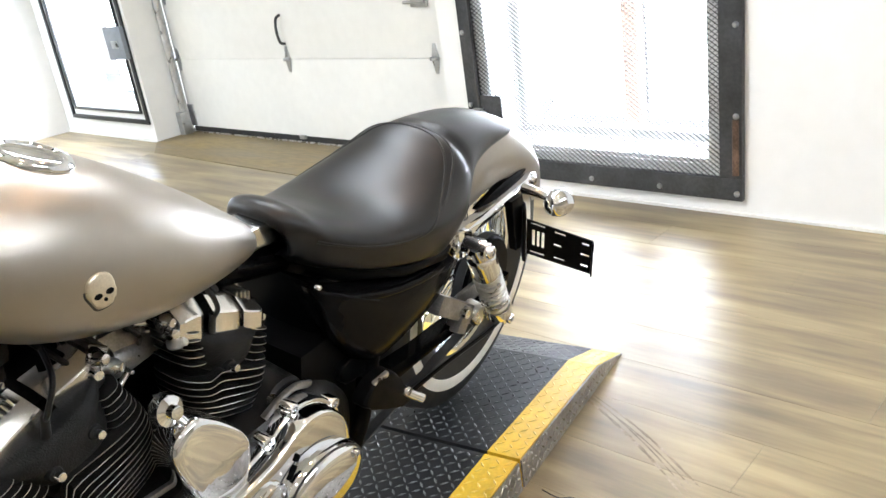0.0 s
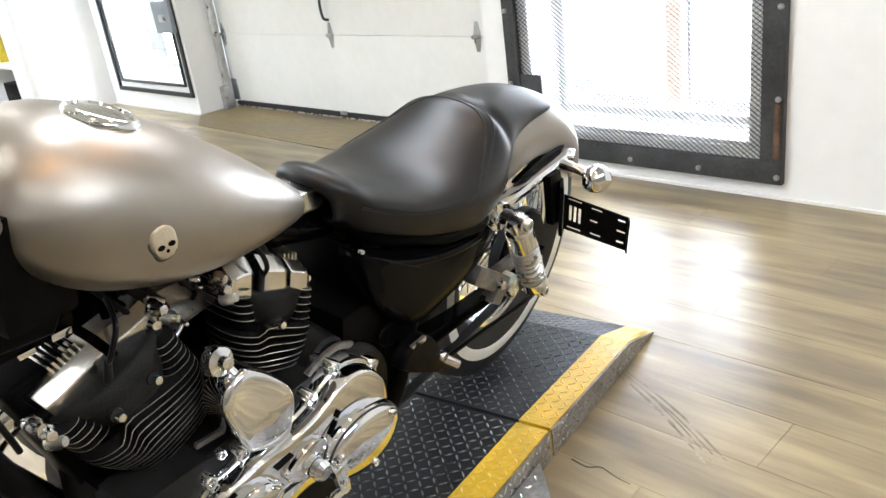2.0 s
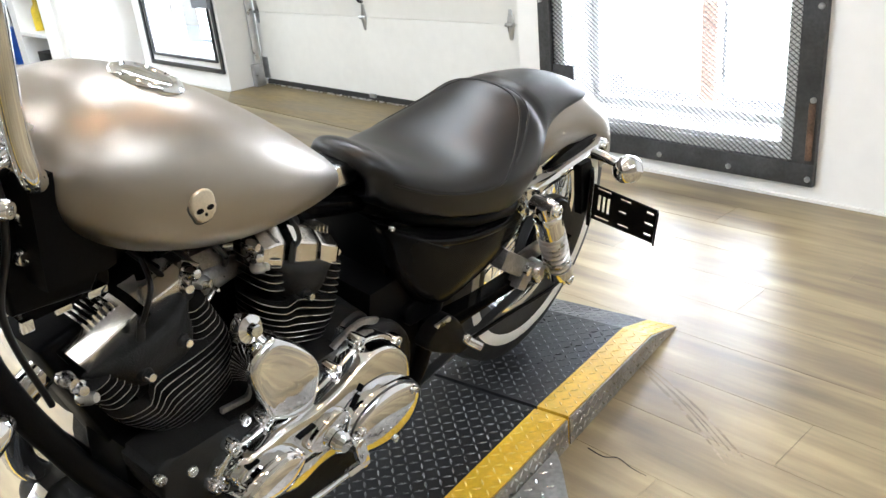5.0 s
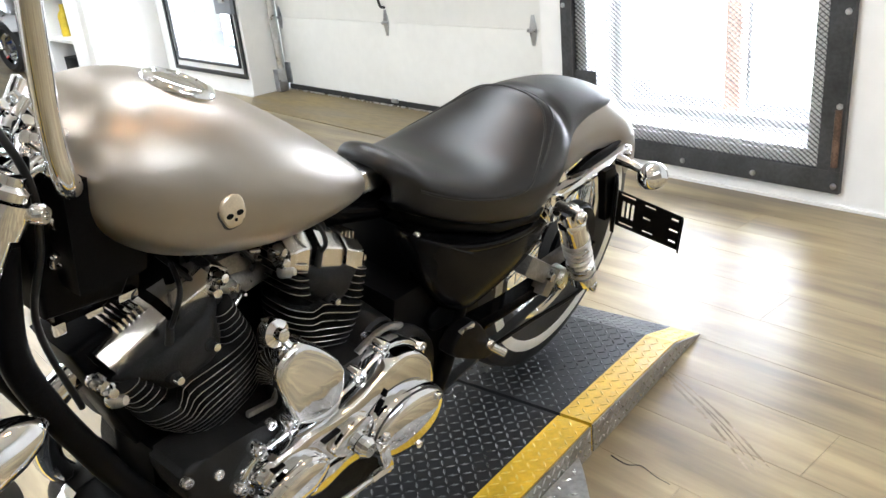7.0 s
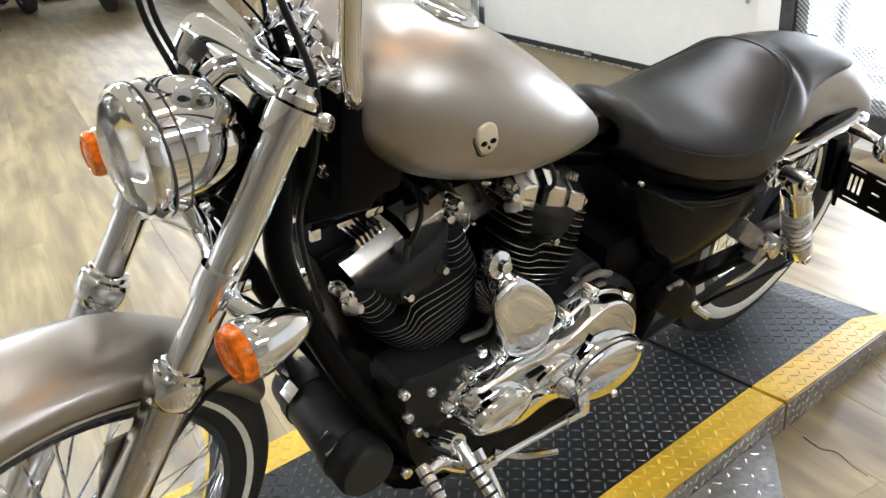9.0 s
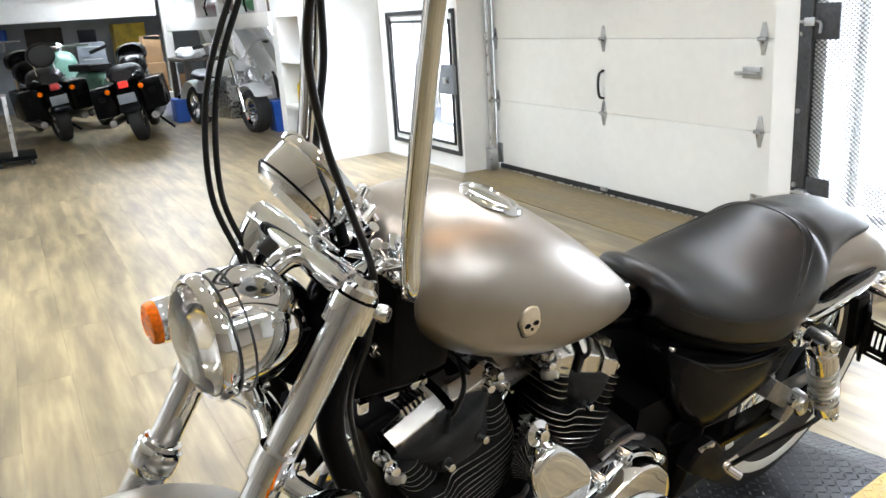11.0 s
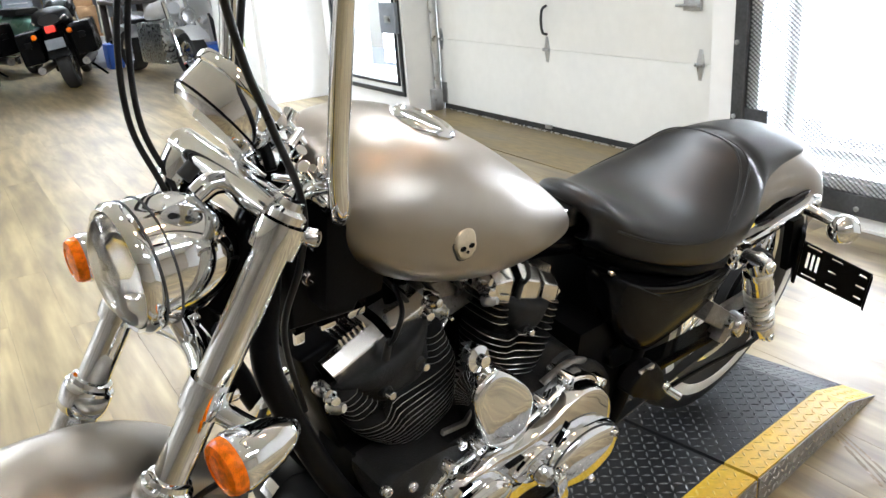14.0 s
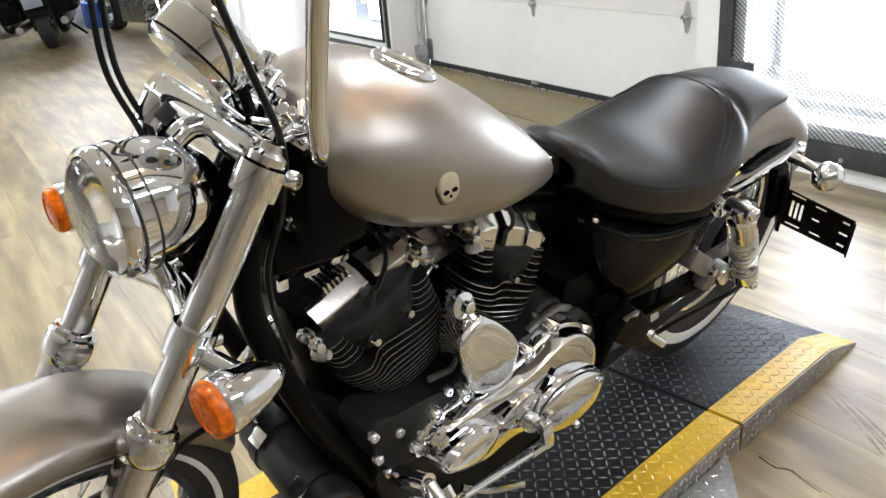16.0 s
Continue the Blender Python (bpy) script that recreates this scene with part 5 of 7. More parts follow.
part("acorn_nut", lathe([(0, 0), (0.020, 0), (0.023, 0.008), (0.020, 0.018), (0.010, 0.022), (0.009, 0.032), (0, 0.034)], (0.088, -0.822, 0.566), (1, 0.0, 0.25), 20), CHROME, horn)
part("stem", cone((0.095, -0.812, 0.556), (0.118, -0.806, 0.538), 0.009), CHROME, horn)

# primary cover
P1 = [(-0.912, 0.372), (-0.904, 0.392), (-0.880, 0.408), (-0.846, 0.410), (-0.812, 0.414), (-0.765, 0.409), (-0.715, 0.413), (-0.676, 0.424), (-0.640, 0.440), (-0.604, 0.446), (-0.562, 0.432), (-0.524, 0.396), (-0.506, 0.352), (-0.503, 0.300), (-0.520, 0.258), (-0.560, 0.240), (-0.615, 0.246), (-0.668, 0.268), (-0.712, 0.282), (-0.748, 0.282), (-0.800, 0.272), (-0.855, 0.300), (-0.895, 0.335)]
pc = (-0.70, 0.350)
pout = smooth_poly(P1, 3)
prim = part("primary_cover", loft([[(x, y, z) for y, z in scaled(pout, k, pc)] for x, k in ((0.085, 1.0), (0.122, 1.0), (0.127, 0.990), (0.1285, 0.972), (0.1285, 0.955), (0.136, 0.950), (0.149, 0.930), (0.1535, 0.915), (0.1550, 0.895), (0.1555, 0.85), (0.1560, 0.6), (0.1563, 0.3), (0.1565, 0.05))]), CHROME, bike, "chrome primary drive cover", angle=42)


def oval(a, b, turn, c, x, n=56):
    ct, st = math.cos(turn), math.sin(turn)
    return [(x, c[0] + a * math.cos(q) * ct - b * math.sin(q) * st, c[1] + a * math.cos(q) * st + b * math.sin(q) * ct) for q in [2 * math.pi * i / n for i in range(n)]]


DC, DT = (-0.600, 0.306), -0.20
derby = part("derby_cover", loft([oval(0.096 * k, 0.064 * k, DT, DC, x) for x, k in ((0.130, 1.02), (0.160, 1.0), (0.168, 0.975), (0.172, 0.94), (0.1715, 0.925), (0.176, 0.90), (0.181, 0.80), (0.184, 0.62), (0.186, 0.40), (0.1868, 0.18), (0.187, 0.04))]), CHROME, prim, "oval chrome clutch cover", angle=40)
part("seam", loft([oval(0.096 * k, 0.064 * k, DT, DC, x) for x, k in ((0.1705, 0.955), (0.1735, 0.955), (0.1735, 0.925), (0.1705, 0.925), (0.1705, 0.955))], close=False), STEEL, derby, "dark joint round the clutch cover")
for k in range(3):
    q = oval(0.078, 0.050, DT, DC, 0.1815, 60)[(8 + 20 * k) % 60]
    bolt_head(q, (1, 0, 0), 0.0068, prim, DULLCH, "derby_screw")
part("inspection_cover", loft([[(x, y, z) for y, z in scaled(smooth_poly([(-0.906, 0.350), (-0.870, 0.324), (-0.820, 0.318), (-0.788, 0.338), (-0.786, 0.364), (-0.822, 0.386), (-0.880, 0.378)], 5), k, (-0.846, 0.352))] for x, k in ((0.13, 1.0), (0.164, 1.0), (0.170, 0.97), (0.173, 0.92), (0.172, 0.87), (0.177, 0.82), (0.180, 0.66), (0.182, 0.42), (0.1825, 0.1))]), CHROME, prim, "oval chrome inspection cover", angle=30)
part("boss_plate", loft([[(x, y, z) for y, z in scaled(smooth_poly([(-0.772, 0.352), (-0.742, 0.378), (-0.705, 0.385), (-0.684, 0.364), (-0.692, 0.330), (-0.730, 0.322)], 4), k, (-0.728, 0.353))] for x, k in ((0.14, 1.0), (0.162, 1.0), (0.166, 0.95), (0.167, 0.6), (0.1672, 0.1))]), CHROME, prim, "raised chrome boss round the shift shaft")
for y, z in ((-0.878, 0.412), (-0.818, 0.418), (-0.680, 0.426), (-0.624, 0.450), (-0.910, 0.362), (-0.528, 0.398)):
    sc = part("cover_screw", lathe([(0, 0), (0.0115, 0), (0.0115, 0.044), (0.0095, 0.047), (0.006, 0.047), (0.0055, 0.042), (0, 0.042)], (0.085, y, z), (1, 0, 0), 16), CHROME, prim)
for (y0, z0), ln, turn in (((-0.770, 0.384), 0.017, 4), ((-0.872, 0.396), 0.010, 6), ((-0.664, 0.372), 0.012, 52), ((-0.652, 0.392), 0.006, 52)):
    part("slot", box(0.150, 0.1610, -ln, ln, -0.0018, 0.0018, 0.0008, m=pose(0, y0, z0, turn)), SATINB, prim)
fs = part("starter_housing", cone((0.02, -0.600, 0.425), (0.092, -0.600, 0.425), 0.050, 0.046, 28), CRINKLE, bike, "black starter housing with bright ribs")
for k in range(5):
    part("rib", box(0.090, 0.100, -0.0016, 0.0016, -0.022, 0.022, 0.0008, m=pose(0, -0.640 + 0.0105 * k, 0.398 + 0.003 * k, 14)), FINEDGE, fs)
part("housing_rim", tube([(0.098, -0.655, 0.440), (0.102, -0.625, 0.456), (0.102, -0.590, 0.458), (0.098, -0.555, 0.440)], 0.010, 10, flat=0.6), CASTING, fs, "grey cast rim of the starter housing")
filt = part("oil_filter", cone((0.055, -0.83, 0.345), (0.088, -0.83, 0.345), 0.046, 0.043, 28), CRINKLE, bike, "black ribbed oil cooler case under the cylinders")
for k in range(7):
    part("rib", tube([(0.090, -0.868 + 0.012 * k, 0.330 + 0.002 * k), (0.094, -0.862 + 0.012 * k, 0.352 + 0.001 * k), (0.090, -0.848 + 0.012 * k, 0.372)], 0.0018, 6, steps=4), FINEDGE, filt)
for k in range(5):
    part("rib", box(0.088, 0.098, -0.0014, 0.0014, -0.016, 0.016, m=pose(0, -0.775 + 0.009 * k, 0.386 - 0.002 * k, 24)), FINEDGE, filt)
part("case_bar", box(0.092, 0.099, -0.028, 0.028, -0.0045, 0.0045, 0.002, m=pose(0, -0.843, 0.450, -7)), CASTING, filt, "bare cast rib of the crankcase")

shaft = part("shift_shaft", cone((0.15, -0.690, 0.318), (0.195, -0.690, 0.318), 0.010), CHROME, bike, "chrome gear shift shaft")
part("shift_arm", yz(smooth_poly([(-0.700, 0.325), (-0.682, 0.330), (-0.672, 0.290), (-0.664, 0.270), (-0.680, 0.264), (-0.692, 0.290)], 3), 0.186, 0.196, 0.003), CHROME, shaft)
part("shift_boss", lathe([(0.016, 0), (0.018, 0.012), (0.012, 0.02), (0, 0.02)], (0.168, -0.715, 0.335), (1, 0, 0), 16), CHROME, shaft)
rod = part("shift_rod", cone((0.190, -0.668, 0.272), (0.190, -0.905, 0.290), 0.0052, n=12), CHROME, bike, "chrome gear shift linkage rod")
part("rod_end", cone((0.190, -0.668, 0.272), (0.190, -0.715, 0.276), 0.0085, n=6), CHROME, rod)
part("rod_end", cone((0.190, -0.870, 0.288), (0.190, -0.910, 0.290), 0.0085, n=6), CHROME, rod)
lever = part("shift_lever", tube([(0.185, -0.905, 0.290), (0.190, -0.950, 0.330), (0.195, -0.985, 0.365), (0.200, -1.010, 0.372)], 0.0105, 12), CHROME, bike, "chrome gear shift lever")
part("shift_peg", cone((0.19, -1.012, 0.372), (0.262, -1.018, 0.350), 0.0100, 0.0095, 16), DULLCH, lever, "knurled shift peg")
for k in range(5):
    part("peg_ring", lathe([(0.0104, -0.0015), (0.0116, 0), (0.0104, 0.0015)], (0.205 + 0.012 * k, -1.0132 - 0.001 * k, 0.3674 - 0.0037 * k), (0.072, -0.006, -0.022), 14), RUBBER, lever)
fpeg = part("foot_peg", cone((0.175, -0.935, 0.352), (0.265, -0.925, 0.290), 0.0115, 0.0110, 18), DULLCH, bike, "rider's metal foot peg")
for k in range(5):
    t = 0.35 + 0.13 * k
    part("peg_ring", lathe([(0.0118, -0.002), (0.0132, 0), (0.0118, 0.002)], (0.175 + 0.09 * t, -0.935 + 0.01 * t, 0.352 - 0.062 * t), (0.09, 0.01, -0.062), 14), RUBBER, fpeg)
part("peg_bracket", tube([(0.10, -0.925, 0.300), (0.14, -0.940, 0.335), (0.178, -0.936, 0.352)], 0.017, 12), CHROME, fpeg)
stand = part("side_stand", tube([(0.110, -0.83, 0.21), (0.170, -0.825, 0.150), (0.235, -0.815, 0.040), (0.262, -0.805, -0.026)], (0.014, 0.010), 12), CHROME, bike, "chrome side stand, folded out")
part("stand_foot", box(-0.022, 0.022, -0.035, 0.035, -0.004, 0.004, 0.003, m=pose(0.268, -0.802, -0.0335, 0, -14, 0)), CHROME, stand)
part("stand_spring", tube([(0.125, -0.80, 0.20), (0.150, -0.76, 0.185), (0.175, -0.70, 0.18)], 0.007, 8), DULLCH, stand)
cross = part("lower_plate", yz(smooth_poly([(-1.00, 0.27), (-0.93, 0.235), (-0.86, 0.205), (-0.80, 0.20), (-0.80, 0.175), (-0.88, 0.165), (-0.98, 0.21)], 3), 0.03, 0.10, 0.006), GLOSSB, bike, "black lower frame plate")
for p in ((-0.965, 0.245), (-0.90, 0.215)):
    bolt_head((0.102, *p), (1, 0, 0), 0.010, cross, CHROME)

# ---- leather tool roll on the down tubes ----
ra, rb = Vector((-0.128, -1.014, 0.287)), Vector((0.105, -1.034, 0.290))
RR = 0.046
roll_d = rb - ra
L_ = roll_d.length
roll = part("tool_roll", lathe([(0, 0), (RR * 0.86, 0), (RR * 0.97, 0.006), (RR, 0.016), (RR, L_ - 0.016), (RR * 0.97, L_ - 0.006), (RR * 0.86, L_), (0, L_)], ra, roll_d, 32), ROLLHIDE, bike, "black leather tool roll with two buckled straps")
for t in (0.24, 0.76):
    c = ra + roll_d * t
    st = part("strap", ring_lathe([(RR + 0.0005, -0.010), (RR + 0.003, -0.010), (RR + 0.003, 0.010), (RR + 0.0005, 0.010)], c, roll_d, 36), ROLLHIDE, roll, "black leather strap")
    part("buckle", box(-0.013, 0.013, -0.014, 0.014, 0, 0.004, 0.0015, m=axis_m(c + Vector((0, -0.66, 0.62)).normalized() * (RR + 0.003), (0, -0.66, 0.62), (1, 0, 0))), CHROME, st, "chrome buckle")

# ---- front end ----
def fork(h, s, dx=0.0):
    """The line of a fork leg at height h, on the side s."""
    return Vector((s * 0.100 + dx, -1.137 - (0.860 - h) * 0.560, h))


for s in (1, -1):
    leg = part("fork_leg", cone(fork(0.30, s), fork(0.585, s), 0.0235, 0.0240, 28), DULLCH, bike, "polished fork slider")
    part("fork_tube", cone(fork(0.585, s), fork(0.71, s), 0.0190, n=28), CHROME, leg, "chrome fork tube")
    part("upper_cover", cone(fork(0.71, s), fork(0.875, s), 0.0190, n=28), CHROME, leg, "chrome upper fork tube")
    part("collar", lathe([(0.024, -0.020), (0.0285, -0.016), (0.030, -0.006), (0.030, 0.010), (0.028, 0.016), (0.0245, 0.018), (0.0235, 0.024), (0.019, 0.026)], fork(0.600, s), fork(0.7, s) - fork(0.6, s), 28), CHROME, leg, "chrome dust collar")
    part("axle_lug", box(-0.017, 0.017, -0.022, 0.022, -0.03, 0.02, 0.008, m=Matrix.Translation(fork(0.325, s))), DULLCH, leg)
    part("fork_cap", lathe([(0.020, 0), (0.020, 0.008), (0.013, 0.012), (0.012, 0.02), (0, 0.021)], fork(0.880, s), fork(0.9, s) - fork(0.8, s), 22), CHROME, leg)
fd = (fork(0.9, 1) - fork(0.8, 1)).normalized()
tree = part("upper_triple_clamp", cone(fork(0.882, 1, -0.012), fork(0.882, -1, -0.018), 0.0195, n=32), CHROME, bike, "chrome upper triple clamp")
low = part("lower_triple_clamp", tube([fork(0.704, 1), (0.05, -1.200, 0.704), (0, -1.190, 0.706), (-0.05, -1.200, 0.704), fork(0.704, -1)], 0.0175, 16), CHROME, bike, "chrome lower triple clamp")
for s in (1, -1):
    part("clamp_ring", lathe([(0.0188, -0.016), (0.025, -0.016), (0.0258, 0), (0.025, 0.016), (0.0188, 0.016)], fork(0.864, s), fd, 26), CHROME, tree)
    part("clamp_ring", lathe([(0.0188, -0.017), (0.0245, -0.017), (0.0255, 0), (0.0245, 0.017), (0.0188, 0.017)], fork(0.706, s), fd, 26), CHROME, low)
    bolt_head(fork(0.862, s) + Vector((s * 0.018, 0.028, 0)), (s, 0.6, 0), 0.010, tree)
    bolt_head(fork(0.700, s) + Vector((s * 0.006, 0.026, 0)), (0.0, 1, -0.2), 0.009, low)
part("stem_nut", lathe([(0.017, 0), (0.018, 0.010), (0.012, 0.018), (0, 0.019)], (0, -1.086, 0.890), (0, 0.5, 0.86), 6), CHROME, tree)
for s in (1, -1):
    riser = part("riser", cone((s * 0.045, -1.092, 0.865), (s * 0.046, -1.062, 0.880), 0.018, 0.017), CHROME, tree, "chrome handlebar riser")
    bolt_head((s * 0.048, -1.070, 0.893), (0, 0.3, 1), 0.008, tree)
for k in range(30):
    a = Vector((rnd.uniform(-0.05, 0.080), rnd.uniform(-1.10, -1.035), rnd.uniform(0.865, 0.915)))
    part("fitting", cone(a, a + Vector((rnd.uniform(-0.02, 0.02), rnd.uniform(-0.02, 0.02), rnd.uniform(0.005, 0.025))), rnd.uniform(0.003, 0.0075), n=12), CHROME if k % 5 else SATINB, tree, "")

# headlight
HC, HD = Vector((0.0, -1.192, 0.818)), Vector((0.0, -1.0, -0.04)).normalized()
HK = 0.94
head = part("headlight", lathe([(r * HK, h * HK) for r, h in [(0.0720 * math.sin(a), 0.030 - 0.100 * math.cos(a)) for a in np.linspace(0, math.pi / 2, 22)] + [(0.0722, 0.052), (0.0740, 0.054), (0.0745, 0.066), (0.0700, 0.072), (0.0660, 0.070), (0.0655, 0.045), (0.03, 0.012), (0, 0.006)]], HC, HD, 72), CHROME, bike, "chrome bullet headlight")
for hs in (0.033, 0.050):
    part("seam_ring", ring_lathe([(0.0716 * HK, hs * HK), (0.0736 * HK, hs * HK), (0.0736 * HK, (hs + 0.0018) * HK), (0.0716 * HK, (hs + 0.0018) * HK)], HC, HD, 60), STEEL, head, "dark seam round the headlight")
part("lens", lathe([(r * HK, h * HK) for r, h in [(0.0655, 0.062), (0.0650, 0.070), (0.058, 0.079), (0.040, 0.087), (0.020, 0.091), (0, 0.092), (0, 0.089), (0.020, 0.088), (0.040, 0.084), (0.057, 0.076), (0.0635, 0.067), (0.0635, 0.062)]], HC, HD, 48), CLEAR, head, "clear headlight lens")
part("bulb_shield", lathe([(r * HK, h * HK) for r, h in [(0.010, 0.02), (0.014, 0.045), (0.010, 0.056), (0, 0.058)]], HC, HD, 20), DULLCH, head)
part("headlight_bracket", tube([(0, -1.17, 0.875), (0, -1.15, 0.885), (0, -1.12, 0.880)], 0.013, 12), CHROME, head)
brake = part("brake_tee", tube([(0.0, -1.205, 0.74), (0.01, -1.20, 0.72), (0.0, -1.195, 0.70)], 0.011, 10), CHROME, low)
for k in range(5):
    a = Vector((rnd.uniform(-0.03, 0.05), rnd.uniform(-1.20, -1.15), rnd.uniform(0.715, 0.775)))
    part("fitting", cone(a, a + Vector((rnd.uniform(-0.02, 0.02), rnd.uniform(-0.02, 0.02), rnd.uniform(-0.02, 0.02))), rnd.uniform(0.005, 0.009), n=10), CHROME if k % 2 else SATINB, low)


def indicator(c, inner, label):
    d = Vector((0.06 * (1 if c[0] > 0 else -1), -1, -0.05)).normalized()
    b = part("front_indicator", lathe([(0, -0.078), (0.008, -0.074), (0.018, -0.060), (0.026, -0.040), (0.031, -0.016), (0.0325, 0.0), (0.031, 0.003), (0, 0.003)], c, d, 32), CHROME, bike, label)
    part("amber_lens", lathe([(0.0300, 0.001), (0.0300, 0.010), (0.027, 0.016), (0.019, 0.0185), (0.018, 0.0165), (0.010, 0.018), (0, 0.019)], c, d, 32), AMBER, b, "amber plastic lens")
    part("stalk", tube([inner, (Vector(inner) + Vector(c)) / 2 + Vector((0, 0.022, 0.0)), Vector(c) - d * 0.048], (0.013, 0.011), 14), CHROME, b)
    return b


indicator((0.178, -1.238, 0.682), (0.105, -1.222, 0.695), "chrome front indicator with amber lens")
indicator((-0.245, -1.214, 0.696), (-0.105, -1.220, 0.700), "chrome front indicator with amber lens")
part("indicator_wire", tube([(0.150, -1.190, 0.665), (0.128, -1.185, 0.615), (0.105, -1.205, 0.585), (0.070, -1.240, 0.535), (0.055, -1.300, 0.45), (0.055, -1.36, 0.38)], 0.0038, 8), CABLE, bike, "black wire along the fork")

# speedometer
sc, sa = Vector((0.012, -1.150, 0.957)), Vector((0.0, 0.79, 0.61)).normalized()
speedo = part("speedometer", lathe([(0, -0.006), (0.045, -0.006), (0.050, 0.0), (0.0515, 0.004), (0.0515, 0.034), (0.0545, 0.036), (0.0555, 0.043), (0.0525, 0.048), (0.047, 0.048), (0.046, 0.044), (0, 0.044)], sc, sa, 44), CHROME, bike, "round chrome speedometer housing")
part("dial", lathe([(0.0455, 0.0442), (0, 0.0450)], sc, sa, 32), SATINB, speedo, "dark dial face")
part("seam", ring_lathe([(0.0512, 0.0035), (0.0528, 0.0035), (0.0528, 0.0060), (0.0512, 0.0060)], sc, sa, 44), SATINB, speedo)
part("speedo_bracket", tube([(0.0, -1.100, 0.885), (0.0, -1.115, 0.915), (0.005, -1.132, 0.945)], 0.012, 10), CHROME, speedo)
part("knob", cone(sc - sa * 0.01 + Vector((0.012, -0.022, -0.028)), sc - sa * 0.022 + Vector((0.012, -0.026, -0.032)), 0.008), RUBBER, speedo)

# handlebar
LB = [(0.040, -1.058, 0.872), (0.090, -1.060, 0.868), (0.138, -1.088, 0.893), (0.150, -1.100, 0.96), (0.166, -1.106, 1.12), (0.182, -1.110, 1.215), (0.208, -1.106, 1.272), (0.250, -1.100, 1.300), (0.300, -1.090, 1.312), (0.350, -1.075, 1.316), (0.395, -1.050, 1.306), (0.450, -0.986, 1.287)]
RB_ = [(-0.048, -1.060, 0.875), (-0.095, -1.058, 0.875), (-0.138, -1.050, 0.920), (-0.146, -1.041, 1.00), (-0.150, -1.033, 1.12), (-0.152, -1.020, 1.235), (-0.165, -1.012, 1.305), (-0.205, -1.000, 1.338), (-0.26, -0.985, 1.345), (-0.38, -0.93, 1.33)]
bar = part("handlebar", tube(LB, 0.0104, 18), CHROME, bike, "tall chrome ape-hanger handlebar")
part("right_bar", tube(RB_, 0.0125, 16), CHROME, bar)
part("clamp_bar", cone((-0.06, -1.059, 0.873), (0.06, -1.059, 0.873), 0.0135), CHROME, bar)
g0, g1 = Vector((0.397, -1.048, 1.306)), Vector((0.459, -0.976, 1.284))
gd_ = g1 - g0
GL = gd_.length
grip = part("left_grip", lathe([(0, 0), (0.0142, 0), (0.0158, 0.004), (0.0158, 0.010), (0.0147, 0.014), (0.0146, 0.05), (0.0151, 0.08), (0.0156, GL - 0.010), (0.0142, GL - 0.002), (0.009, GL + 0.001), (0, GL + 0.002)], g0, gd_, 30), IVORY, bar, "ivory rubber grip")
gx = gd_.normalized().orthogonal().normalized()
gy = gd_.normalized().cross(gx)
part("grip_ferrule", cone(g0 - gd_.normalized() * 0.018, g0 + gd_.normalized() * 0.002, 0.0135, n=24), CHROME, bar)
house = part("switch_housing", loft([[Vector((0.352, -1.088, 1.318)) + gd_.normalized() * t + 0.024 * k * (math.cos(q) * gx + 0.9 * math.sin(q) * gy) for q in [2 * math.pi * i / 20 for i in range(20)]] for t, k in ((0.0, 0.5), (0.004, 0.85), (0.014, 1.0), (0.036, 1.02), (0.050, 0.92), (0.056, 0.55))]), GLOSSB, bar, "black switch housing")
part("button", cone((0.382, -1.085, 1.330), (0.390, -1.095, 1.333), 0.006), SATINB, house)
bx_ = gd_.normalized()
by_ = Vector((0, 0, 1)).cross(bx_).normalized()
bz_ = bx_.cross(by_)


def along_bar(at):
    """A pose at a point beside the left bar: x runs along the bar, z up."""
    m = Matrix((bx_, by_, bz_)).transposed().to_4x4()
    m.translation = Vector(at)
    return m


perch = part("clutch_perch", box(-0.023, 0.023, -0.007, 0.007, -0.0125, 0.0125, 0.003, m=along_bar((0.3655, -1.0915, 1.2895))), ALU, bar, "bright alloy clutch lever perch")
part("perch_cap", box(-0.034, 0.023, -0.0085, 0.0085, 0.0128, 0.0185, 0.002, m=along_bar((0.3655, -1.0915, 1.2895))), SATINB, perch, "black strip over the perch")
part("perch_foot", box(-0.022, 0.010, -0.0075, 0.0075, -0.0165, -0.0128, 0.001, m=along_bar((0.3655, -1.0915, 1.2895))), SATINB, perch)
part("switch_block", box(-0.011, 0.011, -0.010, 0.010, -0.024, 0.016, 0.003, m=along_bar((0.3465, -1.1115, 1.2965))), GLOSSB, perch, "black switch block")
part("perch_clamp", cone((0.352, -1.100, 1.316), (0.368, -1.080, 1.311), 0.0135, n=20), CHROME, perch, "chrome clamp round the bar")
lv = stations([(0.3735, -1.081, 1.2868, 0.0175, 0.0070), (0.382, -1.0745, 1.2868, 0.0130, 0.0066), (0.394, -1.065, 1.2872, 0.0098, 0.0062), (0.412, -1.052, 1.2868, 0.0100, 0.0056), (0.440, -1.027, 1.274, 0.0098, 0.0050), (0.458, -1.006, 1.261, 0.0082, 0.0046), (0.470, -0.992, 1.251, 0.0066, 0.0046)], 5)
rings = []
for x, y, z, h, w in lv:
    rings.append([Vector((x, y, z)) + w * math.cos(q) * by_ + h * math.copysign(abs(math.sin(q)) ** 0.8, math.sin(q)) * bz_ for q in [2 * math.pi * i / 16 for i in range(16)]])
clutch = part("clutch_lever", loft(rings), ALU, bar, "polished flat alloy clutch lever", angle=60)
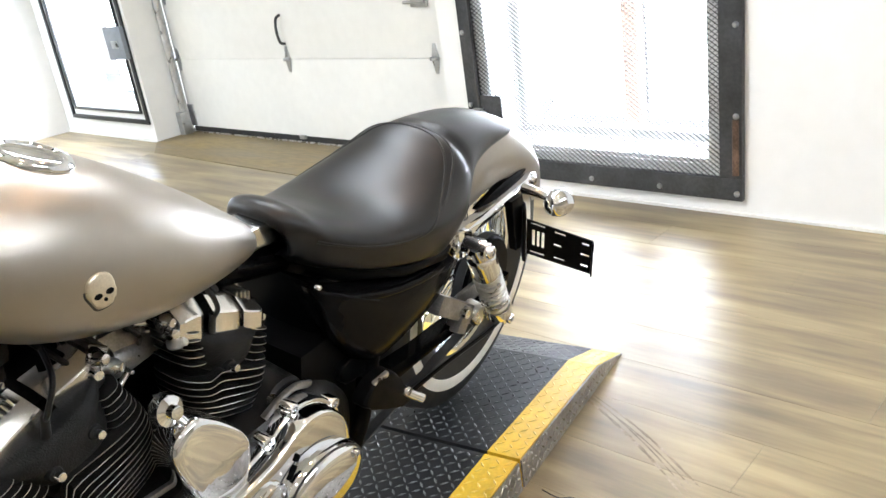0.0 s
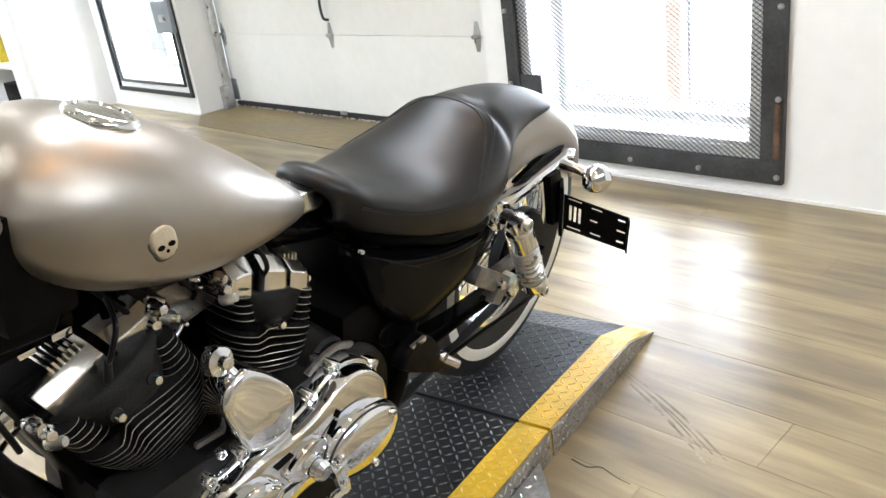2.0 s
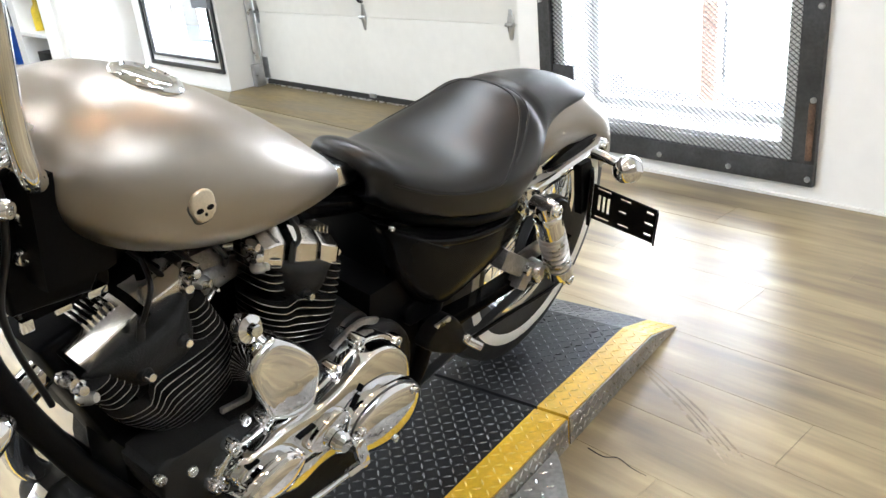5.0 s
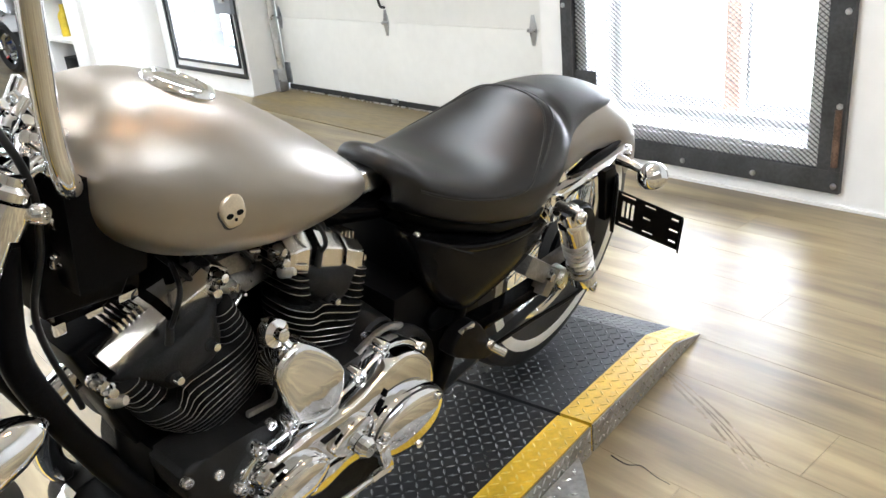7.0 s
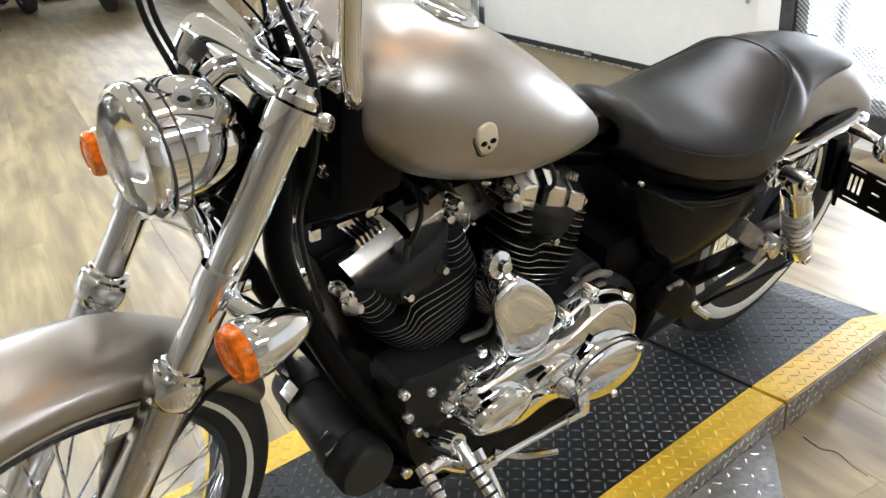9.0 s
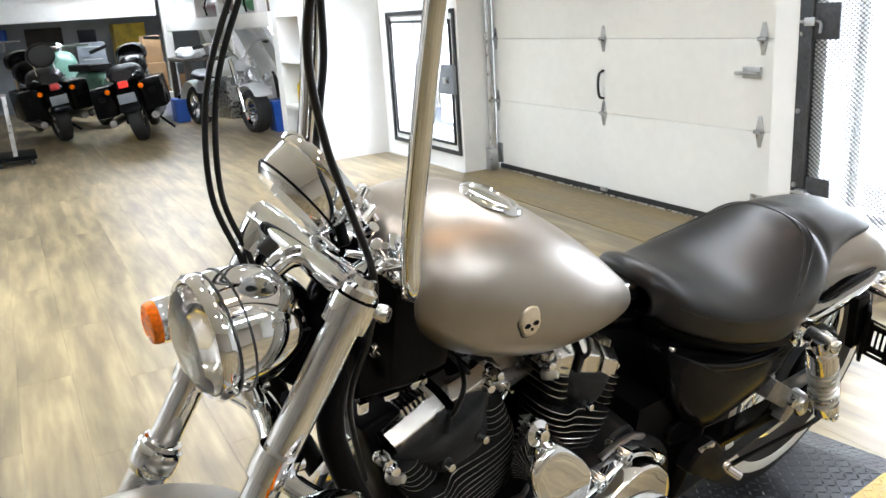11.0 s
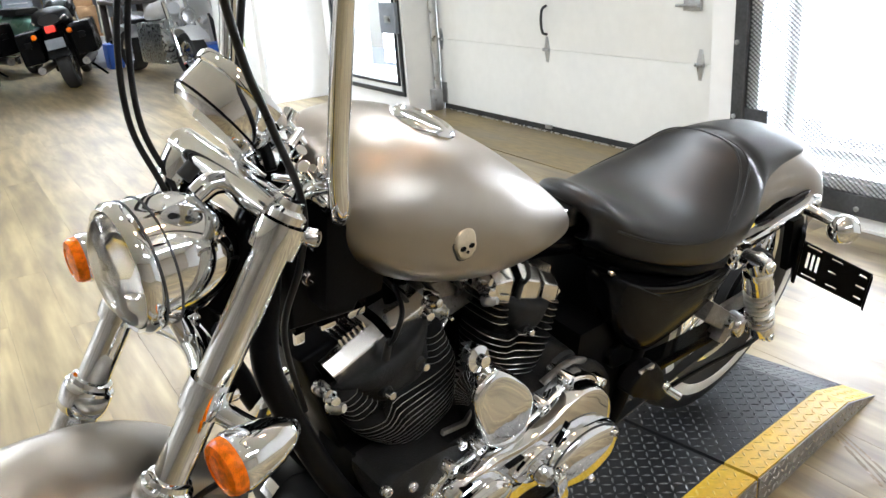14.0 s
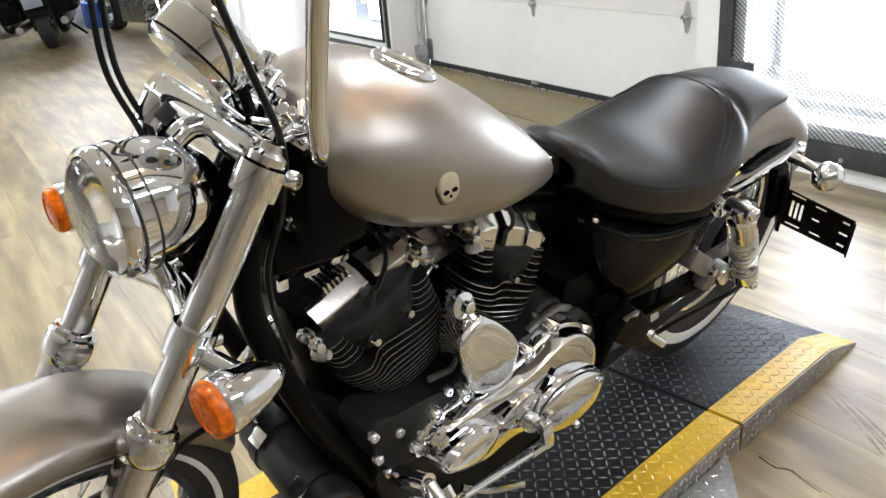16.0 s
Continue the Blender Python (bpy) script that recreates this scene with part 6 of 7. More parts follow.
part("ball_end", lathe([(0, -0.010), (0.004, -0.0092), (0.007, -0.007), (0.0092, -0.004), (0.010, 0), (0.0092, 0.004), (0.007, 0.007), (0.004, 0.0092), (0, 0.010)], (0.472, -0.990, 1.2495), (1, 0, 0), 20), ALU, clutch)
part("lever_pivot", cone((0.3745, -1.084, 1.268), (0.3775, -1.081, 1.306), 0.0065), CHROME, clutch)
part("brake_lever", tube([(-0.152, -1.008, 1.350), (-0.143, -1.015, 1.320), (-0.136, -1.019, 1.298), (-0.129, -1.0215, 1.276)], (0.0115, 0.0065), 14, flat=0.6), ALU, bar, "polished alloy brake lever")
ms = part("mirror_stem", tube([(0.347, -1.087, 1.306), (0.343, -1.083, 1.325), (0.345, -1.077, 1.340), (0.354, -1.075, 1.346), (0.378, -1.075, 1.361), (0.408, -1.076, 1.378)], 0.0052, 12), CHROME, bar, "chrome mirror stem")
part("knuckle", lathe([(0, -0.014), (0.010, -0.012), (0.015, 0), (0.010, 0.012), (0, 0.014)], (0.415, -1.077, 1.380), (0.5, 0.5, 0.5), 18), CHROME, ms)
part("stem_foot", box(-0.006, 0.006, -0.004, 0.004, -0.020, 0.014, 0.003, m=along_bar((0.346, -1.088, 1.318))), CHROME, ms)
part("pivot_ring", ring_lathe([(0.007, -0.003), (0.011, -0.003), (0.011, 0.003), (0.007, 0.003)], (0.428, -1.083, 1.385), (0.8, -0.5, 0.2), 20), CHROME, ms)
part("pivot_bolt", cone((0.404, -1.086, 1.378), (0.404, -1.076, 1.398), 0.008, 0.006, 14), CHROME, ms)
mx, mz = Vector((0.43, 0.90, 0.0)).normalized(), Vector((0.84, -0.40, 0.42)).normalized()
mm = Matrix((mx, mz.cross(mx), mz)).transposed().to_4x4()
mm = mm @ Matrix.Rotation(radians(-14), 4, "Z")
mm.translation = Vector((0.424, -1.056, 1.411))
rings = []
for k, h in ((1.0, -0.006), (1.0, 0.000), (0.97, 0.008), (0.86, 0.015), (0.62, 0.021), (0.30, 0.024)):
    rings.append([mm @ Vector((0.067 * k * math.copysign(abs(math.cos(q)) ** 0.8, math.cos(q)), 0.046 * k * math.copysign(abs(math.sin(q)) ** 0.8, math.sin(q)), h)) for q in [2 * math.pi * i / 40 for i in range(40)]])
mirror = part("mirror", loft(rings), CHROME, bar, "chrome oval rear-view mirror")
part("mirror_glass", loft([[mm @ Vector((0.062 * math.copysign(abs(math.cos(q)) ** 0.8, math.cos(q)), 0.042 * math.copysign(abs(math.sin(q)) ** 0.8, math.sin(q)), h)) for q in [2 * math.pi * i / 40 for i in range(40)]] for h in (-0.0075, -0.0062)]), MIRROR, mirror)
mc = part("brake_master_cylinder", box(-0.185, -0.140, -1.072, -1.012, 1.312, 1.385, 0.008), GLOSSB, bar, "black front brake master cylinder")
part("reservoir_lid", box(-0.190, -0.135, -1.077, -1.007, 1.383, 1.391, 0.003), CHROME, mc)
part("banjo_bolt", cone((-0.139, -1.045, 1.325), (-0.118, -1.05, 1.322), 0.007), STEEL, mc)
part("right_switch_housing", lathe([(0, 0), (0.024, 0.002), (0.030, 0.010), (0.026, 0.018), (0.031, 0.026), (0.030, 0.042), (0.024, 0.050), (0, 0.052)], (-0.135, -1.004, 1.338), (-0.8, 0.55, 0.1), 26), GLOSSB, bar, "black right switch housing")
part("clamp_bolt", lathe([(0.006, 0), (0.007, 0.005), (0, 0.006)], (-0.133, -1.016, 1.330), (1, -0.4, 0), 14), CHROME, mc)

# cables
for nm, pts, r in (("clutch_cable", [(0.335, -1.122, 1.304), (0.30, -1.133, 1.308), (0.26, -1.145, 1.305), (0.21, -1.172, 1.288), (0.17, -1.191, 1.256), (0.14, -1.199, 1.206), (0.115, -1.192, 1.133), (0.100, -1.165, 1.047), (0.095, -1.135, 0.976), (0.085, -1.096, 0.882), (0.070, -1.090, 0.800), (0.050, -1.100, 0.70), (0.03, -1.06, 0.55)], 0.0041),
                   ("brake_hose", [(-0.150, -1.048, 1.312), (-0.15, -1.063, 1.265), (-0.15, -1.088, 1.242), (-0.15, -1.133, 1.141), (-0.147, -1.170, 1.035), (-0.128, -1.180, 0.920), (-0.085, -1.166, 0.848), (-0.03, -1.16, 0.78)], 0.0037),
                   ("throttle_cable", [(-0.140, -1.030, 1.300), (-0.143, -1.056, 1.255), (-0.145, -1.083, 1.228), (-0.146, -1.125, 1.137), (-0.143, -1.160, 1.035), (-0.123, -1.170, 0.920), (-0.081, -1.156, 0.848), (-0.025, -1.155, 0.78)], 0.0037),
                   ("switch_cable", [(-0.15, -1.050, 1.301), (-0.136, -1.050, 1.246), (-0.128, -1.043, 1.175), (-0.120, -1.037, 1.073), (-0.112, -1.047, 1.007), (-0.105, -1.055, 0.955), (-0.06, -1.07, 0.89)], 0.0048)):
    part(nm, tube(pts, r, 10), CABLE, bike, "black control cable")
for pts in ([(-0.15, -1.066, 1.262), (-0.15, -1.088, 1.240)], [(-0.143, -1.062, 1.246), (-0.143, -1.082, 1.222)]):
    part("cable_sleeve", cone(pts[0], pts[1], 0.0060, n=12), RUBBER, bike, "black rubber cable sleeve")
part("cable_ferrule", cone((0.337, -1.120, 1.303), (0.318, -1.128, 1.306), 0.0075, n=14), DULLCH, bike, "bright cable ferrule")


# ---- the workshop beyond the showroom ----
def crate(name, x0, x1, y0, y1, z0, z1, mat, label, category, group="", bevel=0.006):
    return solid(name, box(x0, x1, y0, y1, z0, z1, bevel), mat, label, category, group)


# white block with open niches at the end of the window wall
struct("wall_stub", box(-5.42, -5.36, 1.02, WY - 0.001, 0, CEIL), WALL, "white return of the wall beside the storage bay", "wall")
niche = thing("storage_unit", "white built-in storage unit with open niches", "shelving")
part("side_panel", box(-5.72, -5.42, 0.98, 1.93, 0, CEIL - 0.002), WALL, niche)
part("side_panel", box(-6.50, -6.34, 0.98, 1.93, 0, CEIL - 0.002), WALL, niche)
part("back_panel", box(-6.34, -5.72, 1.55, 1.93, 0, CEIL - 0.002), WALL, niche)
part("upper_front", box(-6.34, -5.72, 0.98, 1.55, 1.20, CEIL - 0.002), WALL, niche)
for z in (0.03, 0.41, 0.82):
    part("shelf", box(-6.34, -5.72, 0.98, 1.55, z - 0.025, z, 0.003), TRIMW, niche)


def bottle(x, y, z, r, h, mat, label):
    return solid("bottle", lathe([(0, 0), (r, 0), (r, h * 0.6), (r * 0.9, h * 0.7), (r * 0.4, h * 0.82), (r * 0.4, h), (0, h)], (x, y, z), n=16), mat, label, "bottle", "bottles in the niches")


bottle(-6.18, 1.20, 0.82, 0.05, 0.24, YCLOTH, "yellow plastic bottle on a niche shelf")
bottle(-6.02, 1.15, 0.82, 0.045, 0.30, REDP, "red plastic bottle on a niche shelf")
bottle(-5.92, 1.25, 0.82, 0.055, 0.20, REDP, "short red bottle on a niche shelf")
bottle(-6.22, 1.12, 0.41, 0.05, 0.26, YCLOTH, "yellow plastic bottle on the lower shelf")
bottle(-6.06, 1.14, 0.41, 0.05, 0.22, GREENP, "green plastic bottle on the lower shelf")
bottle(-5.94, 1.18, 0.41, 0.04, 0.28, BLUEP, "blue plastic bottle on the lower shelf")
crate("tool_case", -6.28, -5.80, 1.05, 1.40, 0.03, 0.24, SATINB, "black plastic tool case in the bottom niche", "tool case")

# loft shelf with open cubbies
loft_s = thing("cubby_shelf", "long white wall shelf with open cubbies, half full", "shelf")
part("bottom_board", box(-11.75, -6.50, 0.98, 1.50, 1.225, 1.26, 0.004), TRIMW, loft_s)
part("top_board", box(-11.75, -6.50, 0.96, 1.50, 1.615, 1.655, 0.004), TRIMW, loft_s)
part("back_board", box(-11.75, -6.50, 1.48, 1.50, 1.26, 1.615), WALL, loft_s)
part("front_valance", box(-11.75, -6.50, 0.955, 0.979, 1.12, 1.26, 0.004), TRIMW, loft_s)
for x in (-11.70, -10.75, -9.68, -8.50, -7.70, -6.93):
    part("divider", box(x - 0.05, x + 0.05, 0.97, 1.48, 1.262, 1.613, 0.004), TRIMW, loft_s)
struct("post", box(-12.06, -11.94, 0.95, 1.07, 0, 2.0, 0.006), TRIMW, "white square post at the end of the shelf", "post")


def bag(x, mat, label, h=0.27):
    rings = []
    for k in range(9):
        t = k / 8
        w = 0.26 * (1 - abs(2 * t - 1) ** 4 * 0.25)
        rings.append([(x - 0.36 + 0.72 * t, 1.22 + 0.20 * math.cos(q), 1.262 + h / 2 + (h / 2) * math.sin(q) * w / 0.26) for q in [2 * math.pi * i / 14 for i in range(14)]])
    b = thing("saddlebag", label, "saddlebag", group="bags on the shelf")
    part("body", loft(rings), mat, b)
    part("strap", tube([(x - 0.1, 1.01, 1.28), (x - 0.1, 0.998, 1.40), (x - 0.1, 1.05, 1.53)], 0.012, 6), SATINB, b)
    return b


bag(-9.12, MAROON, "maroon leather saddlebag lying in a cubby")
bag(-8.05, MAROON, "dark red leather saddlebag in a cubby", 0.30)
bag(-7.32, GREENP, "green fabric bag in a cubby", 0.24)
crate("framed_case", -6.82, -6.60, 1.05, 1.40, 1.262, 1.56, RUST, "dark framed case in the last cubby", "case")

# white file boxes in a row on the shelf
for k in range(16):
    x = -11.55 + 0.312 * k
    h = 0.215 + 0.012 * ((k * 7) % 3)
    b = thing("file_box", "white cardboard file box with a round finger hole", "box", pose(x, 1.17, 1.6555), "row of file boxes")
    part("carton", box(-0.145, 0.145, -0.18, 0.25, 0, h, 0.006), BOXW, b)
    part("lid", box(-0.150, 0.150, -0.187, 0.257, h - 0.06, h + 0.004, 0.004), BOXW, b)
    part("finger_hole", lathe([(0.024, 0), (0.024, 0.002), (0, 0.002)], (0.0, -0.187, h * 0.62), (0, -1, 0), 14), SATINB, b)

# sloping white braces and bright rooflight under the shelf
for x in (-10.4, -8.9, -7.6):
    br = thing("brace", "sloping white painted timber brace", "brace", group="sloping braces")
    part("timber", prism([(x - 1.25, 1.225), (x - 1.05, 1.225), (x + 0.35, 0.42), (x + 0.15, 0.42)], -1.44, -1.34, Matrix(((1, 0, 0, 0), (0, 0, -1, 0), (0, 1, 0, 0), (0, 0, 0, 1)))), TRIMW, br)
    part("foot", box(x + 0.10, x + 0.40, 1.33, 1.50, 0.0, 0.42, 0.004), TRIMW, br)
roofl = thing("window_3", "bright sloping strip window under the loft shelf", "window", kind="structure")
part("pane", prism([(-9.9, 1.20), (-9.62, 1.20), (-8.55, 0.58), (-8.83, 0.58)], -1.90, -1.89, Matrix(((1, 0, 0, 0), (0, 0, -1, 0), (0, 1, 0, 0), (0, 0, 0, 1)))), SKYW, roofl)

# bench with cartons
bench = thing("workbench", "black workbench with a shelf below", "workbench")
part("worktop", box(-11.55, -10.35, 0.87, 1.47, 0.70, 0.745, 0.006), WOODB, bench)
for x in (-11.48, -10.42):
    for y in (0.92, 1.42):
        part("leg", box(x - 0.04, x + 0.04, y - 0.04, y + 0.04, 0, 0.70, 0.004), WOODB, bench)
part("shelf", box(-11.50, -10.40, 0.92, 1.42, 0.20, 0.23, 0.004), WOODB, bench)
crate("carton", -11.40, -10.95, 0.98, 1.35, 0.231, 0.52, CARD, "brown cardboard carton on the bench shelf", "carton")
crate("carton", -10.88, -10.50, 0.98, 1.30, 0.231, 0.44, CARD, "low brown carton on the bench shelf", "carton")
rag = thing("plastic_bag", "crumpled clear plastic bags heaped on the bench", "bag")
rr = random.Random(5)
for k in range(9):
    part("fold", lathe([(0, 0), (0.09, 0.02), (0.11, 0.07), (0.07, 0.13), (0, 0.15)], (-11.3 + 0.1 * k, 1.1 + rr.uniform(-0.1, 0.1), 0.745), (rr.uniform(-0.3, 0.3), rr.uniform(-0.3, 0.3), 1), 9), BOXW, rag, smooth=False)
for x0, x1, y0, y1, z0, z1 in ((-11.25, -10.8, 0.42, 0.74, 0.0, 0.36), (-11.20, -10.82, 0.45, 0.72, 0.361, 0.72), (-11.16, -10.86, 0.46, 0.70, 0.721, 1.08)):
    crate("carton", x0, x1, y0, y1, z0, z1, CARD, "brown cardboard carton in a stack by the bench", "carton", "stacked cartons")
crate("carton", -10.20, -9.90, 0.78, 1.05, 0.0, 0.27, CARD, "small brown carton on the floor", "carton")
crate("carton", -10.55, -10.28, 0.62, 0.85, 0.0, 0.22, CARD, "small opened brown carton on the floor", "carton")
sack = thing("plastic_sack", "white plastic sack slumped on the floor", "sack")
part("body", lathe([(0, 0), (0.15, 0.0), (0.17, 0.08), (0.13, 0.22), (0.06, 0.32), (0.08, 0.37), (0, 0.36)], (-10.05, 0.55, 0), n=11), BOXW, sack, smooth=False)

# bins beside the storage unit
for nm, x, y, w, h, mat, lab in (("blue_bin", -7.70, 1.36, 0.16, 0.34, BLUEP, "blue plastic recycling bin on the floor"), ("black_bin", -7.95, 1.62, 0.20, 0.62, SATINB, "black plastic bin behind the blue one")):
    b = thing(nm, lab, "bin", pose(x, y, 0))
    part("body", loft([[(w * k * c[0], w * k * c[1], z) for c in ((-1, -1), (1, -1), (1, 1), (-1, 1))] for z, k in ((0.0, 0.82), (h - 0.03, 1.0))]), mat, b, smooth=False)
    part("rim", box(-w * 1.05, w * 1.05, -w * 1.05, w * 1.05, h - 0.03, h, 0.008), mat, b)


# ---- other motorcycles ----
def turned(profile, at, ax, n=28):
    return ring_lathe(profile, at, ax, n)


def tyre_on(parent, name, c, R, half, label="black road tyre"):
    t = part(name, turned([(R * 0.62, -half * 0.7), (R * 0.80, -half), (R * 0.95, -half * 0.75), (R, 0), (R * 0.95, half * 0.75), (R * 0.80, half), (R * 0.62, half * 0.7)], c, (1, 0, 0)), RUBBER, parent, label)
    part("rim", turned([(R * 0.5, -half * 0.5), (R * 0.63, -half * 0.7), (R * 0.63, half * 0.7), (R * 0.5, half * 0.5)], c, (1, 0, 0)), CHROME, t)
    part("hub", lathe([(0, -half), (R * 0.2, -half), (R * 0.2, half), (0, half)], c, (1, 0, 0), 16), DULLCH, t)
    for k in range(5):
        a = 2 * math.pi * k / 5
        part("spoke", cone(c, Vector(c) + Vector((0, math.cos(a), math.sin(a))) * R * 0.55, R * 0.05, n=8), DULLCH, t)
    return t


def touring_bike(m, label, backrest, lit):
    """Local y runs to the bike's rear, the origin lies under its rear wheel."""
    b = thing("touring_motorcycle", label, "motorcycle", m, "touring motorcycles")
    tyre_on(b, "rear_wheel", (0, 0, 0.30), 0.30, 0.075)
    tyre_on(b, "front_wheel", (0, -1.45, 0.31), 0.31, 0.06)
    part("rear_fender", loft([[(0.10 * math.cos(q) * k, 0.36 * math.cos(a) + 0.0, 0.30 + (0.36 + 0.03 * math.sin(q)) * math.sin(a)) for q in [2 * math.pi * i / 12 for i in range(12)]] for a, k in [(radians(10 + 12 * j), 1.0) for j in range(11)]]), GLOSSB, b)
    for s in (-1, 1):
        pn = part("pannier", box(s * 0.26 - 0.11, s * 0.26 + 0.11, -0.38, 0.26, 0.33, 0.66, 0.05), GLOSSB, b, "gloss black hard pannier")
        part("latch", box(s * 0.26 - 0.03, s * 0.26 + 0.03, 0.262, 0.268, 0.50, 0.56, 0.004), SATINB, pn)
        ind = part("indicator", lathe([(0, -0.02), (0.026, -0.01), (0.026, 0.01), (0.015, 0.018), (0, 0.02)], (s * 0.17, 0.36, 0.60), (0, 1, 0), 16), AMBER, b, "amber rear indicator")
        part("exhaust", cone((s * 0.20, -0.9, 0.24), (s * 0.22, 0.30, 0.27), 0.040), CASTING, b, "dark exhaust muffler")
        part("fork_leg", cone((s * 0.10, -1.45, 0.31), (s * 0.10, -1.12, 0.95), 0.028), CHROME, b)
        part("bar_grip", cone((s * 0.22, -0.98, 1.06), (s * 0.40, -0.86, 1.02), 0.02), RUBBER, b)
    part("tail_light", box(-0.05, 0.05, 0.30, 0.37, 0.61, 0.68, 0.02), REDL if lit else REDP, b, "red tail light")
    part("plate", box(-0.09, 0.09, 0.36, 0.366, 0.45, 0.55, 0.004), GREYP, b, "dark blank plate below the light")
    part("seat", loft([body_ring(y, w, zt, zb, 0.4, 2.6) for y, w, zt, zb in ((0.22, 0.10, 0.78, 0.68), (0.10, 0.17, 0.84, 0.66), (-0.15, 0.18, 0.84, 0.66), (-0.35, 0.17, 0.72, 0.60), (-0.60, 0.12, 0.74, 0.62))]), LEATHER, b, "black two-up seat")
    part("tank", loft([body_ring(y, w, zt, zb, 0.4, 2.3) for y, w, zt, zb in ((-0.58, 0.08, 0.80, 0.66), (-0.75, 0.16, 0.88, 0.64), (-0.95, 0.17, 0.94, 0.66), (-1.08, 0.08, 0.92, 0.74))]), GLOSSB, b, "gloss black tank")
    part("engine", box(-0.20, 0.20, -0.98, -0.42, 0.16, 0.62, 0.05), CRINKLE, b, "dark engine block")
    part("fairing", loft([body_ring(y, w, zt, zb, 0.45, 2.5) for y, w, zt, zb in ((-1.08, 0.14, 1.02, 0.80), (-1.20, 0.18, 1.04, 0.80), (-1.34, 0.14, 0.98, 0.80), (-1.40, 0.06, 0.94, 0.84))]), GLOSSB, b, "black front fairing")
    part("side_stand", cone((-0.14, -0.60, 0.20), (-0.30, -0.55, 0.012), 0.014), SATINB, b)
    for x in (-0.16, 0.16):
        part("rear_rail", tube([(x, 0.02, 0.70), (x, 0.22, 0.74), (x * 0.8, 0.34, 0.72)], 0.011, 8), CHROME, b, "chrome pannier guard rail")
    if backrest:
        pad = part("backrest", loft([[(0.15 * k * math.cos(q), y, 0.98 + 0.13 * k * math.sin(q)) for q in [2 * math.pi * i / 20 for i in range(20)]] for y, k in ((0.12, 0.85), (0.14, 1.0), (0.19, 1.0), (0.21, 0.85))]), LEATHER, b, "padded black passenger backrest")
        for x in (-0.10, 0.10):
            part("upright", tube([(x, 0.16, 0.70), (x, 0.18, 0.98)], 0.010, 8, curve=False), CHROME, pad)
    return b


touring_bike(pose(-8.30, -0.06, 0, 0, 0, -104) @ pose(0, 0, 0, 0, 8, 0), "black touring motorcycle with panniers and lit red tail light", False, True)
touring_bike(pose(-9.10, -0.80, 0, 0, 0, -82) @ pose(0, 0, 0, 0, 8, 0), "black full-dress touring motorcycle with a padded backrest", True, False)

# white and silver fat-tyre bike standing by the storage unit
fat = thing("fat_tyre_motorcycle", "white and silver fat-tyre motorcycle with round headlamp", "motorcycle", pose(-7.72, 1.06, 0, 0, 0, 102))
tyre_on(fat, "front_wheel", (0, 0, 0.24), 0.24, 0.09, "fat black front tyre")
tyre_on(fat, "rear_wheel", (0, 1.45, 0.24), 0.24, 0.09, "fat black rear tyre")
part("front_fender", loft([[(0.11 * math.cos(q), 0.285 * math.cos(a), 0.24 + (0.285 + 0.02 * math.sin(q)) * math.sin(a)) for q in [2 * math.pi * i / 12 for i in range(12)]] for a in [radians(25 + 13 * j) for j in range(10)]]), BOXW, fat, "white front fender")
lamp = part("headlamp", lathe([(0, -0.10), (0.06, -0.08), (0.09, -0.02), (0.095, 0.02), (0.08, 0.025), (0, 0.03)], (0, -0.02, 0.64), (0, -1, 0.05), 24), CHROME, fat, "round chrome headlamp")
part("lens", lathe([(0.08, 0.026), (0.05, 0.045), (0, 0.05)], (0, -0.02, 0.64), (0, -1, 0.05), 24), CLEAR, lamp)
for s in (-1, 1):
    part("fork_leg", cone((s * 0.13, 0.0, 0.24), (s * 0.12, 0.22, 0.80), 0.026), CHROME, fat)
    part("handlebar", tube([(s * 0.03, 0.20, 0.80), (s * 0.14, 0.20, 0.92), (s * 0.30, 0.26, 0.98), (s * 0.42, 0.36, 0.95)], 0.014, 10), CHROME, fat)
    part("grip", cone((s * 0.36, 0.31, 0.965), (s * 0.45, 0.39, 0.945), 0.02), RUBBER, fat)
    part("running_lamp", lathe([(0, -0.05), (0.04, -0.03), (0.05, 0.01), (0, 0.02)], (s * 0.20, 0.03, 0.58), (0, -1, 0), 16), CHROME, fat)
part("tank", loft([body_ring(y, w, zt, zb, 0.4, 2.3) for y, w, zt, zb in ((0.25, 0.07, 0.78, 0.66), (0.40, 0.15, 0.82, 0.62), (0.62, 0.16, 0.78, 0.60), (0.85, 0.08, 0.68, 0.58))]), BOXW, fat, "white tank")
part("engine", box(-0.17, 0.17, 0.30, 0.90, 0.14, 0.58, 0.05), ALU, fat, "bare metal engine")
part("seat", loft([body_ring(y, w, zt, zb, 0.4, 2.5) for y, w, zt, zb in ((0.80, 0.10, 0.64, 0.56), (1.0, 0.17, 0.64, 0.54), (1.25, 0.15, 0.68, 0.56), (1.40, 0.08, 0.66, 0.58))]), LEATHER, fat, "black seat")
part("rear_fender", loft([[(0.12 * math.cos(q), 1.45 + 0.29 * math.cos(a), 0.24 + (0.29 + 0.02 * math.sin(q)) * math.sin(a)) for q in [2 * math.pi * i / 12 for i in range(12)]] for a in [radians(15 + 13 * j) for j in range(11)]]), BOXW, fat, "white rear fender")
part("windscreen", loft([[(0.22 * math.cos(q), 0.10 + o, 0.86 + 0.24 * math.sin(q)) for q in [math.pi * i / 8 for i in range(9)]] for o in (0.0, 0.006)]), CLEAR, fat, "clear windscreen")

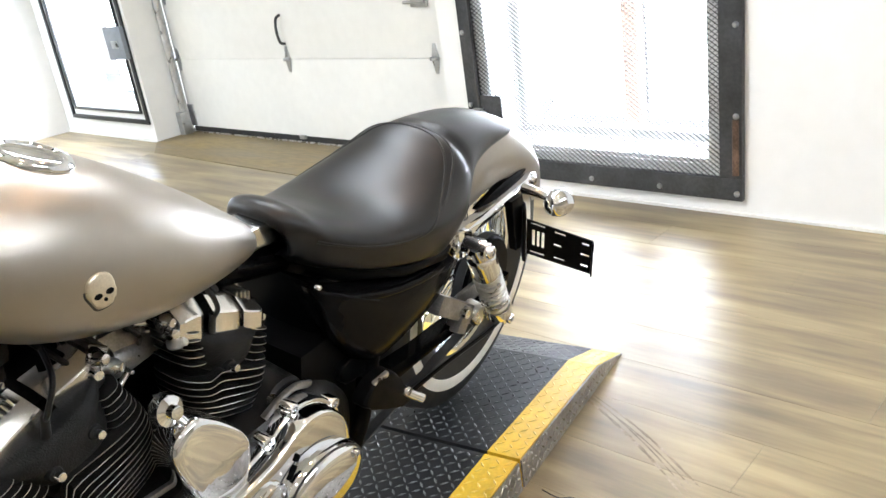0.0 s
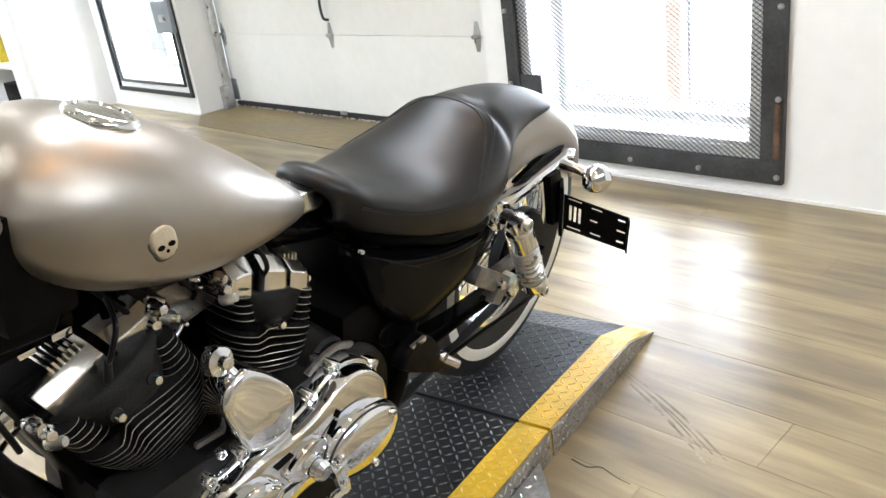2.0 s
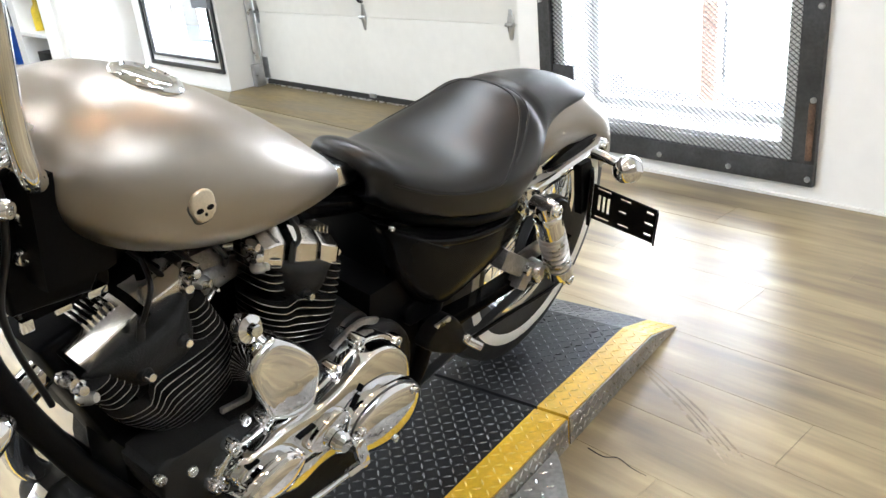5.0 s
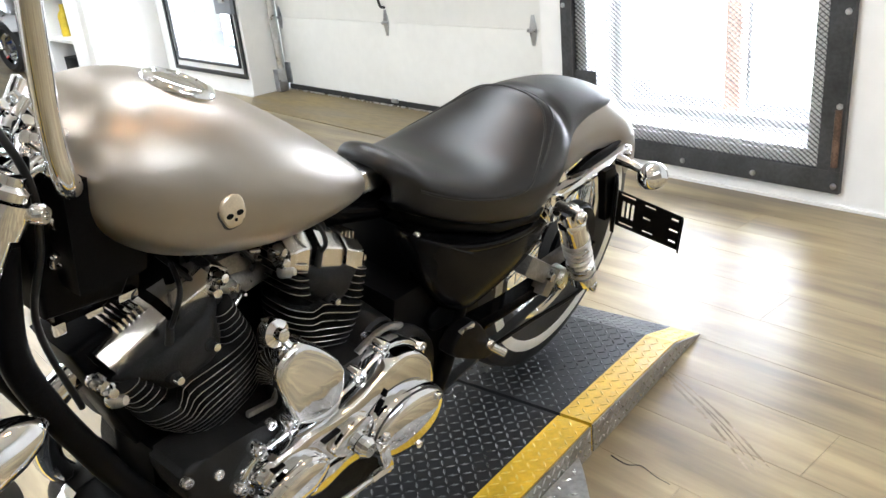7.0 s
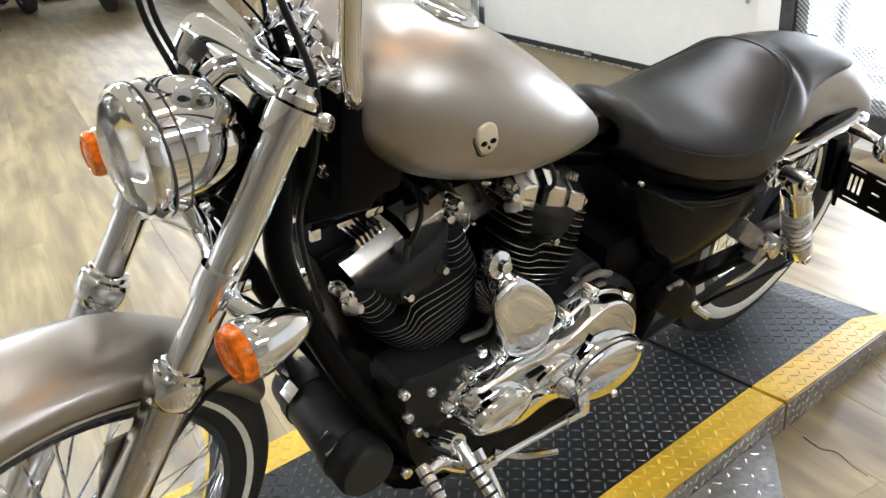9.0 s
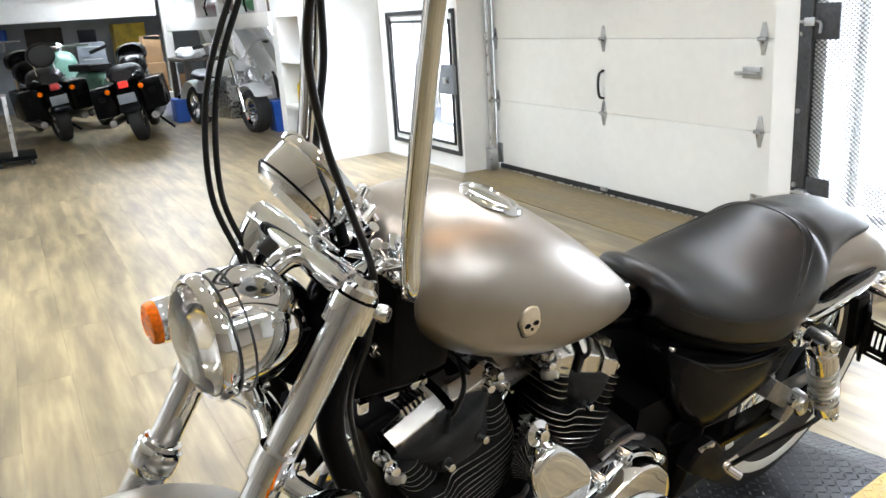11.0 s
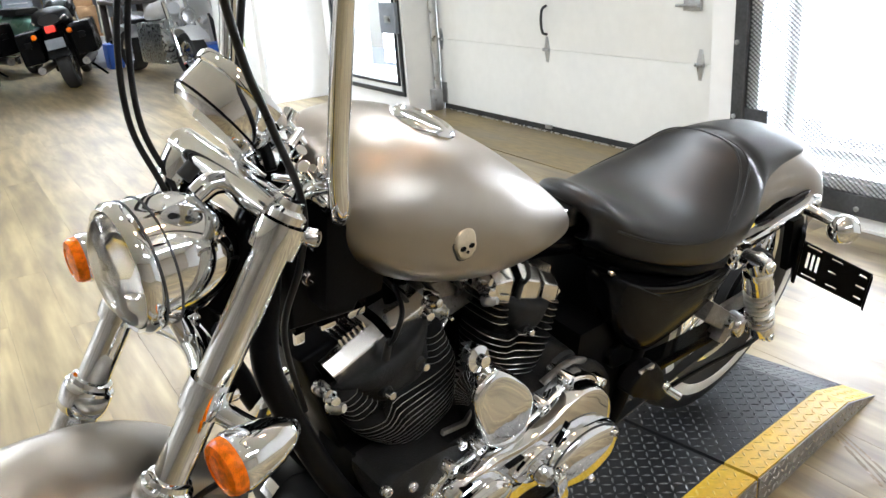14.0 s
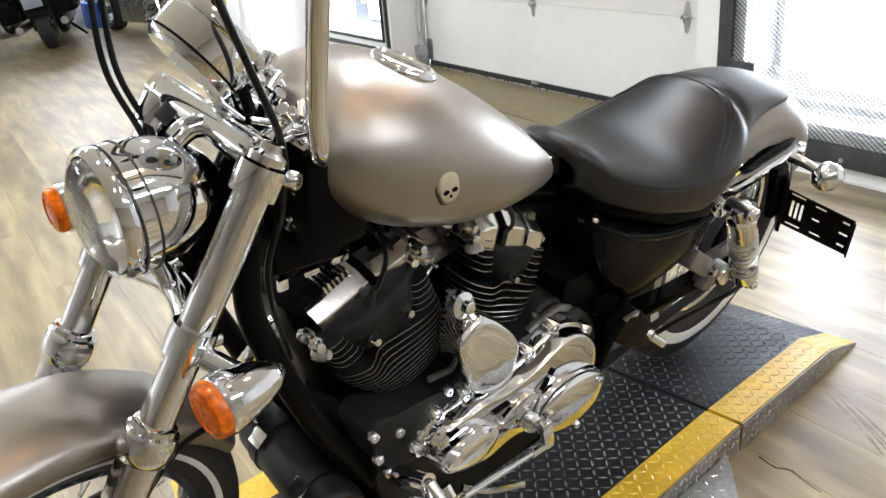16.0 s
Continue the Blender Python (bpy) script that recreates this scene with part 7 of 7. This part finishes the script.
# mint green scooter at the back
sc_ = thing("scooter", "mint green motor scooter parked by the far wall", "scooter", pose(-10.5, -0.30, 0, 0, 0, -70))
tyre_on(sc_, "front_wheel", (0, -1.0, 0.20), 0.20, 0.05)
tyre_on(sc_, "rear_wheel", (0, 0.2, 0.20), 0.20, 0.05)
part("body", loft([body_ring(y, w, zt, zb, 0.4, 2.3) for y, w, zt, zb in ((0.45, 0.08, 0.62, 0.46), (0.25, 0.20, 0.72, 0.30), (-0.10, 0.21, 0.72, 0.22), (-0.35, 0.14, 0.50, 0.18))]), MINT, sc_, "mint green rear bodywork")
part("leg_shield", loft([body_ring(y, w, zt, zb, 0.4, 2.8) for y, w, zt, zb in ((-0.66, 0.20, 0.86, 0.20), (-0.74, 0.23, 0.96, 0.22), (-0.82, 0.10, 0.94, 0.30))]), MINT, sc_)
part("floorboard", box(-0.20, 0.20, -0.70, -0.30, 0.18, 0.22, 0.01), RUBBER, sc_)
part("seat", box(-0.15, 0.15, -0.30, 0.36, 0.70, 0.79, 0.035), LEATHER, sc_)
part("handlebar", tube([(-0.33, -0.62, 1.02), (0, -0.76, 1.02), (0.33, -0.62, 1.02)], 0.016, 8), CHROME, sc_)
part("headlamp", lathe([(0, -0.08), (0.08, -0.03), (0.09, 0.02), (0, 0.05)], (0, -0.82, 0.99), (0, -1, 0), 18), CHROME, sc_)

# far wall: door, tool chest, tarp, shelf, panels
fd_ = thing("door_2", "dark door in the far workshop wall", "door", kind="structure")
part("leaf", box(-14.198, -14.15, -0.86, -0.30, 0.0, 1.29, 0.004), WOODB, fd_)
part("door_handle", cone((-14.15, -0.38, 0.66), (-14.09, -0.38, 0.66), 0.02), GALV, fd_)
chest = thing("tool_chest", "grey metal tool chest with drawers on castors", "tool chest")
part("carcass", box(-12.25, -11.85, -0.30, 0.08, 0.10, 1.04, 0.01), GREYP, chest)
for k in range(5):
    dr = part("drawer", box(-11.849, -11.835, -0.28, 0.06, 0.14 + 0.175 * k, 0.30 + 0.175 * k, 0.004), GREYP, chest)
    part("handle", box(-11.834, -11.82, -0.24, 0.02, 0.27 + 0.175 * k, 0.285 + 0.175 * k, 0.003), GALV, dr)
for y in (-0.26, 0.04):
    for x in (-12.2, -11.9):
        part("castor", lathe([(0, -0.02), (0.05, -0.02), (0.05, 0.02), (0, 0.02)], (x, y, 0.05), (0, 1, 0), 12), RUBBER, chest)
crate("monitor", -12.05, -11.98, -0.24, 0.0, 1.041, 1.22, SATINB, "small dark monitor on the tool chest", "monitor")
# a cabinet shape built in place of a yellow tarp
yt = thing("yellow_cabinet", "yellow box shape standing for a tarp by the far wall", "cabinet")
part("carcass", box(-13.35, -12.95, 0.36, 0.84, 0.0, 1.28, 0.01), YCLOTH, yt)
for y0, y1 in ((0.37, 0.598), (0.602, 0.83)):
    d_ = part("door", box(-12.949, -12.93, y0, y1, 0.04, 1.25, 0.005), YCLOTH, yt)
    part("handle", box(-12.929, -12.915, (y0 + y1) / 2 - 0.01, (y0 + y1) / 2 + 0.01, 0.6, 0.75, 0.003), SATINB, d_)
ws = thing("wall_shelf", "steel wall shelf with tins in the far workshop", "shelf")
part("board", box(-14.19, -13.85, -2.6, -0.95, 1.10, 1.13, 0.004), GALV, ws)
for y in (-2.4, -1.2):
    part("bracket", box(-14.19, -13.9, y - 0.015, y + 0.015, 0.95, 1.10, 0.003), GALV, ws)
for k in range(7):
    solid("tin", lathe([(0, 0), (0.07, 0), (0.07, 0.16), (0.06, 0.17), (0, 0.17)], (-14.0, -2.45 + 0.21 * k, 1.13), n=14), (REDP, BLUEP, GREYP, YCLOTH, SATINB)[k % 5], "small paint tin on the wall shelf", "tin", "tins on the wall shelf")
cab = thing("parts_cabinet", "dark grey parts cabinet along the far wall", "cabinet")
part("carcass", box(-14.19, -13.7, -2.7, -1.0, 0.0, 0.88, 0.01), GREYP, cab)
for k in range(4):
    part("door", box(-13.699, -13.68, -2.68 + 0.42 * k, -2.28 + 0.42 * k, 0.05, 0.84, 0.005), GREYP, cab)
lift = thing("wheel_stand", "steel wheel stand with tall galvanised uprights", "stand", pose(-7.7, -1.35, 0))
part("base", box(-0.25, 0.25, -0.18, 0.18, 0.06, 0.10, 0.006), SATINB, lift)
for x in (-0.2, 0.2):
    part("upright", box(x - 0.02, x + 0.02, -0.02, 0.02, 0.10, 0.66, 0.004), GALV, lift)
    for y in (-0.14, 0.14):
        part("castor", lathe([(0, -0.015), (0.03, -0.015), (0.03, 0.015), (0, 0.015)], (x, y, 0.03), (0, 1, 0), 12), RUBBER, lift)
part("cross_bar", box(-0.18, 0.18, -0.018, 0.018, 0.62, 0.66, 0.004), GALV, lift)
jerry = thing("jerry_can", "blue plastic can on the workshop floor", "can", pose(-9.7, 0.62, 0))
part("body", box(-0.14, 0.14, -0.09, 0.09, 0, 0.30, 0.03), BLUEP, jerry)
part("spout", cone((0.08, 0, 0.295), (0.08, 0, 0.34), 0.025), SATINB, jerry)


# ---- floor planks ----
PL, PW = 1.22, 0.18


def plank_mesh():
    bm = box(-PL / 2 + 0.0003, PL / 2 - 0.0003, -PW / 2 + 0.0003, PW / 2 - 0.0003, -0.003, 0.0)
    top = [e for e in bm.edges if all(v.co.z > -0.001 for v in e.verts)]
    bmesh.ops.bevel(bm, geom=top, offset=0.0004, segments=1, affect="EDGES")
    return finish(bm, "plank", PLANK, smooth=False)


plank = plank_mesh()
far_verts, far_faces = [], []
count = 0
for row in range(47):
    y = WY - PW * (row + 0.5)
    off = (row * 0.437) % 1.0
    for k in range(-13, 5):
        x = (k + off) * PL
        if x - PL / 2 > 4.2 or x + PL / 2 < -14.2 or y < -6.9:
            continue
        if -6.0 < x < 2.8 and y > -4.0 and count < 300:
            ob = new("plank", plank)
            ob.parent = floor
            ob.location = (x, y, 0)
            count += 1
        else:
            n = len(far_verts)
            far_verts += [(max(-14.19, min(4.19, x + sx * (PL / 2 - 0.0003))), y + sy * (PW / 2 - 0.0003), z) for z in (-0.003, 0.0) for sx, sy in ((-1, -1), (1, -1), (1, 1), (-1, 1))]
            far_faces += [(n + 4, n + 5, n + 6, n + 7)] + [(n + a, n + (a + 1) % 4, n + 4 + (a + 1) % 4, n + 4 + a) for a in range(4)]
for k in range(2, 5):
    n = len(far_verts)
    far_verts += [(x, y, z) for z in (-0.003, 0.0) for x, y in ((-4.0, WY), (-1.255, WY), (-1.255, DY + 0.04), (-4.0, DY + 0.04))]
    far_faces.append((n + 4, n + 5, n + 6, n + 7))
    break
me = bpy.data.meshes.new("far_planks")
me.from_pydata(far_verts, [], far_faces)
me.materials.append(PLANK)
ob = new("far_planks", me)
ob.parent = floor
tagged(ob, kind="stuff")


# ---- true size: the plan above is drawn a little small ----
for root in [o for o in scene.objects if o.parent is None and o != cam]:
    root.matrix_basis = Matrix.Scale(SIZE, 4) @ root.matrix_basis
